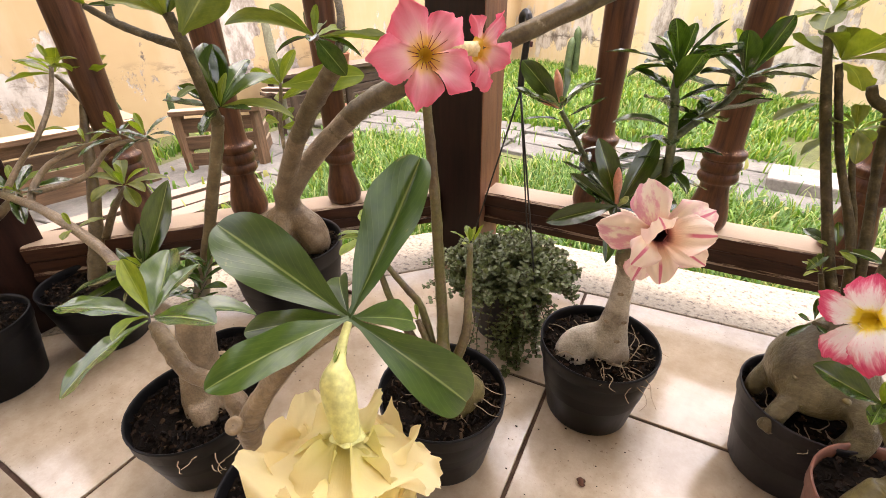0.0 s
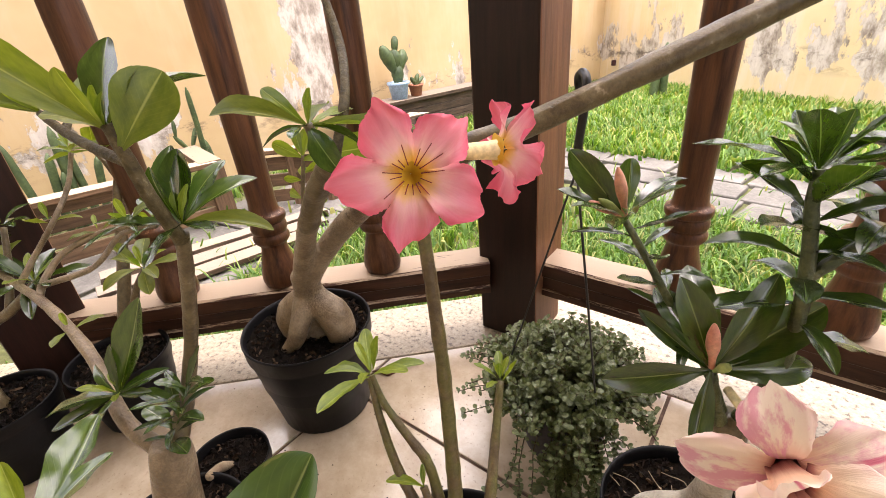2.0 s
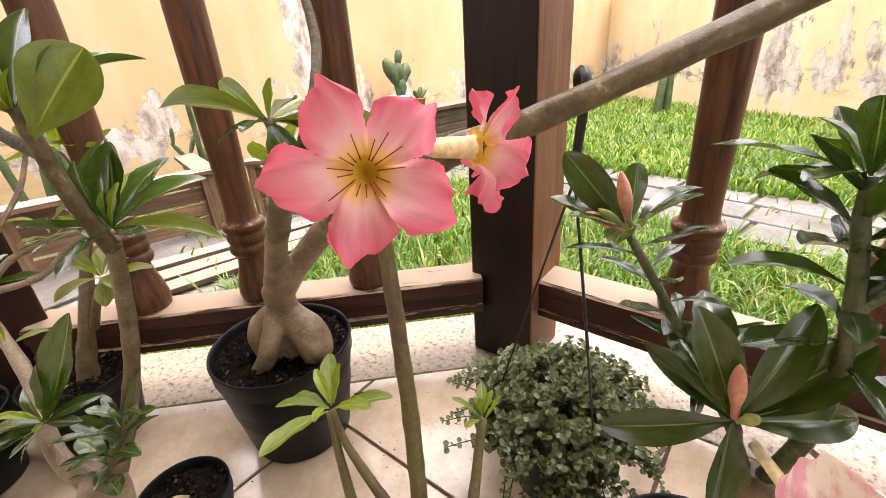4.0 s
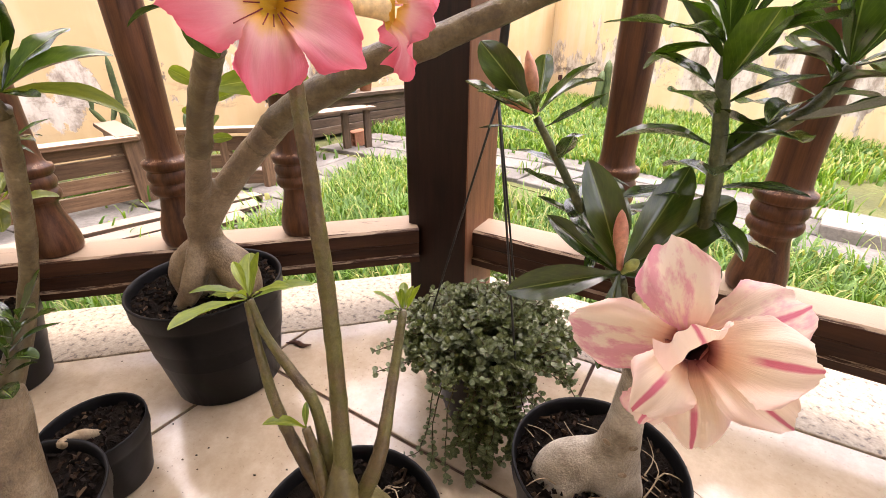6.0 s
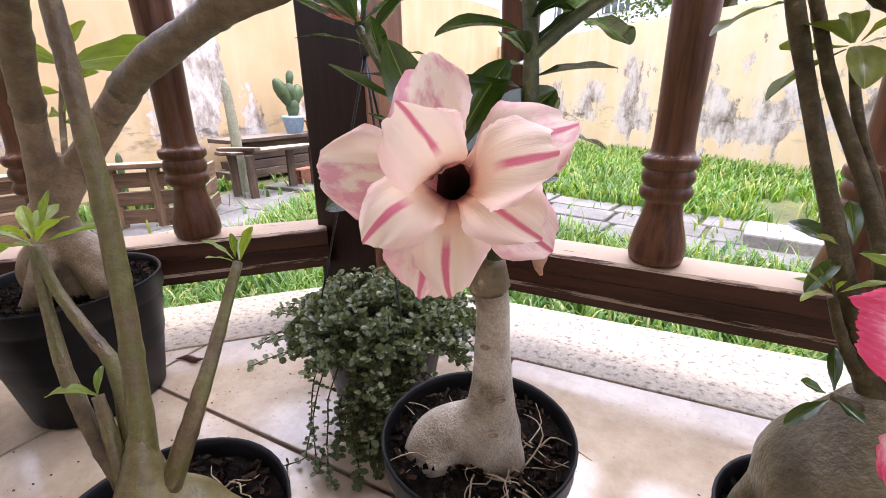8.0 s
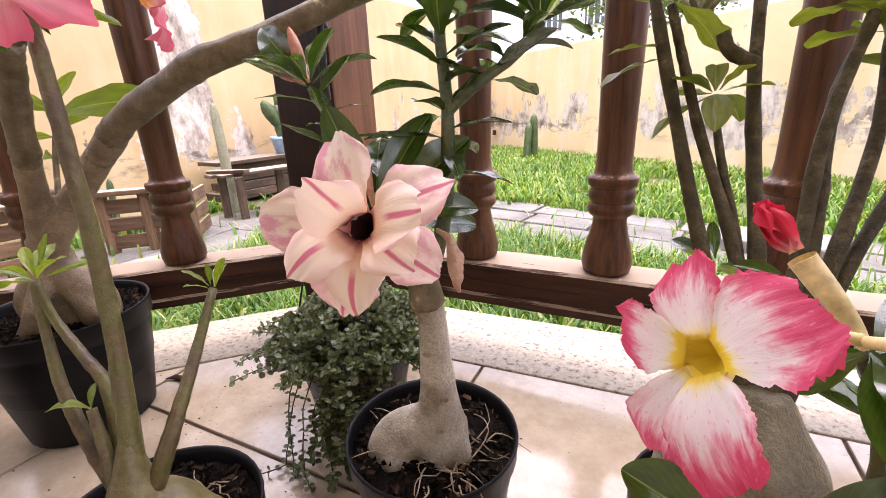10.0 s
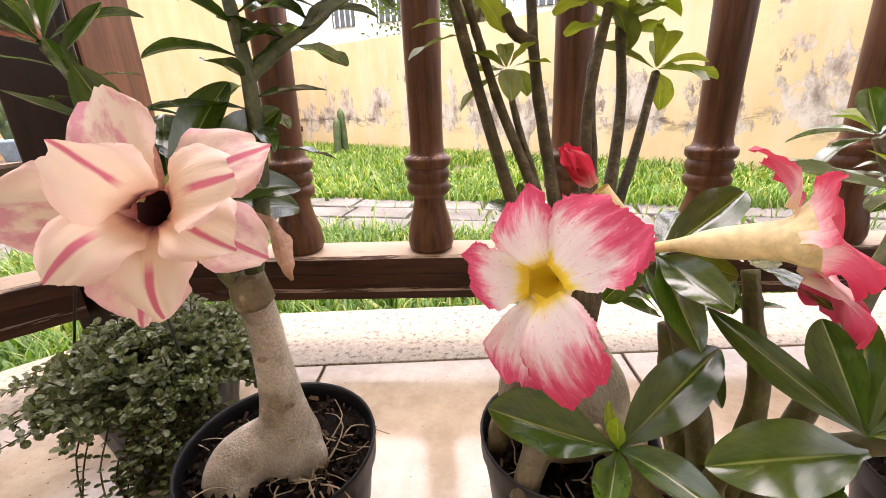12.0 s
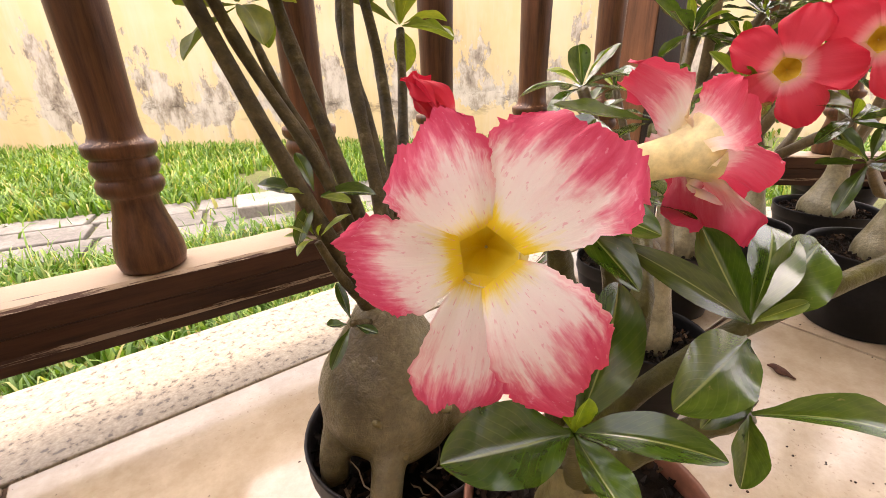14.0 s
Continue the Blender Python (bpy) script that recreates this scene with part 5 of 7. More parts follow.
        leaf_at(p, LEAF_SLIM, b, b + d * rnd.uniform(0.036, 0.055), (0, 0, 1))
    w = (-0.068, 0.617, 0.418)
    whorl(p, w, (-0.2, -0.1, 1), 9, 0.055, LEAF_DARK, LEAF_MID, 33, 30, 70)
    leaf_at(p, LEAF_DARK, w, (-0.112, 0.609, 0.470), (0.3, -0.8, 0.3), 1.2)
    bud(p, (-0.068, 0.616, 0.420), (-0.076, 0.612, 0.458), 0.0046)
    bud(p, (-0.070, 0.615, 0.420), (-0.094, 0.609, 0.430), 0.0038)
    bud(p, (-0.069, 0.615, 0.421), (-0.086, 0.607, 0.434), 0.0036, M_SEPAL)
    # the dense dark rosettes
    for i in range(19):
        f = i / 18
        b = Vector((0.047, 0.615, 0.355)).lerp(Vector((0.034, 0.635, 0.458)), f)
        a = i * 2.4 + 0.5
        d = Vector((math.cos(a), math.sin(a), 0.05 + 0.75 * f))
        leaf_at(p, LEAF_DARK if i % 3 else LEAF_MID, b, b + d.normalized() * rnd.uniform(0.040, 0.058), (0, 0, 1), 1.15)
    whorl(p, (0.034, 0.635, 0.460), (-0.05, 0.1, 1), 14, 0.062, LEAF_DARK, LEAF_MID, 35, 12, 78)
    for i in range(11):
        f = i / 10
        b = Vector((0.062, 0.637, 0.414)).lerp(Vector((0.094, 0.669, 0.450)), f)
        a = i * 2.4 + 1.1
        d = Vector((math.cos(a), math.sin(a), 0.1 + 0.6 * f))
        leaf_at(p, LEAF_MID if i % 3 == 0 else LEAF_DARK, b, b + d.normalized() * rnd.uniform(0.040, 0.058), (0, 0, 1), 1.15)
    whorl(p, (0.094, 0.669, 0.450), (0.25, 0.3, 1), 12, 0.062, LEAF_DARK, LEAF_YOUNG, 36, 14, 80)
    # flower
    face = Vector((0.17, -0.86, 0.46)).normalized()
    c = Vector((0.0505, 0.508, 0.3455))
    b = c - face * 0.045
    tips = [((0.031, 0.516, 0.388), 0.88, PET_CREAM[0], 0.0), ((0.086, 0.531, 0.368), 0.92, PET_CREAM_STRIPE[0], -0.001), ((0.087, 0.517, 0.325), 0.92, PET_CREAM_STRIPE[2], -0.002), ((0.043, 0.499, 0.301), 0.86, PET_CREAM_STRIPE[1], -0.001), ((0.003, 0.489, 0.349), 0.80, PET_CREAM[2], 0.0),
            ((0.046, 0.475, 0.372), 0.86, PET_CREAM_IN[0], 0.002), ((0.089, 0.495, 0.363), 0.98, PET_CREAM_IN[1], 0.003), ((0.089, 0.490, 0.338), 0.86, PET_CREAM_IN[2], 0.002), ((0.063, 0.485, 0.313), 0.80, PET_CREAM_IN[3], 0.001), ((0.039, 0.471, 0.331), 0.86, PET_CREAM_IN[4], 0.002)]
    flower(p, c, face, 0, 0.04, None, [(0.020, 0.584, 0.320, 0.003), (*b, 0.004), (*b.lerp(c, 0.5), 0.0070), (*c, 0.0085)], M_DARK_THROAT, tips=tips, throat_r=0.0088, label="large cream double flower striped with pink")
    wp = part("withered_flower", tube([(0.045, 0.597, 0.320, 0.0012), (0.056, 0.590, 0.318, 0.0018), (0.063, 0.585, 0.310, 0.0040), (0.066, 0.582, 0.300, 0.0046), (0.066, 0.580, 0.291, 0.0030), (0.068, 0.579, 0.285, 0.0008)], seg=12, per=5, rough=0.9), M_WITHER, p, "withered drooping flower")
    roots_into(p, (0.030, 0.617, zs), 0.08, 46, 7, 1.1)
    return p


cream_rose()


# thick-limbed plant in the large pot
def big_rose():
    p = thing("desert_rose", (-0.516, 0.592, 0.0), "old thick-limbed desert rose with swollen roots, large black pot", "potted plant", GROUP)
    zs = pot_into(p, (-0.516, 0.592, 0.0), 0.099, 0.165, seed=13, lip=0.016)
    swollen(p, [[(-0.504, 0.598, 0.143, 0.024), (-0.500, 0.596, 0.178, 0.027), (-0.493, 0.594, 0.208, 0.025), (-0.483, 0.589, 0.239, 0.0205), (-0.478, 0.585, 0.270, 0.0190)],
                [(-0.492, 0.587, 0.226, 0.0175), (-0.522, 0.576, 0.193, 0.0225), (-0.528, 0.576, 0.165, 0.0215), (-0.528, 0.576, 0.143, 0.0150)],
                [(-0.482, 0.579, 0.226, 0.0150), (-0.484, 0.562, 0.191, 0.0150), (-0.492, 0.552, 0.165, 0.0125), (-0.508, 0.544, 0.149, 0.0085), (-0.526, 0.541, 0.143, 0.0045)],
                [(-0.478, 0.589, 0.230, 0.0180), (-0.460, 0.604, 0.198, 0.0245), (-0.456, 0.608, 0.171, 0.0245), (-0.460, 0.608, 0.148, 0.0180)],
                [(-0.480, 0.585, 0.256, 0.0160), (-0.460, 0.581, 0.296, 0.0145), (-0.426, 0.572, 0.344, 0.0128), (-0.400, 0.565, 0.372, 0.0120)],
                [(-0.476, 0.587, 0.256, 0.0165), (-0.453, 0.603, 0.294, 0.0155), (-0.411, 0.619, 0.341, 0.0150), (-0.363, 0.628, 0.382, 0.0146)]], M_TRUNK_TAN, "tan swollen trunk with three grooved root legs")
    limb(p, [(-0.426, 0.572, 0.344, 0.0100), (-0.404, 0.566, 0.368, 0.0118), (-0.368, 0.555, 0.405, 0.0112), (-0.325, 0.544, 0.442, 0.0108), (-0.304, 0.540, 0.460, 0.0100)], M_STEM, seg=14)
    limb(p, [(-0.417, 0.617, 0.334, 0.0105), (-0.378, 0.626, 0.370, 0.0142), (-0.339, 0.633, 0.400, 0.0142), (-0.272, 0.647, 0.432, 0.0134), (-0.233, 0.656, 0.449, 0.0142), (-0.170, 0.694, 0.474, 0.0118), (-0.02, 0.788, 0.547, 0.0112), (0.157, 0.898, 0.640, 0.0105), (0.28, 0.94, 0.72, 0.009)], M_STEM, label="long bare limb reaching sideways", seg=14)
    # large rosette on a stub beside the left limb
    limb(p, [(-0.310, 0.541, 0.455, 0.0062), (-0.320, 0.540, 0.474, 0.0050), (-0.326, 0.538, 0.490, 0.0042)], M_STEM)
    w = (-0.326, 0.538, 0.488)
    for tip, k, up, wd in (((-0.398, 0.482, 0.532), LEAF_OLIVE, (0.2, -0.5, 0.9), 0.75), ((-0.378, 0.524, 0.530), LEAF_YOUNG, (0.3, -0.7, 0.6), 0.8), ((-0.316, 0.584, 0.508), LEAF_YOUNG, (0.2, -0.6, 0.8), 0.9), ((-0.328, 0.552, 0.518), LEAF_YOUNG, (0.2, -0.8, 0.4), 0.9), ((-0.248, 0.598, 0.492), LEAF_OLIVE, (0.0, -0.3, 1), 0.55),
                           ((-0.276, 0.560, 0.486), LEAF_DARK, (0.0, -0.2, 1), 0.8), ((-0.278, 0.518, 0.462), LEAF_DARK, (0.4, -0.8, 0.5), 1.5), ((-0.360, 0.505, 0.490), LEAF_DARK, (0.0, -0.2, 1), 0.8), ((-0.300, 0.500, 0.500), LEAF_MID, (0.0, -0.3, 1), 0.9), ((-0.350, 0.580, 0.508), LEAF_OLIVE, (0.2, -0.6, 0.8), 0.8)):
        leaf_at(p, k, w, tip, up, wd)
    # thin lime shoot behind
    limb(p, [(-0.483, 0.607, 0.280, 0.0042), (-0.503, 0.622, 0.311, 0.0036), (-0.516, 0.636, 0.354, 0.0032), (-0.516, 0.645, 0.389, 0.0030), (-0.515, 0.651, 0.415, 0.0024)], M_STEM)
    for at, tip in (((-0.515, 0.651, 0.413), (-0.534, 0.653, 0.454)), ((-0.515, 0.651, 0.415), (-0.500, 0.672, 0.464)), ((-0.515, 0.650, 0.410), (-0.392, 0.692, 0.438)), ((-0.516, 0.642, 0.382), (-0.541, 0.631, 0.384)), ((-0.516, 0.646, 0.390), (-0.484, 0.662, 0.412)), ((-0.516, 0.636, 0.356), (-0.555, 0.633, 0.366)),
                    ((-0.516, 0.636, 0.349), (-0.481, 0.648, 0.356)), ((-0.516, 0.638, 0.358), (-0.491, 0.638, 0.382)), ((-0.515, 0.651, 0.415), (-0.528, 0.668, 0.452)), ((-0.515, 0.651, 0.412), (-0.562, 0.641, 0.430)), ((-0.516, 0.644, 0.386), (-0.544, 0.658, 0.402))):
        leaf_at(p, LEAF_YOUNG, at, tip, (0.3, -0.8, 0.4), 1.15)
    # dark thin branch crossing high up
    limb(p, [(-0.306, 0.545, 0.458, 0.005), (-0.330, 0.590, 0.510, 0.0046), (-0.385, 0.640, 0.555, 0.0046), (-0.440, 0.670, 0.620, 0.0046)], M_STEM_DARK)
    return p


big_rose()


# bunch of upright stems from a swollen grey base
def many_stem_rose():
    c0 = (0.249, 0.637, 0.0)
    p = thing("desert_rose", c0, "desert rose with bulbous base and many stems, dark grey pot", "potted plant", GROUP)
    zs = pot_into(p, c0, 0.071, 0.121, M_GREYPOT, seed=14)
    swollen(p, [[(0.246, 0.656, 0.095, 0.014), (0.245, 0.650, 0.120, 0.024), (0.243, 0.639, 0.146, 0.0490), (0.243, 0.639, 0.172, 0.0480), (0.244, 0.641, 0.196, 0.034), (0.246, 0.644, 0.222, 0.018)],
                [(0.224, 0.606, 0.146, 0.0120), (0.212, 0.594, 0.126, 0.0105), (0.205, 0.588, 0.098, 0.0105)],
                [(0.266, 0.606, 0.158, 0.015), (0.279, 0.590, 0.140, 0.0135), (0.277, 0.584, 0.118, 0.0135), (0.270, 0.583, 0.096, 0.0145)],
                [(0.278, 0.624, 0.150, 0.014), (0.292, 0.618, 0.128, 0.0125), (0.295, 0.618, 0.100, 0.011)],
                [(0.206, 0.640, 0.146, 0.013), (0.196, 0.636, 0.126, 0.011), (0.193, 0.634, 0.102, 0.010)]], M_TRUNK_SMOOTH, "smooth bulbous grey-green base with folded root legs", rough=0.05)
    for at, d in (((0.214, 0.602, 0.168), (-0.5, -0.8, 0.3)), ((0.254, 0.589, 0.166), (0.2, -1, 0.2)), ((0.226, 0.594, 0.142), (-0.3, -1, 0)), ((0.240, 0.592, 0.186), (0, -0.8, 0.6))):
        knob = bmesh.new()
        tube_into(knob, [(*(Vector(at) - Vector(d) * 0.004), 0.0042), (*(Vector(at) + Vector(d) * 0.0015), 0.0034), (*(Vector(at) + Vector(d) * 0.004), 0.0012)], seg=9, per=3, rough=0.7)
        part("knob", knob, M_TRUNK_OLIVE, p, "scarred brown bud knob")
    stems = [
        [(0.241, 0.639, 0.206, 0.0105), (0.214, 0.651, 0.276, 0.0078), (0.181, 0.701, 0.390, 0.0068), (0.161, 0.724, 0.466, 0.006), (0.154, 0.732, 0.500, 0.005)],
        [(0.245, 0.643, 0.206, 0.009), (0.225, 0.661, 0.299, 0.0062), (0.199, 0.703, 0.373, 0.0056), (0.184, 0.718, 0.421, 0.005), (0.172, 0.724, 0.460, 0.0045)],
        [(0.247, 0.647, 0.206, 0.007), (0.226, 0.670, 0.307, 0.0046), (0.213, 0.701, 0.358, 0.0042), (0.206, 0.720, 0.397, 0.0036)],
        [(0.249, 0.643, 0.208, 0.011), (0.239, 0.664, 0.288, 0.0076), (0.230, 0.721, 0.389, 0.0068), (0.228, 0.752, 0.464, 0.006), (0.228, 0.760, 0.520, 0.005)],
        [(0.253, 0.641, 0.208, 0.011), (0.267, 0.679, 0.301, 0.0076), (0.278, 0.739, 0.387, 0.0068), (0.301, 0.775, 0.454, 0.006)],
        [(0.255, 0.641, 0.208, 0.010), (0.279, 0.680, 0.294, 0.0074), (0.303, 0.735, 0.367, 0.0066), (0.310, 0.773, 0.432, 0.0055)],
        [(0.257, 0.639, 0.206, 0.010), (0.287, 0.682, 0.288, 0.0070), (0.314, 0.722, 0.336, 0.006), (0.343, 0.768, 0.394, 0.005)],
        [(0.251, 0.639, 0.210, 0.010), (0.259, 0.666, 0.282, 0.0076), (0.269, 0.712, 0.368, 0.0066), (0.288, 0.740, 0.445, 0.0055)]]
    for s in stems:
        limb(p, s, M_STEM_DARK, rings=0.14, thin=0.66)
    whorl(p, (0.206, 0.720, 0.398), (0, 0, 1), 9, 0.040, LEAF_ROUND, LEAF_ROUND, 51, 25, 112, 0.1)
    whorl(p, (0.154, 0.732, 0.502), (-0.3, 0, 1), 8, 0.060, LEAF_ROUND, LEAF_ROUND, 52, 30, 100)
    whorl(p, (0.172, 0.724, 0.462), (0.2, 0.2, 1), 8, 0.060, LEAF_ROUND, LEAF_ROUND, 53, 25, 100)
    whorl(p, (0.301, 0.775, 0.456), (0.2, 0.1, 1), 8, 0.060, LEAF_ROUND, LEAF_ROUND, 54, 25, 100)
    whorl(p, (0.310, 0.773, 0.434), (0, 0.1, 1), 8, 0.060, LEAF_ROUND, LEAF_ROUND, 55, 25, 95)
    whorl(p, (0.343, 0.769, 0.396), (0.4, 0.1, 1), 8, 0.060, LEAF_ROUND, LEAF_ROUND, 56, 25, 95)
    whorl(p, (0.288, 0.740, 0.447), (0.1, 0, 1), 8, 0.060, LEAF_ROUND, LEAF_ROUND, 57, 25, 100)
    whorl(p, (0.228, 0.760, 0.522), (0, 0, 1), 8, 0.060, LEAF_ROUND, LEAF_ROUND, 58, 25, 95)
    leaf_at(p, LEAF_OLIVE, (0.172, 0.716, 0.425), (0.128, 0.695, 0.420), (0, 0, 1), 1.1)
    leaf_at(p, LEAF_OLIVE, (0.172, 0.716, 0.432), (0.134, 0.705, 0.440), (0, 0, 1), 1.1)
    # a broken side twig and small sprouts low on the stems
    limb(p, [(0.229, 0.734, 0.418, 0.005), (0.212, 0.732, 0.428, 0.0048), (0.206, 0.732, 0.440, 0.0042)], M_STEM_DARK)
    limb(p, [(0.233, 0.641, 0.224, 0.0042), (0.216, 0.639, 0.250, 0.003), (0.206, 0.641, 0.274, 0.0022)], M_STEM_DARK)
    limb(p, [(0.235, 0.635, 0.214, 0.0035), (0.215, 0.627, 0.224, 0.0022)], M_STEM_DARK)
    whorl(p, (0.206, 0.641, 0.275), (-0.3, 0, 1), 6, 0.020, LEAF_YOUNG, LEAF_YOUNG, 59, 20, 80)
    whorl(p, (0.215, 0.660, 0.294), (-0.2, -0.6, 0.6), 6, 0.032, LEAF_MID, LEAF_YOUNG, 60, 30, 90)
    whorl(p, (0.215, 0.627, 0.224), (-0.3, -0.6, 0.6), 4, 0.026, LEAF_DARK, LEAF_MID, 61, 30, 90)
    roots_into(p, (0.225, 0.61, zs), 0.07, 12, 8)
    return p


many_stem_rose()


# crimson and white flowers in a brown pot
def crimson_rose():
    c0 = (0.300, 0.512, 0.0)
    p = thing("desert_rose", c0, "sprawling desert rose with white and crimson flowers in a brown pot", "potted plant", GROUP)
    pot_into(p, c0, 0.073, 0.125, M_TERRA, seed=15)
    swollen(p, [[(0.292, 0.512, 0.10, 0.027), (0.288, 0.512, 0.125, 0.025), (0.284, 0.512, 0.150, 0.016), (0.282, 0.512, 0.175, 0.009)],
                [(0.272, 0.505, 0.15, 0.015), (0.258, 0.498, 0.128, 0.013), (0.254, 0.496, 0.11, 0.011)]], M_TRUNK_OLIVE, "olive swollen base")
    for pts in ([(0.284, 0.512, 0.165, 0.0085), (0.266, 0.505, 0.240, 0.0056), (0.250, 0.508, 0.296, 0.0042), (0.236, 0.502, 0.322, 0.0034)],
                [(0.282, 0.510, 0.165, 0.0080), (0.256, 0.494, 0.200, 0.0052), (0.232, 0.482, 0.236, 0.0040), (0.218, 0.473, 0.262, 0.0032)],
                [(0.288, 0.510, 0.165, 0.0080), (0.262, 0.484, 0.238, 0.0044), (0.282, 0.464, 0.272, 0.0036), (0.317, 0.447, 0.288, 0.0034), (0.356, 0.431, 0.299, 0.0032), (0.420, 0.405, 0.315, 0.0028)],
                [(0.286, 0.508, 0.160, 0.0075), (0.252, 0.478, 0.222, 0.0050), (0.262, 0.460, 0.246, 0.0042), (0.268, 0.446, 0.262, 0.0034)],
                [(0.288, 0.514, 0.165, 0.0075), (0.290, 0.508, 0.250, 0.0046), (0.281, 0.510, 0.296, 0.0036), (0.280, 0.515, 0.312, 0.0030)],
                [(0.290, 0.514, 0.165, 0.0080), (0.305, 0.504, 0.245, 0.0052), (0.340, 0.528, 0.287, 0.0044), (0.372, 0.548, 0.330, 0.0036)],
                [(0.282, 0.516, 0.165, 0.0075), (0.262, 0.520, 0.235, 0.0046), (0.258, 0.530, 0.280, 0.0036)]):
        limb(p, pts, M_STEM_OLIVE, rings=0.16)
    # the low rosette before the pot
    w = (0.217, 0.472, 0.264)
    for tip, k, up, wd in (((0.171, 0.478, 0.275), LEAF_BIG, (0.1, -0.5, 0.8), 0.95), ((0.248, 0.474, 0.306), LEAF_BIG, (-0.6, -0.7, 0.3), 0.95), ((0.231, 0.440, 0.281), LEAF_BIG, (-0.2, -0.3, 0.9), 0.85), ((0.204, 0.444, 0.262), LEAF_BIG, (-0.3, -0.5, 0.8), 0.8),
                           ((0.190, 0.492, 0.262), LEAF_DARK, (0.1, -0.5, 0.8), 1.0), ((0.214, 0.468, 0.284), LEAF_YOUNG, (-0.5, -0.8, 0.3), 0.9), ((0.212, 0.474, 0.280), LEAF_YOUNG, (-0.5, -0.8, 0.3), 0.9), ((0.236, 0.462, 0.258), LEAF_MID, (-0.2, -0.4, 0.9), 0.9)):
        leaf_at(p, k, w, tip, up, wd)
    # leaves where the flower stalks part
    w = (0.236, 0.502, 0.324)
    for tip, k, wd in (((0.243, 0.470, 0.322), LEAF_BIG, 1.0), ((0.236, 0.468, 0.308), LEAF_BIG, 0.8), ((0.256, 0.527, 0.342), LEAF_DARK, 1.2), ((0.279, 0.498, 0.303), LEAF_MID, 1.0), ((0.216, 0.506, 0.304), LEAF_MID, 1.2), ((0.226, 0.520, 0.306), LEAF_MID, 1.1), ((0.272, 0.518, 0.340), LEAF_MID, 1.0), ((0.262, 0.490, 0.322), LEAF_OLIVE, 0.9)):
        leaf_at(p, k, w, tip, (-0.4, -0.7, 0.6), wd)
    # rosette on the limb that leans out
    w = (0.281, 0.456, 0.284)
    for tip, k, wd, up in (((0.312, 0.460, 0.318), LEAF_BIG, 1.0, (-0.8, -0.5, 0.3)), ((0.325, 0.449, 0.306), LEAF_BIG, 1.05, (-0.6, -0.6, 0.5)), ((0.300, 0.484, 0.304), LEAF_MID, 0.75, (-0.7, -0.5, 0.4)), ((0.239, 0.467, 0.316), LEAF_SLIM, 1.0, (-0.6, -0.6, 0.4)), ((0.278, 0.476, 0.312), LEAF_MID, 1.0, (-0.7, -0.6, 0.2)), ((0.297, 0.445, 0.292), LEAF_YOUNG, 0.8, (-0.5, -0.5, 0.7)), ((0.312, 0.474, 0.290), LEAF_MID, 0.9, (-0.6, -0.4, 0.6))):
        leaf_at(p, k, w, tip, up, wd)
    for at, tip, k, wd, up in (((0.284, 0.456, 0.277), (0.236, 0.450, 0.281), LEAF_BIG, 1.05, (-0.3, -0.5, 0.7)), ((0.276, 0.453, 0.276), (0.252, 0.446, 0.262), LEAF_BIG, 1.1, (-0.5, -0.7, 0.4)), ((0.262, 0.444, 0.266), (0.296, 0.408, 0.276), LEAF_MID, 0.85, (-0.2, -0.2, 1)), ((0.264, 0.445, 0.264), (0.246, 0.436, 0.256), LEAF_BIG, 1.2, (-0.5, -0.6, 0.5)), ((0.268, 0.446, 0.262), (0.300, 0.462, 0.250), LEAF_DARK, 1.0, (-0.4, -0.4, 0.8))):
        leaf_at(p, k, at, tip, up, wd)
    whorl(p, (0.280, 0.515, 0.313), (0, 0.1, 1), 8, 0.040, LEAF_MID, LEAF_YOUNG, 64, 30, 100)
    whorl(p, (0.258, 0.530, 0.281), (-0.1, 0.2, 1), 7, 0.040, LEAF_DARK, LEAF_MID, 65, 30, 95)
    whorl(p, (0.372, 0.548, 0.332), (0.1, 0.2, 1), 8, 0.048, LEAF_MID, LEAF_YOUNG, 66, 30, 95)
    whorl(p, (0.420, 0.405, 0.317), (0.3, -0.1, 1), 8, 0.048, LEAF_MID, LEAF_YOUNG, 67, 30, 95)
    # flowers
    face = Vector((-0.66, -0.72, 0.20)).normalized()
    c = Vector((0.191, 0.482, 0.3235))
    b = c - face * 0.028
    sp = [(-31, 0.0262, -3, 1.0, PET_RED[0], 0.0), (37, 0.0305, -3, 1.14, PET_RED[1], 0.0004), (-98, 0.0270, -3, 0.95, PET_RED[2], 0.0008), (188, 0.0385, -9, 0.64, PET_RED[3], -0.0006), (138, 0.0315, 3, 0.90, PET_RED[4], 0.0022)]
    flower(p, c, face, 0, 0.034, None, [(0.233, 0.501, 0.328, 0.002), (0.216, 0.503, 0.327, 0.0022), (*b.lerp(c, 0.0), 0.0034), (*b.lerp(c, 0.4), 0.0052), (*c, 0.0078)], M_RED_THROAT, spec=sp, label="open white flower edged with crimson", throat_r=0.0072)
    f2 = Vector((0.86, -0.42, 0.25)).normalized()
    c2 = Vector((0.2645, 0.4765, 0.338))
    b2 = Vector((0.240, 0.494, 0.331))
    tips = [((0.266, 0.499, 0.361), 1.25, PET_RED_BACK[1], 0.0), ((0.262, 0.464, 0.356), 1.5, PET_RED_BACK[0], -0.001), ((0.275, 0.460, 0.328), 1.5, PET_RED_BACK[4], -0.001), ((0.281, 0.473, 0.309), 1.25, PET_RED_BACK[2], 0.0), ((0.288, 0.496, 0.316), 1.2, PET_RED_BACK[3], 0.0)]
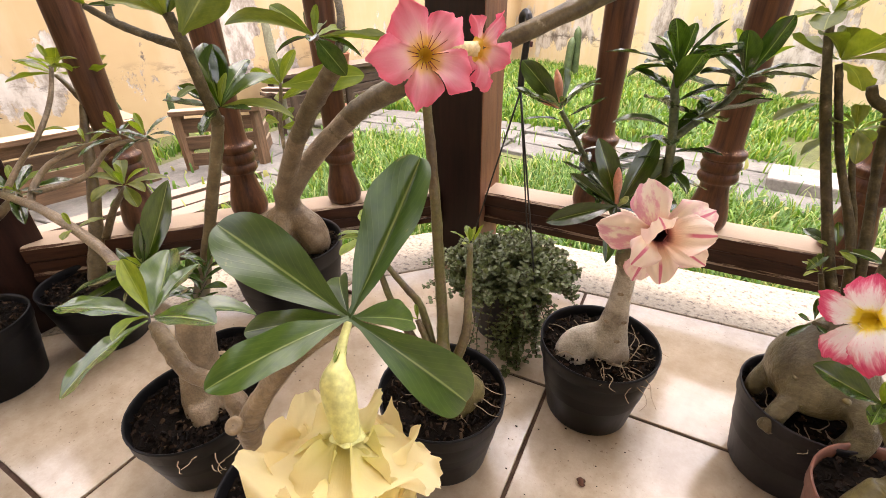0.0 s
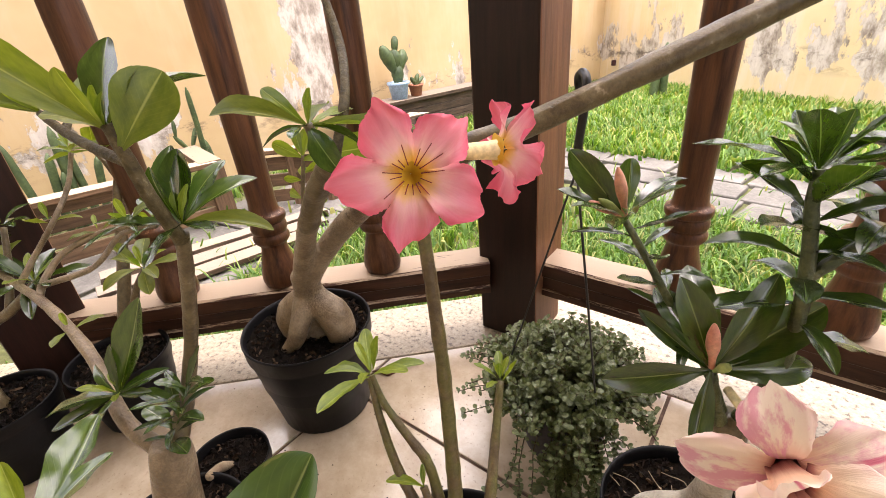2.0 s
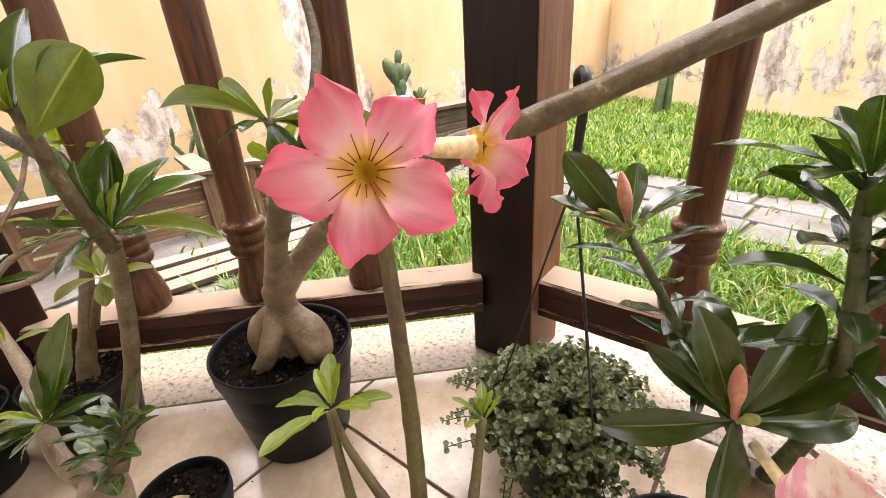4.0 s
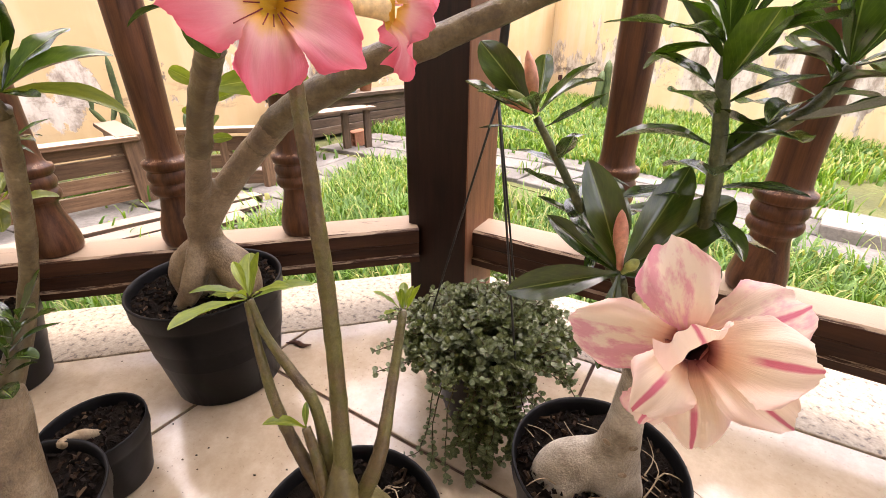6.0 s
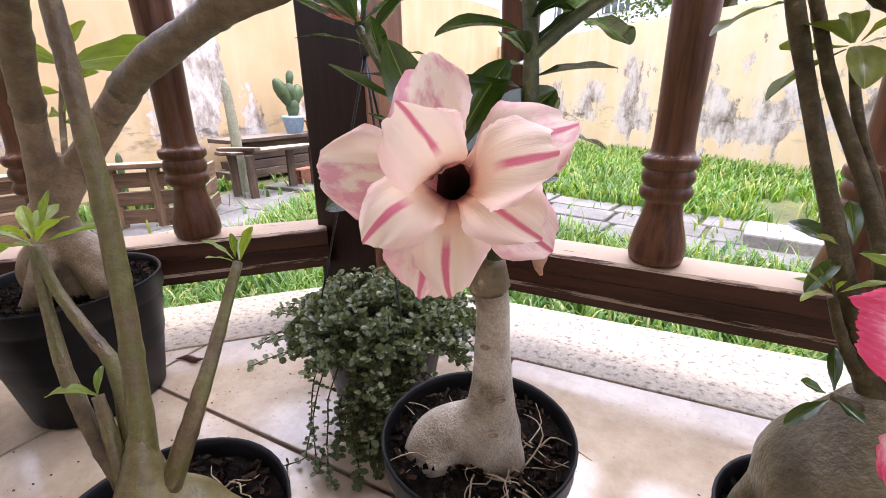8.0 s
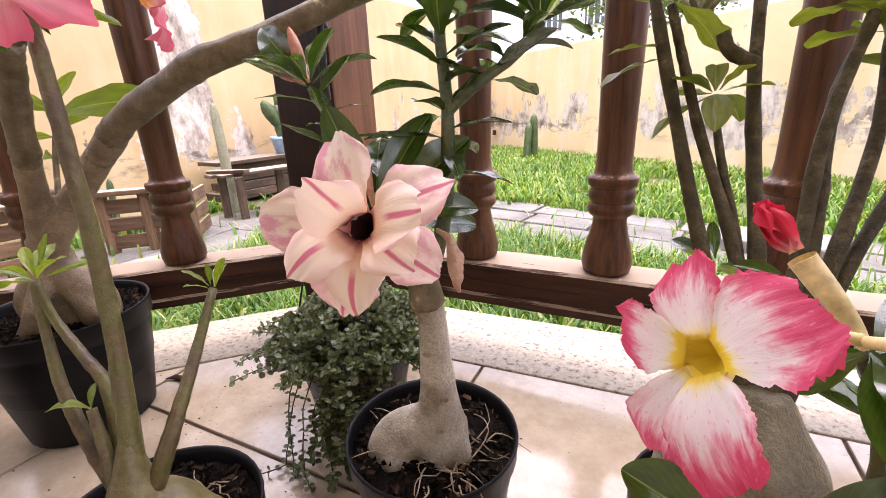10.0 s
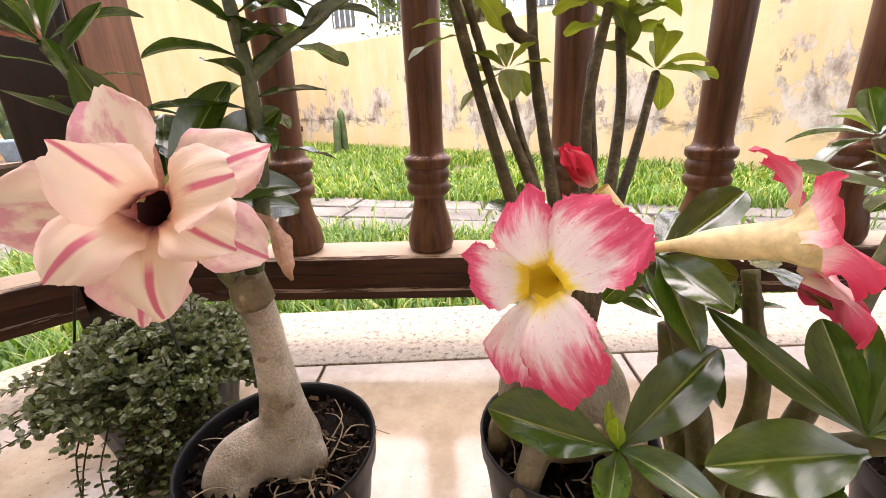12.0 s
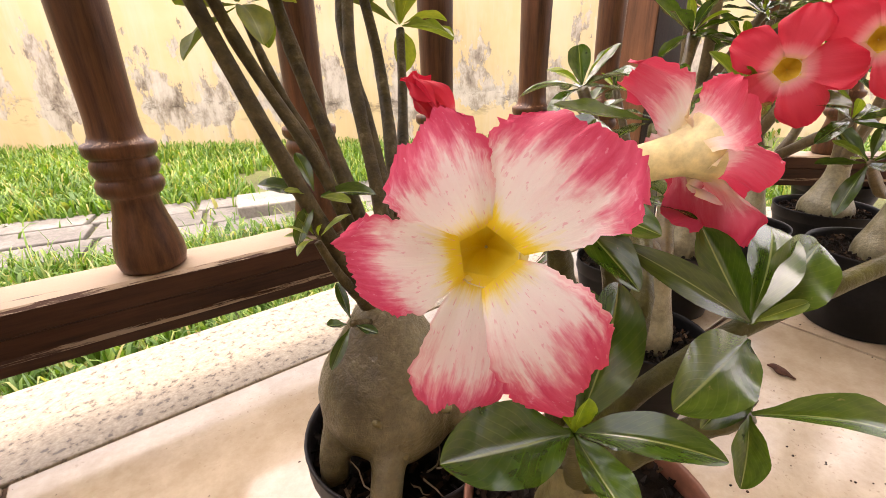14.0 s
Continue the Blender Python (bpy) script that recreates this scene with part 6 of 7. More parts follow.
    flower(p, c2, f2, 0, 0.027, None, [(0.233, 0.500, 0.328, 0.0018), (*b2, 0.0026), (*b2.lerp(c2, 0.3), 0.0050), (*b2.lerp(c2, 0.7), 0.0060), (*b2.lerp(c2, 0.88), 0.0066), (*c2, 0.0082), (*(c2 + f2 * 0.003), 0.0104)], M_RED_THROAT, tips=tips, throat_r=0.0056, mouth=0.0072, label="crimson-edged flower seen along its yellow tube")
    c3 = Vector((0.2225, 0.531, 0.3425))
    f3d = (Vector((0.208, 0.541, 0.360)) - c3).normalized()
    sp = [(a, ln, tl, 0.55, PET_CRIMSON[k % 5], 0.0) for k, (a, ln, tl) in enumerate(((20, 0.021, 82), (100, 0.018, 88), (170, 0.022, 84), (240, 0.019, 90), (310, 0.021, 86)))]
    flower(p, c3, f3d, 0, 0.018, None, [(0.234, 0.503, 0.325, 0.0014), (0.241, 0.520, 0.318, 0.0018), (0.239, 0.527, 0.322, 0.0030), (0.231, 0.529, 0.332, 0.0042), (*c3, 0.0046)], M_RED_THROAT, spec=sp, throat_r=0.0040, label="half-closed crimson flower", name="folded_flower")
    return p


crimson_rose()


# the plant right in front: large leaves and a hanging yellow flower
def yellow_rose():
    c0 = (-0.205, 0.290, 0.0)
    p = thing("desert_rose", c0, "desert rose with broad leaves and a drooping yellow flower", "potted plant", GROUP)
    zs = pot_into(p, c0, 0.075, 0.115, seed=16)
    swollen(p, [[(-0.204, 0.288, 0.09, 0.020), (-0.202, 0.284, 0.12, 0.018), (-0.192, 0.268, 0.18, 0.0105), (-0.184, 0.258, 0.23, 0.0092), (-0.178, 0.255, 0.262, 0.0100)]], M_TRUNK_TAN, "tan stem base")
    limb(p, [(-0.178, 0.255, 0.264, 0.0088), (-0.199, 0.258, 0.283, 0.0066), (-0.232, 0.254, 0.288, 0.0060), (-0.256, 0.258, 0.303, 0.0058), (-0.270, 0.262, 0.312, 0.0050)], M_TRUNK_TAN, rings=0.14)
    limb(p, [(-0.177, 0.254, 0.264, 0.0085), (-0.163, 0.262, 0.290, 0.0068), (-0.144, 0.275, 0.318, 0.0060), (-0.115, 0.280, 0.347, 0.0055), (-0.086, 0.274, 0.374, 0.0042)], M_TRUNK_TAN, rings=0.14)
    limb(p, [(-0.152, 0.270, 0.306, 0.0030), (-0.166, 0.300, 0.312, 0.0024), (-0.172, 0.320, 0.318, 0.0018)], M_TRUNK_TAN)
    bm = lathe_into(bmesh.new(), [(0.0058, 0), (0.0062, 0.003), (0.0044, 0.0044), (0.0028, 0.0032), (0.0005, 0.0036)], (0, 0, 0), 14)
    bm.transform(look((-0.172, 0.243, 0.275), (-0.15, 0.18, 0.38)) @ pose(0, 0, 0, 180))
    part("cut_scar", bm, M_ROOT, p, "round cut scar")
    w = Vector((-0.085, 0.273, 0.376))
    for tip, wd, k in (((-0.166, 0.263, 0.424), 1.0, 0), ((-0.083, 0.351, 0.433), 0.80, 2), ((-0.105, 0.205, 0.389), 0.85, 3), ((-0.005, 0.300, 0.310), 0.92, 1), ((-0.070, 0.324, 0.348), 0.9, 0), ((-0.133, 0.238, 0.379), 0.75, 3), ((-0.120, 0.300, 0.390), 0.8, 1)):
        piece("leaf", LEAF_BROAD[k], aim(w, Vector(tip) - w, (0.25, -0.55, 0.8), (Vector(tip) - w).length, wd), p)
    whorl(p, (-0.271, 0.262, 0.316), (-0.1, -0.1, 1), 8, 0.072, LEAF_MID, LEAF_YOUNG, 72, 30, 100)
    face = Vector((0.04, -0.22, -0.97)).normalized()
    c = Vector((-0.070, 0.243, 0.326))
    sp = [(20, 0.047, 16, 1.1, PET_YELLOW[0], 0.0), (95, 0.047, 14, 1.15, PET_YELLOW[1], 0.0), (165, 0.044, 22, 1.1, PET_YELLOW[2], 0.0), (228, 0.047, 6, 1.15, PET_YELLOW[3], 0.0), (298, 0.048, 10, 1.1, PET_YELLOW[4], 0.0),
          (55, 0.048, 32, 1.1, PET_YELLOW[3], 0.003), (130, 0.046, 30, 1.1, PET_YELLOW[4], 0.003), (200, 0.046, 20, 1.1, PET_YELLOW[0], 0.003), (262, 0.048, 26, 1.1, PET_YELLOW[1], 0.003), (340, 0.047, 30, 1.1, PET_YELLOW[2], 0.003),
          (10, 0.042, 50, 1.0, PET_YELLOW[2], 0.006), (130, 0.042, 52, 1.0, PET_YELLOW[0], 0.006), (250, 0.042, 48, 1.0, PET_YELLOW[4], 0.006)]
    flower(p, c, face, 0, 0.046, None, [(-0.085, 0.272, 0.374, 0.0022), (-0.084, 0.266, 0.369, 0.0024), (-0.081, 0.257, 0.362, 0.0036), (-0.079, 0.252, 0.3575, 0.0072), (-0.077, 0.249, 0.350, 0.0088), (*c, 0.0068)], M_YTUBE, tube_mat=M_YTUBE, spec=sp, throat_r=0.0070, label="drooping pale yellow double flower")
    for k in range(5):
        a = 1.257 * k
        out = Vector((math.cos(a), math.sin(a), 0))
        leaf_at(p, LEAF_YOUNG, Vector((-0.0835, 0.264, 0.368)) + out * 0.002, Vector((-0.0815, 0.258, 0.3630)) + out * 0.005, out, 0.7)
    return p


yellow_rose()


# leafy plants on the other side
def leafy_rose():
    c0 = (-0.405, 0.321, 0.0)
    p = thing("desert_rose", c0, "leafy desert rose with a tan trunk in a black pot", "potted plant", GROUP)
    zs = pot_into(p, c0, 0.077, 0.100, seed=17)
    swollen(p, [[(-0.401, 0.329, 0.075, 0.026), (-0.401, 0.333, 0.105, 0.026), (-0.404, 0.342, 0.148, 0.022), (-0.407, 0.352, 0.191, 0.021), (-0.408, 0.357, 0.212, 0.017)],
                [(-0.389, 0.319, 0.100, 0.016), (-0.377, 0.311, 0.080, 0.014)]], M_TRUNK_TAN, "stout tan trunk")
    limb(p, [(-0.409, 0.362, 0.201, 0.010), (-0.414, 0.395, 0.260, 0.0070), (-0.400, 0.412, 0.324, 0.0062), (-0.367, 0.418, 0.399, 0.0058), (-0.357, 0.419, 0.425, 0.0056)], M_STEM)
    limb(p, [(-0.358, 0.418, 0.418, 0.0060), (-0.353, 0.408, 0.455, 0.0052), (-0.354, 0.403, 0.490, 0.0050), (-0.362, 0.402, 0.514, 0.0045)], M_STEM_DARK)
    limb(p, [(-0.354, 0.403, 0.488, 0.0044), (-0.385, 0.396, 0.496, 0.0038), (-0.425, 0.390, 0.508, 0.0035), (-0.457, 0.387, 0.521, 0.0030)], M_STEM_DARK)
    limb(p, [(-0.425, 0.390, 0.508, 0.0030), (-0.450, 0.402, 0.516, 0.0028), (-0.462, 0.411, 0.529, 0.0026)], M_STEM_DARK)
    # the high rosette: few large leaves, some lit through
    w = (-0.362, 0.400, 0.512)
    for tip, k, up, wd in (((-0.378, 0.345, 0.574), LEAF_OLIVE, (0.5, -0.5, 0.6), 0.8), ((-0.343, 0.378, 0.549), LEAF_OLIVE, (0.6, -0.7, 0.1), 1.0), ((-0.379, 0.420, 0.575), LEAF_DARK, (0.5, -0.8, 0.1), 1.5), ((-0.410, 0.400, 0.565), LEAF_YOUNG, (0.5, -0.8, 0.2), 1.3), ((-0.356, 0.465, 0.565), LEAF_MID, (0.1, -0.5, 0.8), 0.6),
                           ((-0.395, 0.372, 0.535), LEAF_OLIVE, (0.3, -0.4, 0.8), 0.7), ((-0.345, 0.432, 0.545), LEAF_OLIVE, (0.3, -0.6, 0.7), 0.8), ((-0.366, 0.406, 0.540), LEAF_YOUNG, (0.4, -0.8, 0.3), 1.0), ((-0.352, 0.396, 0.536), LEAF_YOUNG, (0.4, -0.8, 0.3), 0.8)):
        leaf_at(p, k, w, tip, up, wd)
    leaf_at(p, LEAF_OLIVE, (-0.352, 0.401, 0.498), (-0.328, 0.433, 0.546), (0.6, -0.7, -0.2), 1.75)
    # a second high rosette
    w = (-0.456, 0.387, 0.522)
    for tip, k in (((-0.466, 0.355, 0.558), LEAF_OLIVE), ((-0.445, 0.357, 0.530), LEAF_OLIVE), ((-0.481, 0.382, 0.557), LEAF_OLIVE), ((-0.430, 0.396, 0.524), LEAF_SLIM), ((-0.500, 0.398, 0.540), LEAF_YOUNG), ((-0.455, 0.372, 0.548), LEAF_YOUNG)):
        leaf_at(p, k, w, tip, (0.4, -0.6, 0.6), 0.9)
    whorl(p, (-0.462, 0.411, 0.530), (0.2, 0, 1), 5, 0.036, LEAF_OLIVE, LEAF_YOUNG, 80, 30, 95)
    leaf_at(p, LEAF_YOUNG, (-0.354, 0.408, 0.455), (-0.385, 0.392, 0.448), (0, -0.6, 0.7), 1.2)
    # the rosette at the fork: shiny leaves spread flat
    w = (-0.352, 0.421, 0.434)
    for tip, k, up, wd in (((-0.374, 0.425, 0.500), LEAF_DARK, (0.6, -0.8, 0.1), 1.35), ((-0.372, 0.447, 0.484), LEAF_DARK, (0.5, -0.8, 0.3), 1.4), ((-0.353, 0.461, 0.484), LEAF_MID, (0.3, -0.8, 0.4), 0.9), ((-0.330, 0.474, 0.475), LEAF_MID, (0.2, -0.8, 0.5), 0.75), ((-0.300, 0.468, 0.440), LEAF_OLIVE, (0, -0.5, 0.9), 0.7), ((-0.321, 0.431, 0.428), LEAF_DARK, (0, -0.2, 1), 1.0),
                           ((-0.358, 0.404, 0.480), LEAF_MID, (0.5, -0.8, 0.3), 0.9), ((-0.330, 0.376, 0.432), LEAF_DARK, (0, -0.2, 1), 0.9), ((-0.372, 0.378, 0.440), LEAF_DARK, (0, -0.2, 1), 0.9), ((-0.392, 0.410, 0.448), LEAF_MID, (0, -0.3, 1), 0.9), ((-0.345, 0.425, 0.466), LEAF_YOUNG, (0.3, -0.8, 0.4), 0.9), ((-0.358, 0.418, 0.462), LEAF_YOUNG, (0.3, -0.8, 0.4), 0.9), ((-0.388, 0.452, 0.470), LEAF_YOUNG, (0.5, -0.8, 0.3), 1.2)):
        leaf_at(p, k, w, tip, up, wd)
    # low rosettes of slim grey-green leaves
    w = (-0.450, 0.343, 0.262)
    for tip, up in (((-0.527, 0.287, 0.260), (0, 0, 1)), ((-0.494, 0.293, 0.226), (0, -0.3, 1)), ((-0.469, 0.307, 0.234), (0, -0.4, 0.9)), ((-0.483, 0.332, 0.292), (0, -0.6, 0.8)), ((-0.450, 0.362, 0.315), (0.3, -0.8, 0.3)), ((-0.430, 0.398, 0.356), (0.5, -0.8, 0.1)), ((-0.416, 0.376, 0.292), (0, -0.7, 0.7)), ((-0.417, 0.365, 0.262), (0, -0.4, 0.9)), ((-0.468, 0.359, 0.292), (0, -0.6, 0.8)), ((-0.495, 0.351, 0.251), (0, 0, 1)), ((-0.438, 0.316, 0.251), (0, -0.3, 1))):
        leaf_at(p, LEAF_SLIM, w, tip, up, 1.15)
    whorl(p, (-0.447, 0.345, 0.266), (0.0, -0.2, 1), 5, 0.032, LEAF_YOUNG, LEAF_YOUNG, 85, 10, 50)
    rl = random.Random(84)
    for i in range(22):
        f = i / 21
        b = Vector((-0.408, 0.359, 0.209)).lerp(Vector((-0.397, 0.387, 0.265)), f)
        a = i * 2.4
        d = Vector((math.cos(a), math.sin(a), 0.45 + 0.7 * f)).normalized()
        leaf_at(p, LEAF_MID if i % 4 == 0 else LEAF_SLIM, b, b + d * rl.uniform(0.028, 0.048), (0, 0, 1), 1.2)
    # the long side limb, forking into thin crooked grey twigs
    limb(p, [(-0.411, 0.354, 0.191, 0.010), (-0.459, 0.339, 0.221, 0.0078), (-0.546, 0.348, 0.265, 0.0064), (-0.642, 0.344, 0.297, 0.0056), (-0.712, 0.334, 0.310, 0.0048), (-0.765, 0.326, 0.319, 0.004)], M_TRUNK_TAN)
    limb(p, [(-0.667, 0.341, 0.302, 0.0048), (-0.682, 0.359, 0.320, 0.0042), (-0.680, 0.386, 0.342, 0.0040), (-0.657, 0.424, 0.358, 0.0038), (-0.622, 0.451, 0.366, 0.0032)], M_TRUNK_TAN)
    limb(p, [(-0.675, 0.353, 0.313, 0.0042), (-0.643, 0.401, 0.324, 0.0036), (-0.630, 0.440, 0.356, 0.0034), (-0.598, 0.472, 0.362, 0.003)], M_TRUNK_TAN)
    limb(p, [(-0.712, 0.334, 0.310, 0.0040), (-0.711, 0.366, 0.345, 0.0034), (-0.685, 0.388, 0.378, 0.0032), (-0.702, 0.423, 0.414, 0.003), (-0.710, 0.444, 0.453, 0.0026)], M_TRUNK_TAN)
    for k, (at, n, ln) in enumerate((((-0.622, 0.451, 0.368), 8, 0.050), ((-0.598, 0.472, 0.365), 7, 0.050), ((-0.710, 0.444, 0.455), 6, 0.040), ((-0.764, 0.326, 0.321), 8, 0.055), ((-0.685, 0.388, 0.381), 3, 0.035), ((-0.656, 0.424, 0.360), 4, 0.035), ((-0.589, 0.346, 0.281), 3, 0.030))):
        whorl(p, at, (0.1, -0.1, 1), n, ln, LEAF_SLIM if k < 2 else LEAF_OLIVE, LEAF_YOUNG, 86 + k, 25, 95)
    roots_into(p, (-0.35, 0.30, zs), 0.08, 10, 9)
    return p


leafy_rose()


def cut_stub():
    c0 = (-0.466, 0.409, 0.0)
    p = thing("potted_cutting", c0, "small black pot with a pale cut stump", "potted plant", "small pots")
    pot_into(p, c0, 0.051, 0.083, seed=18)
    limb(p, [(-0.474, 0.414, 0.058, 0.0062), (-0.462, 0.398, 0.084, 0.0060), (-0.448, 0.380, 0.098, 0.0056)], M_ROOT, "stump", "pale cut stump")


cut_stub()


def slender_rose(c0, seed, stems, tips, label, r=0.075, h=0.12, leaf=LEAF_DARK, ln=0.06):
    p = thing("desert_rose", c0, label, "potted plant", GROUP)
    pot_into(p, c0, r, h, seed=seed)
    for s in stems:
        limb(p, s, M_STEM)
    for k, (at, ax, n, l2) in enumerate(tips):
        whorl(p, at, ax, n, l2, leaf, LEAF_YOUNG, seed * 10 + k, 22, 92)
    return p


slender_rose((-0.781, 0.397, 0.0), 19,
             [[(-0.776, 0.403, 0.085, 0.020), (-0.776, 0.411, 0.130, 0.0135), (-0.770, 0.433, 0.200, 0.0105), (-0.782, 0.465, 0.285, 0.008), (-0.796, 0.487, 0.350, 0.0065), (-0.802, 0.505, 0.395, 0.005)],
              [(-0.802, 0.503, 0.390, 0.0042), (-0.825, 0.501, 0.415, 0.0036), (-0.842, 0.498, 0.430, 0.003)],
              [(-0.802, 0.503, 0.390, 0.0042), (-0.798, 0.517, 0.425, 0.003)],
              [(-0.752, 0.435, 0.19, 0.0065), (-0.710, 0.445, 0.245, 0.005), (-0.670, 0.455, 0.285, 0.004)]],
             [((-0.842, 0.498, 0.432), (-0.3, 0, 1), 7, 0.06), ((-0.798, 0.517, 0.428), (0.2, 0, 1), 6, 0.055), ((-0.670, 0.455, 0.288), (0.3, 0, 1), 10, 0.055)],
             "slender desert rose with a forked grey stem in a black pot", leaf=LEAF_OLIVE)
slender_rose((-0.819, 0.248, 0.0), 20,
             [[(-0.822, 0.248, 0.10, 0.014), (-0.835, 0.254, 0.150, 0.0105), (-0.829, 0.269, 0.200, 0.0088), (-0.797, 0.284, 0.240, 0.0075), (-0.752, 0.314, 0.268, 0.0065), (-0.717, 0.349, 0.305, 0.005)],
              [(-0.807, 0.279, 0.232, 0.006), (-0.842, 0.294, 0.275, 0.005), (-0.857, 0.309, 0.335, 0.004)],
              [(-0.752, 0.314, 0.268, 0.005), (-0.757, 0.336, 0.32, 0.004), (-0.777, 0.354, 0.37, 0.0035)],
              [(-0.797, 0.282, 0.238, 0.005), (-0.772, 0.254, 0.27, 0.0045), (-0.762, 0.224, 0.31, 0.004)]],
             [((-0.717, 0.349, 0.307), (0.2, 0, 1), 10, 0.062), ((-0.857, 0.309, 0.337), (-0.1, 0, 1), 8, 0.06), ((-0.777, 0.354, 0.372), (0, 0, 1), 7, 0.05), ((-0.762, 0.224, 0.312), (0, 0, 1), 9, 0.06)],
             "bushy desert rose with thin forking stems in a black pot")
slender_rose((-0.652, 0.123, 0.0), 23, [[(-0.652, 0.123, 0.09, 0.012), (-0.672, 0.120, 0.15, 0.008), (-0.710, 0.112, 0.20, 0.006)]], [((-0.710, 0.112, 0.202), (0, 0, 1), 7, 0.050)], "small desert rose in a black pot near the post", r=0.065, h=0.10)


# ---- hanging pot of thyme-like herb, set down on the tiles ----
def herb():
    c0 = Vector((-0.155, 0.740, 0.0))
    p = thing("hanging_herb_pot", c0, "grey-green creeping herb spilling over a hanging pot set on the tiles", "potted plant")
    r, h = 0.078, 0.125
    prof = [(0.001, 0.0), (0.05, 0.0), (0.053, 0.004), (0.074, h - 0.016), (0.080, h - 0.014), (0.081, h), (0.078, h), (0.072, h - 0.012), (0.06, 0.03), (0.001, 0.028)]
    part("pot", lathe_into(bmesh.new(), prof, c0, 32), M_GREYPOT, p, "dark grey hanging pot")
    soil = lathe_into(bmesh.new(), [(0.001, h - 0.014), (0.074, h - 0.014)], c0, 24)
    part("soil", soil, M_SOIL, p)
    rnd = random.Random(77)
    sv, lv, lf, luv = bmesh.new(), [], [], []

    def leaflet(at, d, size):
        """A small round leaf, cupped along its midrib."""
        d = d.normalized()
        x = d.cross(Vector((0, 0, 1)))
        x = x.normalized() if x.length > 1e-3 else Vector((1, 0, 0))
        z = x.cross(d)
        k = len(lv)
        for a, b, c, u in ((0, 0, 0, (.5, 0)), (-.40, .30, .10, (0, .3)), (.40, .30, .10, (1, .3)), (-.43, .66, .10, (0, .7)), (.43, .66, .10, (1, .7)), (-.20, .95, .02, (.3, 1)), (.20, .95, .02, (.7, 1)), (0, .50, -.05, (.5, .5))):
            lv.append(at + x * a * size + d * b * size + z * c * size)
            luv.append(u)
        lf.extend([(k, k + 7, k + 1), (k, k + 2, k + 7), (k + 1, k + 7, k + 3), (k + 2, k + 4, k + 7), (k + 3, k + 7, k + 5), (k + 4, k + 6, k + 7), (k + 5, k + 7, k + 6)])

    def runner(start, vel, ln, step, pull, wander, small):
        """A creeping stem with leaves in crossed pairs, ending in a tight rosette."""
        pts, pos = [start.copy()], start.copy()
        count = max(3, round(ln / step))
        for k in range(count):
            vel = (vel + Vector((rnd.uniform(-wander, wander), rnd.uniform(-wander, wander), rnd.uniform(-wander, wander) * 0.5 - pull))).normalized()
            pos = pos + vel * step
            if pos.z < 0.007:
                pos.z, vel.z = 0.007, 0.04
            flat = Vector((pos.x - c0.x, pos.y - c0.y, 0))
            keep = 0.058 + 0.026 * min(1, pos.z / h)
            if small < 1 and pos.z < h and flat.length < keep:
                pos += flat.normalized() * (keep - flat.length)
            pts.append(pos.copy())
        tube_into(sv, [(*q, 0.0007) for q in pts], seg=4, per=1)
        for k in range(1, len(pts)):
            d = (pts[k] - pts[k - 1]).normalized()
            s = d.cross(Vector((0, 0, 1)))
            s = s.normalized() if s.length > 1e-3 else Vector((1, 0, 0))
            w = d.cross(s)
            t = k * 1.571 + start.x * 900
            side = s * math.cos(t) + w * math.sin(t)
            size = rnd.uniform(0.0060, 0.0088) * small * (0.85 + 0.3 * k / count)
            for q in (1, -1):
                leaflet(pts[k], side * q + d * 0.35 + Vector((0, 0, 0.22)), size)
        for k in range(4):
            t = k * 1.571 + 0.8
            leaflet(pts[-1], s * math.cos(t) + w * math.sin(t) + d * 1.1, 0.0055 * small)

    for i in range(520):
        a, lean = rnd.uniform(0, 6.283), math.sqrt(rnd.random())
        out = Vector((math.cos(a), math.sin(a), 0))
        lump = 1 + 0.55 * noise.noise(out * lean * 2.6)
        runner(c0 + out * 0.076 * lean + Vector((0, 0, h - 0.012)), out * (0.10 + 0.75 * lean ** 2) + Vector((rnd.uniform(-.2, .2), rnd.uniform(-.2, .2), 1.05 - 0.45 * lean ** 2)), rnd.uniform(0.040, 0.066) * lump * (1 - 0.30 * lean), 0.0062, 0.01 + 0.11 * lean ** 2, 0.18, 1.0)
    for i in range(26):
        a = rnd.uniform(0, 6.283) if i % 2 else -2.9 + rnd.gauss(0, 0.4)
        out = Vector((math.cos(a), math.sin(a), 0))
        runner(c0 + out * 0.074 + Vector((0, 0, h - 0.004)), out + Vector((0, 0, rnd.uniform(0.0, 0.4))), rnd.uniform(0.035, 0.075), 0.0085, 0.07, 0.22, 0.9)
    # the tail that hangs down before the pot, and two loose strands beside it
    for i in range(34):
        a = -1.02 + rnd.gauss(0, 0.17)
        out = Vector((math.cos(a), math.sin(a), 0))
        runner(c0 + out * 0.078 + Vector((0, 0, h - 0.004)), out * 0.8 + Vector((0, 0, rnd.uniform(0.0, 0.4))), 0.050 + 0.135 * rnd.random() ** 2.2, 0.0068, 0.30, 0.34, 1.0)
    for a in (-1.75, -1.62, -1.5, -0.2):
        out = Vector((math.cos(a), math.sin(a), 0))
        runner(c0 + out * 0.080 + Vector((0, 0, h - 0.004)), out * 0.7 + Vector((0, 0, 0.1)), rnd.uniform(0.13, 0.18), 0.011, 0.30, 0.22, 0.85)
    part("runner", sv, M_STEM_DARK, p, "thin brownish runners")
    f = part("foliage", raw_mesh("foliage", lv, lf, M_THYME, luv), M_THYME, p, "dense tiny grey-green leaves")
    f["kind"] = "stuff"
    # hanger: hook over the limb, three wires to the rim
    hk = Vector((-0.158, 0.748, 0.496))
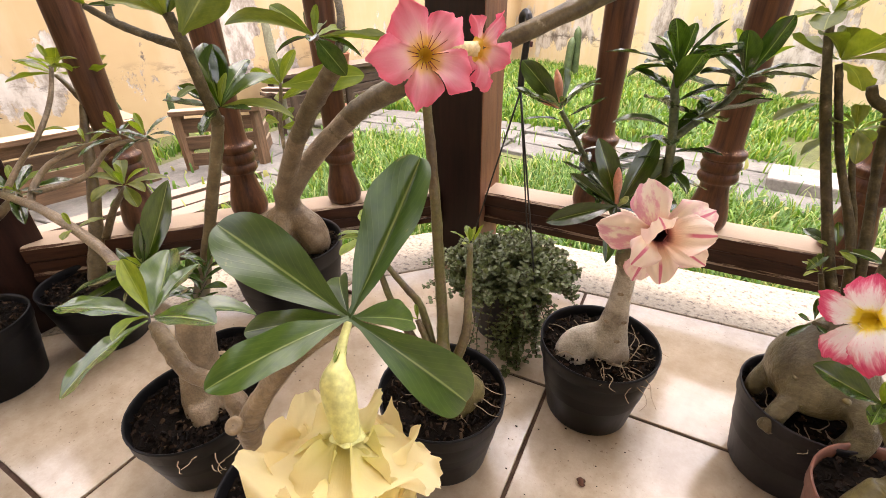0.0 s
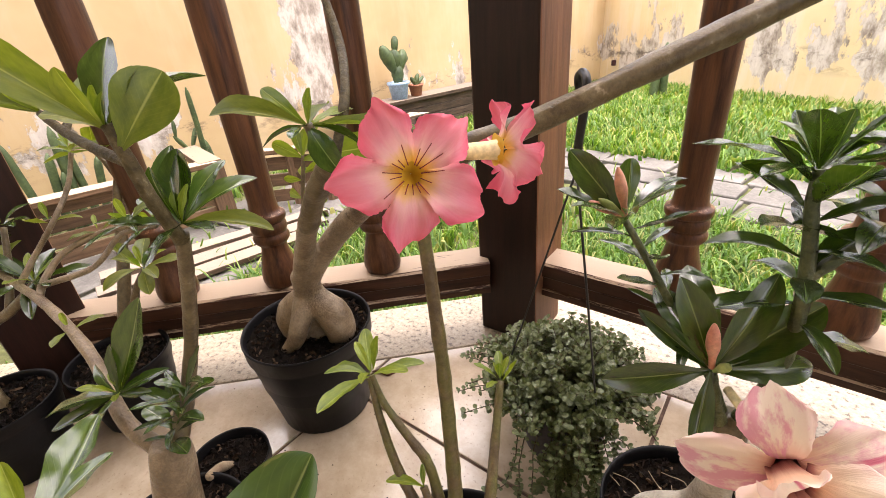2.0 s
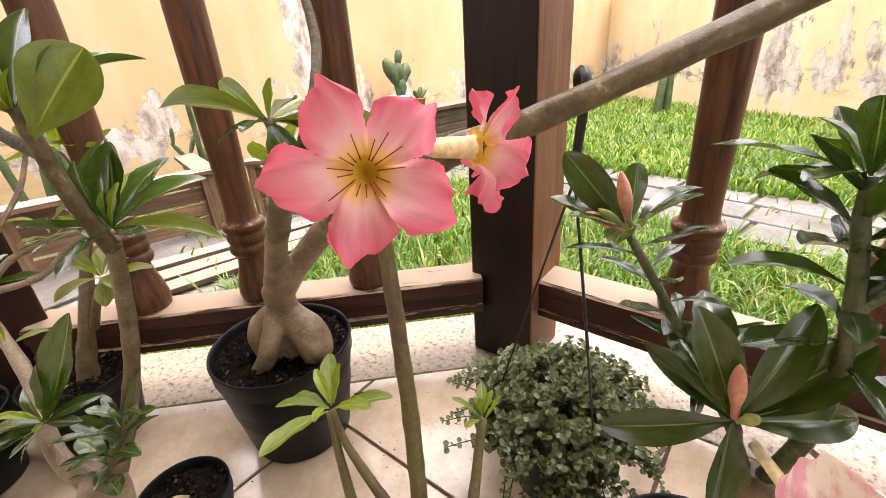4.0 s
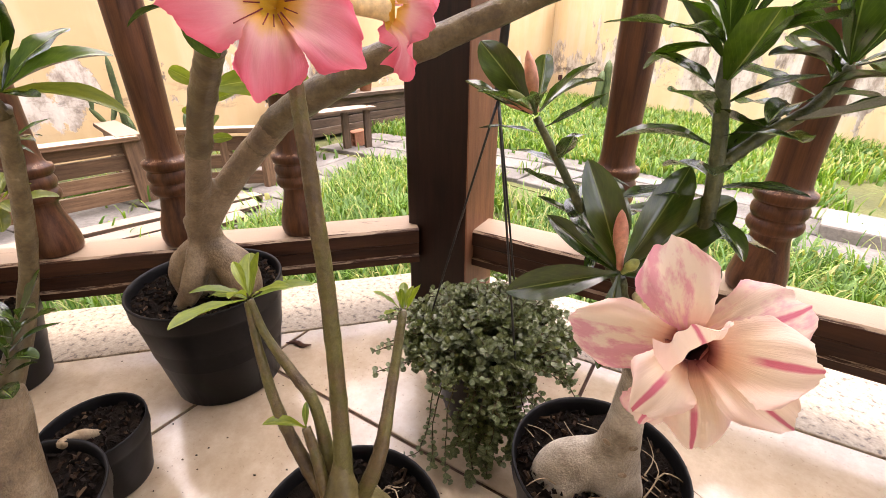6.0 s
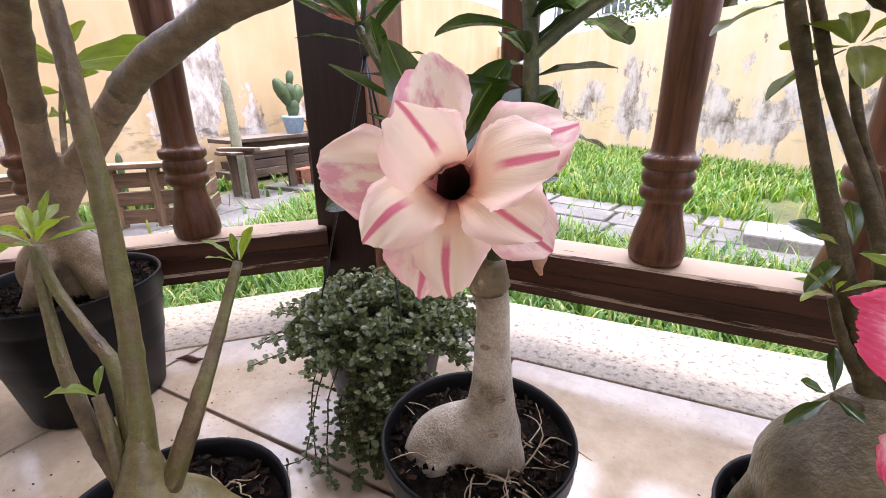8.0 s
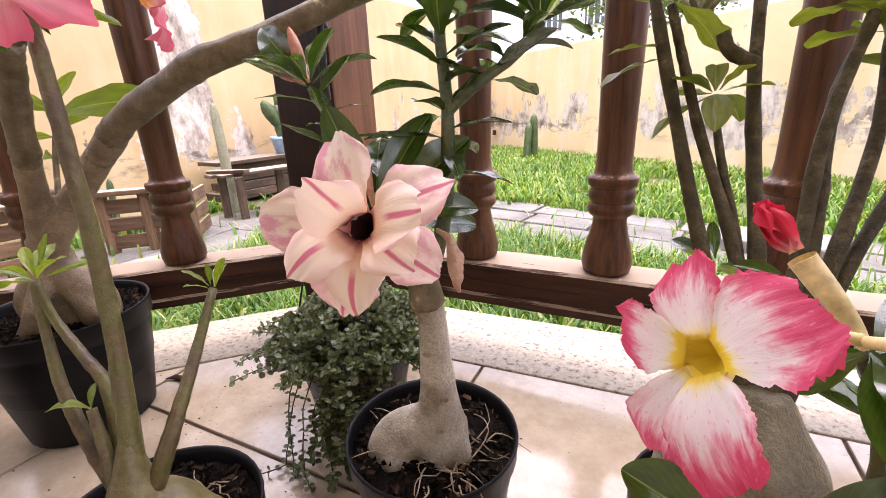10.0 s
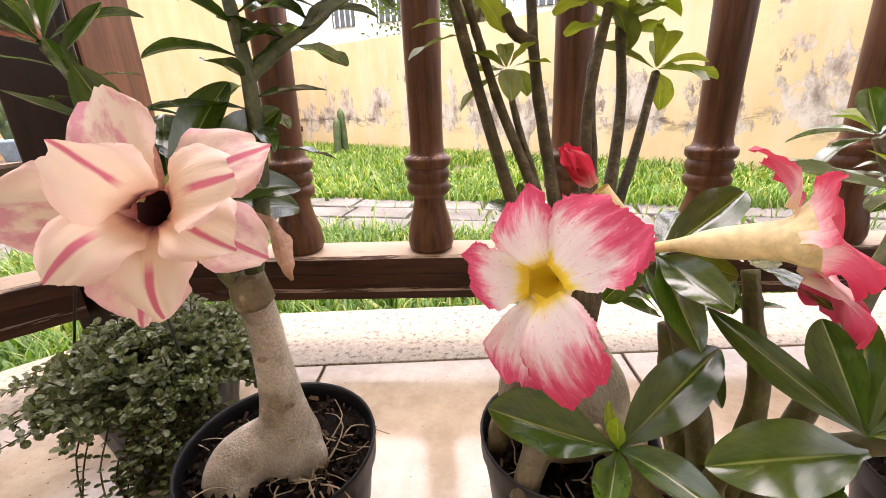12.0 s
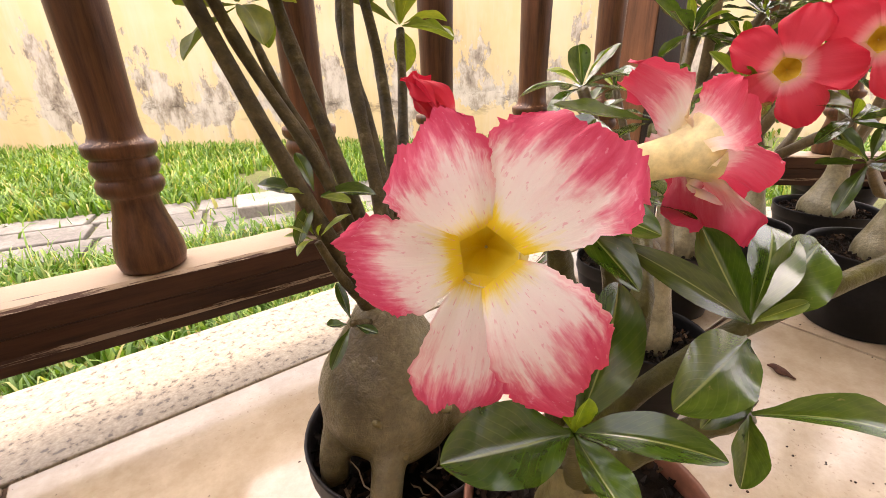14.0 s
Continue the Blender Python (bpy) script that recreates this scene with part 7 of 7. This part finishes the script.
    pts = [(hk.x - 0.006, hk.y + 0.012, hk.z - 0.012), (hk.x - 0.008, hk.y + 0.010, hk.z + 0.004), (hk.x, hk.y, hk.z + 0.011), (hk.x + 0.009, hk.y - 0.012, hk.z + 0.004), (hk.x + 0.009, hk.y - 0.014, hk.z - 0.020), (hk.x + 0.004, hk.y - 0.010, hk.z - 0.060), (hk.x + 0.003, hk.y - 0.008, hk.z - 0.085)]
    hook = part("hook", tube([(*q, 0.0045) for q in pts], seg=8, per=5), M_BLACKWIRE, p, "black plastic hook hung over a limb")
    foot = Vector(pts[-1])
    for a in (-2.74, -0.65, 1.45):
        end = c0 + Vector((math.cos(a) * 0.079, math.sin(a) * 0.079, h - 0.006))
        part("wire", tube([(*foot, 0.0016), (*foot.lerp(end, 0.5), 0.0013), (*end, 0.0013)], seg=6, per=4), M_BLACKWIRE, p, "black hanger wire")


herb()


# ---- pots along the farther railing ----
def far_rose(at, h, seed, stems, flowers=0, r=0.07, trunk=0.03):
    p = thing("desert_rose", (*at, 0.0), "young desert rose with a swollen grey base in a black pot" if not flowers else "desert rose with crimson flowers in a black pot", "potted plant", GROUP)
    zs = pot_into(p, (*at, 0.0), r, h, seed=seed)
    x, y = at
    rnd = random.Random(seed)
    swollen(p, [[(x, y, zs - 0.02, trunk * 0.9), (x, y, zs + 0.012, trunk), (x + 0.003, y, zs + 0.038, trunk * 0.74), (x + 0.005, y, zs + 0.070, trunk * 0.46), (x + 0.006, y, zs + 0.100, trunk * 0.38)]], M_TRUNK_PALE, "swollen bottle-shaped grey-green base", rough=0.05)
    for k, tip in enumerate(stems):
        t = Vector(tip)
        b = Vector((x + 0.006, y, zs + 0.085))
        mid = b.lerp(t, 0.5) + Vector((rnd.uniform(-.015, .015), rnd.uniform(-.015, .015), -0.01))
        limb(p, [(*b, trunk * 0.36), (*b.lerp(mid, 0.5), 0.0080), (*mid, 0.0068), (*t, 0.0048)], M_STEM)
        whorl(p, tip, (t - b).normalized() + Vector((0, 0, 0.8)), 10, 0.058, LEAF_DARK if k % 2 else LEAF_MID, LEAF_YOUNG, seed * 7 + k, 25, 100)
    return p


far_rose((0.534, 0.608), 0.10, 24, [(0.452, 0.660, 0.345), (0.600, 0.620, 0.270), (0.668, 0.685, 0.393)], r=0.058, trunk=0.024)
far_rose((0.700, 0.755), 0.09, 25, [(0.640, 0.800, 0.300), (0.740, 0.820, 0.330), (0.708, 0.647, 0.378), (0.748, 0.650, 0.413), (0.760, 0.719, 0.423)], r=0.060, trunk=0.026)
f3 = far_rose((0.783, 0.706), 0.11, 26, [(0.525, 0.560, 0.335), (0.700, 0.680, 0.470), (0.735, 0.730, 0.500), (0.780, 0.640, 0.440), (0.650, 0.560, 0.360), (0.737, 0.544, 0.304), (0.823, 0.611, 0.418)], 1, r=0.070, trunk=0.040)
far_rose((0.985, 0.690), 0.10, 27, [(0.960, 0.720, 0.420), (1.040, 0.660, 0.400)], r=0.065, trunk=0.030)
far_rose((1.475, 0.690), 0.10, 28, [(1.440, 0.720, 0.400), (1.520, 0.660, 0.420)], r=0.085, trunk=0.036)
far_rose((1.210, 0.640), 0.10, 29, [(1.200, 0.690, 0.420), (1.290, 0.600, 0.440), (1.180, 0.600, 0.400)], r=0.085, trunk=0.046)
far_rose((0.950, 0.512), 0.12, 30, [(0.960, 0.540, 0.400), (1.020, 0.490, 0.380), (0.930, 0.480, 0.360), (0.776, 0.525, 0.259)], r=0.085, trunk=0.034)
for c, face, rad in (((0.508, 0.536, 0.357), (-0.90, -0.36, 0.05), 0.0330), ((0.545, 0.500, 0.374), (-0.88, -0.46, 0.0), 0.0330)):
    c, face = Vector(c), Vector(face).normalized()
    b = c - face * 0.035
    flower(f3, c, face, 8, rad, PET_CRIMSON, [(*(b - face * 0.02), 0.0025), (*b, 0.0030), (*b.lerp(c, 0.5), 0.006), (*c, 0.0080)], M_PINK_THROAT, label="open crimson flower with a yellow throat", throat_r=0.0098)

# ---- crumbs and dry leaves on the tiles ----
rnd = random.Random(90)
verts, faces = [], []
for i in range(760):
    x, y = rnd.uniform(-0.9, 0.9), rnd.uniform(0.1, 0.9)
    if rnd.random() > 0.5:
        x, y = (rnd.gauss(-0.25, 0.18), rnd.gauss(0.5, 0.12)) if rnd.random() > 0.35 else (rnd.gauss(0.55, 0.12), rnd.gauss(0.42, 0.08))
    s = 0.0005 + 0.0016 * rnd.random() ** 3
    k = len(verts)
    for a in range(5):
        t = a * 1.2566 + rnd.uniform(-.3, .3)
        verts.append((x + s * math.cos(t), y + s * math.sin(t) * 0.7, 0.0012))
    verts.append((x, y, 0.0012 + s * 0.6))
    faces += [(k + a, k + (a + 1) % 5, k + 5) for a in range(5)]
cr = part("soil_crumbs", raw_mesh("soil_crumbs", verts, faces, M_CHIP, smooth=False), M_CHIP, None, "scattered soil crumbs on the beige tiles", smooth=False)
tagged(cr, category="dirt", kind="stuff")


def dry_leaf(at, rot, s, label):
    bm = bmesh.new()
    tube_into(bm, [(-0.5 * s, 0, 0.002, 0.0008), (-0.1 * s, 0.06 * s, 0.004, 0.0042), (0.25 * s, -0.04 * s, 0.004, 0.0034), (0.5 * s, 0.08 * s, 0.003, 0.0006)], seg=7, per=4, rough=0.8)
    o = part("dry_leaf", bm, M_DEBRIS, None, label)
    o.matrix_basis = Matrix.Translation(at) @ Matrix.Rotation(rot, 4, "Z")
    tagged(o, category="dead leaf", group="dead leaves")


dry_leaf((-0.478, 0.690, 0.001), 0.35, 0.045, "curled brown dry leaf on the tiles")
dry_leaf((0.729, 0.530, 0.001), 1.4, 0.032, "curled brown dry leaf on the tiles")
dry_leaf((0.036, 0.497, 0.001), -0.5, 0.012, "curled brown dry leaf on the tiles")

# ---- old timber, bench and cacti by the garden wall ----


def plank(parent, a, b, w, t, material, roll=0.0, name="plank"):
    a, b = Vector(a), Vector(b)
    d = b - a
    y = d.normalized()
    x = y.cross(Vector((0, 0, 1))).normalized()
    z = x.cross(y)
    m = Matrix.Translation((a + b) / 2) @ Matrix((x, y, z)).transposed().to_4x4() @ Matrix.Rotation(roll, 4, "Y")
    bm = box(Matrix.Translation((0, 0, -t / 2)), w, d.length, t, 0.003, 0.003)
    ob = part(name, bm, material, parent, smooth=False)
    ob.matrix_basis = Matrix.Translation(-base_of(parent)) @ m
    return ob


pl = thing("wooden_planter", (-2.18, 0.86, GZ), "weathered slatted wooden planter box on the paving", "planter")
for i in range(4):
    plank(pl, (-2.26, 0.45, -0.15 + i * 0.068), (-2.13, 1.20, -0.15 + i * 0.068), 0.018, 0.06, M_GREYWOOD)
    plank(pl, (-2.13, 1.20, -0.15 + i * 0.068), (-2.60, 1.30, -0.15 + i * 0.068), 0.018, 0.06, M_GREYWOOD)
plank(pl, (-2.27, 0.42, 0.088), (-2.12, 1.23, 0.088), 0.10, 0.022, M_GREYWOOD)
plank(pl, (-2.10, 1.20, 0.088), (-2.62, 1.32, 0.088), 0.10, 0.022, M_GREYWOOD)
for q in ((-2.12, 1.215), (-2.25, 0.48)):
    plank(pl, (q[0], q[1], GZ), (q[0] + 0.001, q[1], 0.075), 0.09, 0.03, M_GREYWOOD, name="corner_board")
cb = thing("wooden_crate", (-2.0, 1.62, GZ), "old slatted wooden crate beside the planter", "crate")
for i in range(3):
    plank(cb, (-2.10, 1.42, -0.15 + i * 0.085), (-1.84, 1.66, -0.15 + i * 0.085), 0.016, 0.065, M_GREYWOOD)
    plank(cb, (-1.84, 1.66, -0.15 + i * 0.085), (-2.05, 1.9, -0.15 + i * 0.085), 0.016, 0.065, M_GREYWOOD)
for q in ((-2.10, 1.42), (-1.84, 1.66), (-1.97, 1.54)):
    plank(cb, (q[0], q[1], GZ), (q[0] + 0.001, q[1], 0.075), 0.05, 0.03, M_GREYWOOD, name="corner_board")
plank(cb, (-2.12, 1.40, 0.085), (-1.82, 1.68, 0.085), 0.07, 0.02, M_GREYWOOD)
for i, (a, b) in enumerate((((-1.95, 0.6, GZ + 0.035), (-1.72, 1.5, GZ + 0.035)), ((-1.82, 0.55, GZ + 0.035), (-1.62, 1.42, GZ + 0.035)), ((-1.70, 0.5, GZ + 0.035), (-1.54, 1.30, GZ + 0.035)))):
    bd = thing("loose_board", a, "weathered loose board lying on the paving", "board", "loose boards")
    plank(bd, a, b, 0.09, 0.022, M_OLDWOOD)

tb = thing("garden_bench", (-2.09, 2.36, GZ), "low rough trestle bench of grey boards", "bench")
for off, z in ((-0.06, 0.060), (0.035, 0.064)):
    plank(tb, (-2.16 + off, 2.06, z), (-2.02 + off, 2.66, z), 0.085, 0.020, M_OLDWOOD)
plank(tb, (-2.25, 2.10, 0.082), (-2.00, 2.16, 0.086), 0.06, 0.018, M_OLDWOOD)
for q in ((-2.190, 2.126), (-2.055, 2.140), (-2.105, 2.500), (-2.010, 2.610)):
    plank(tb, (q[0], q[1], GZ), (q[0] + 0.008, q[1] - 0.004, 0.052), 0.045, 0.038, M_OLDWOOD, name="leg")
hb = thing("hollow_brick", (-2.13, 2.64, GZ), "red hollow clay brick on the bare ground", "brick")
for i in range(4):
    for j in range(3):
        if j < 2:
            part("web", box(pose(-2.17 + 0.028 * i, 2.64, GZ + 0.004 + 0.055 * j), 0.006, 0.16, 0.055, 0.001), M_CLAY, hb, smooth=False)
    if i < 3:
        part("shell", box(pose(-2.128, 2.64, GZ + 0.055 * i), 0.092, 0.16, 0.006, 0.001), M_CLAY, hb, smooth=False)

sh = thing("plank_shelf", (-2.58, 3.2, GZ), "stack of dark weathered planks along the garden wall", "shelf")
for i in range(4):
    plank(sh, (-2.66 + 0.01 * i, 2.40 + 0.04 * i, -0.16 + i * 0.066), (-2.40 + 0.015 * i, 4.5, -0.155 + i * 0.062), 0.22 - 0.02 * i, 0.058, M_OLDWOOD)
plank(sh, (-2.64, 2.38, 0.085), (-2.38, 4.5, 0.085), 0.26, 0.03, M_OLDWOOD)

tall = thing("column_cactus", (-2.28, 2.25, GZ), "tall pale grey-green column cactus before the wall", "cactus", "column cacti")
part("column", tube([(-2.28, 2.25, GZ - 0.01, 0.030), (-2.285, 2.25, 0.10, 0.031), (-2.295, 2.25, 0.38, 0.027), (-2.299, 2.25, 0.455, 0.018), (-2.30, 2.25, 0.48, 0.004)], seg=12, per=5, rough=0.12), M_PALECACTUS, tall)


def cactus_pads(name, base, pads, label, pot=None):
    p = thing(name, base, label, "cactus")
    if pot:
        r, h, m = pot
        part("pot", lathe_into(bmesh.new(), [(0.002, 0), (r * 0.72, 0), (r * 0.96, h * 0.82), (r * 1.06, h * 0.84), (r * 1.08, h), (r * 0.95, h), (r * 0.9, h * 0.8), (0.002, h * 0.78)], base, 24), m, p)
    for a, b, r in pads:
        a, b = Vector(a), Vector(b)
        part("pad", tube([(*a, r * 0.45), (*a.lerp(b, 0.3), r * 0.85), (*a.lerp(b, 0.65), r), (*a.lerp(b, 0.92), r * 0.6), (*b, r * 0.1)], seg=10, per=4, rough=0.1), M_CACTUS, p)
    return p


B = Vector((-2.53, 2.995, 0.1005))
cactus_pads("potted_cactus", tuple(B), [((B.x, B.y, B.z + .10), (B.x, B.y + .01, B.z + .26), .05), ((B.x, B.y - .02, B.z + .2), (B.x - .01, B.y - .13, B.z + .40), .048), ((B.x, B.y, B.z + .22), (B.x, B.y - .01, B.z + .37), .045), ((B.x, B.y + .02, B.z + .2), (B.x + .01, B.y + .09, B.z + .36), .045), ((B.x, B.y + .06, B.z + .25), (B.x, B.y + .12, B.z + .33), .035), ((B.x, B.y, B.z + .34), (B.x, B.y + .02, B.z + .46), .03)],
            "prickly pear cactus in a pale blue pot on the planks", (0.085, 0.13, M_BLUEPOT))
B2 = (-2.50, 3.17, 0.1005)
lean = thing("column_cactus", (-2.620, 1.406, GZ), "thin leaning ribbed cactus with pale spines beside the planter", "cactus", "column cacti")
q0, q1 = Vector((-2.620, 1.406, GZ - 0.01)), Vector((-2.550, 1.388, 0.405))
part("column", tube([(*q0.lerp(q1, f), r) for f, r in ((0, 0.014), (0.3, 0.016), (0.6, 0.0145), (0.9, 0.013), (0.97, 0.008), (1, 0.002))], seg=10, per=4, rough=0.25), M_CACTUS, lean)
for k in range(70):
    f, a = (k + 0.5) / 70, k * 2.4
    at = q0.lerp(q1, f) + Vector((math.cos(a), math.sin(a), 0)) * 0.012
    part("spine", tube([(*at, 0.0012), (*(at + Vector((math.cos(a), math.sin(a), 0.4)) * 0.016), 0.0003)], seg=3, per=1), M_ROOT, lean)
cactus_pads("small_cactus", (-2.62, 1.36, GZ), [((-2.62, 1.36, GZ - 0.01), (-2.62, 1.34, 0.10), .016), ((-2.62, 1.34, 0.06), (-2.61, 1.27, 0.17), .013), ((-2.62, 1.35, 0.08), (-2.62, 1.40, 0.19), .013), ((-2.61, 1.28, 0.15), (-2.60, 1.29, 0.25), .011)], "small branching dark green cactus behind the planter")
cactus_pads("clay_pot_plant", B2, [((B2[0], B2[1], .18), (B2[0], B2[1] + .04, .27), .02), ((B2[0], B2[1], .18), (B2[0], B2[1] - .05, .25), .018), ((B2[0], B2[1], .18), (B2[0], B2[1] + .11, .24), .016)], "small succulent in a clay pot on the planks", (0.06, 0.09, M_CLAY))
for i, (x, y, z, r, lean) in enumerate(((-2.70, 1.50, 0.10, 0.014, -0.05), (-2.78, 1.80, 0.07, 0.016, 0.02), (-2.86, 0.72, 0.18, 0.018, 0.06), (-2.85, 0.80, 0.30, 0.019, 0.02), (-2.86, 0.90, 0.12, 0.017, 0.08), (-2.84, 0.66, 0.26, 0.016, -0.04), (-2.84, 0.76, 0.08, 0.015, 0.05), (-2.84, 0.86, 0.24, 0.017, -0.02), (-1.12, 5.15, 0.20, 0.035, 0.05), (-1.05, 5.25, 0.30, 0.035, -0.02))):
    c = thing("column_cactus", (x, y, GZ), "ribbed green column cactus by the yellow wall", "cactus", "column cacti")
    bm = bmesh.new()
    seg, n = 16, 14
    rows = []
    for j in range(n + 1):
        f = j / n
        zz = GZ + (z - GZ) * f
        rr = r * (0.85 if f < 0.05 else 1.0) * (1 - max(0, f - 0.85) ** 2 * 38)
        rows.append([bm.verts.new((x + lean * f * (z - GZ) + max(rr, .003) * (1 + 0.16 * (k % 2)) * math.cos(2 * math.pi * k / seg), y + lean * 2 * f * (z - GZ) + max(rr, .003) * (1 + 0.16 * (k % 2)) * math.sin(2 * math.pi * k / seg), zz)) for k in range(seg)])
    for a, b in zip(rows, rows[1:]):
        for k in range(seg):
            bm.faces.new((a[k], a[(k + 1) % seg], b[(k + 1) % seg], b[k]))
    bm.faces.new(rows[-1])
    part("column", bm, M_CACTUS, c)

# ---- beyond the wall ----
hb = thing("far_house", (2.0, 26.0, GZ), "white rendered house beyond the garden wall", "house")
part("wall", box(pose(2.0, 26.0, GZ, 0, 0, -20), 16, 7, 7.0, 0.03), M_FAR, hb, smooth=False)
m0 = pose(2.0, 26.0, GZ, 0, 0, -20)
for i in range(6):
    for j in range(2):
        win = part("window", box(m0 @ pose(-6.5 + i * 2.6, -3.53, 1.2 + j * 2.9), 1.3, 0.1, 1.3, 0.02), M_FARGLASS, hb, smooth=False)
        win["base"] = [0, 0, 0]
        for k in range(4):
            b = part("bar", box(m0 @ pose(-7.0 + i * 2.6 + k * 0.33, -3.60, 1.2 + j * 2.9), 0.06, 0.05, 1.3, 0), M_FAR, win, smooth=False)
            b.matrix_basis = Matrix.Identity(4)


def garden_tree(at, seed):
    t = thing("tree", at, "leafy green tree beyond the garden wall", "tree")
    x, y, z = at
    part("trunk", tube([(x, y, z, 0.16), (x + .1, y, z + 1.6, 0.12), (x, y + .1, z + 3.0, 0.08)], seg=10, per=4, rough=0.2), M_STEM_DARK, t)
    rnd = random.Random(seed)
    bm = bmesh.new()
    ends = []
    for i in range(9):
        a = rnd.uniform(0, 6.28)
        e = Vector((x + 1.5 * math.cos(a), y + 1.5 * math.sin(a), z + rnd.uniform(2.0, 4.4)))
        tube_into(bm, [(x, y, z + 1.8, .06), (*Vector((x, y, z + 2.2)).lerp(e, .5), .04), (*e, .012)], seg=6, per=3)
        ends.append(e)
    part("limb", bm, M_STEM_DARK, t)["kind"] = "stuff"
    verts, faces, uvs = [], [], []
    for i in range(7000):
        c = ends[rnd.randrange(9)] + Vector((rnd.gauss(0, .42), rnd.gauss(0, .42), rnd.gauss(0, .30)))
        d = Vector((rnd.uniform(-1, 1), rnd.uniform(-1, 1), rnd.uniform(-1, .5))).normalized() * 0.09
        s = d.cross(Vector((rnd.random(), rnd.random(), 1))).normalized() * 0.028
        k = len(verts)
        verts += [c, c + d * .5 - s, c + d, c + d * .5 + s]
        uvs += [(.5, 0), (0, .5), (.5, 1), (1, .5)]
        faces.append((k, k + 1, k + 2, k + 3))
    part("crown", raw_mesh("crown", verts, faces, M_LEAF, uvs), M_LEAF, t)["kind"] = "stuff"


garden_tree((0.6, 9.5, GZ), 3)

# ---- floor tiles ----
x_lines = [-0.043 + TILE * k for k in range(-5, 6)]
y_lines = [0.631 + TILE * k for k in range(-6, 3)]
for x0 in x_lines:
    for y0 in y_lines:
        q = GAP / 2
        poly = [(x0 + q, y0 + q), (x0 + TILE - q, y0 + q), (x0 + TILE - q, y0 + TILE - q), (x0 + q, y0 + TILE - q)]
        poly = cut(poly, [(a, b, c - 0.0016) for a, b, c in SEAMS])
        if len(poly) < 3:
            continue
        cx = sum(v[0] for v in poly) / len(poly)
        cy = sum(v[1] for v in poly) / len(poly)
        part("tile", slab(poly, -0.012, 0.0005, 0.0012), M_TILE, floor, smooth=False)
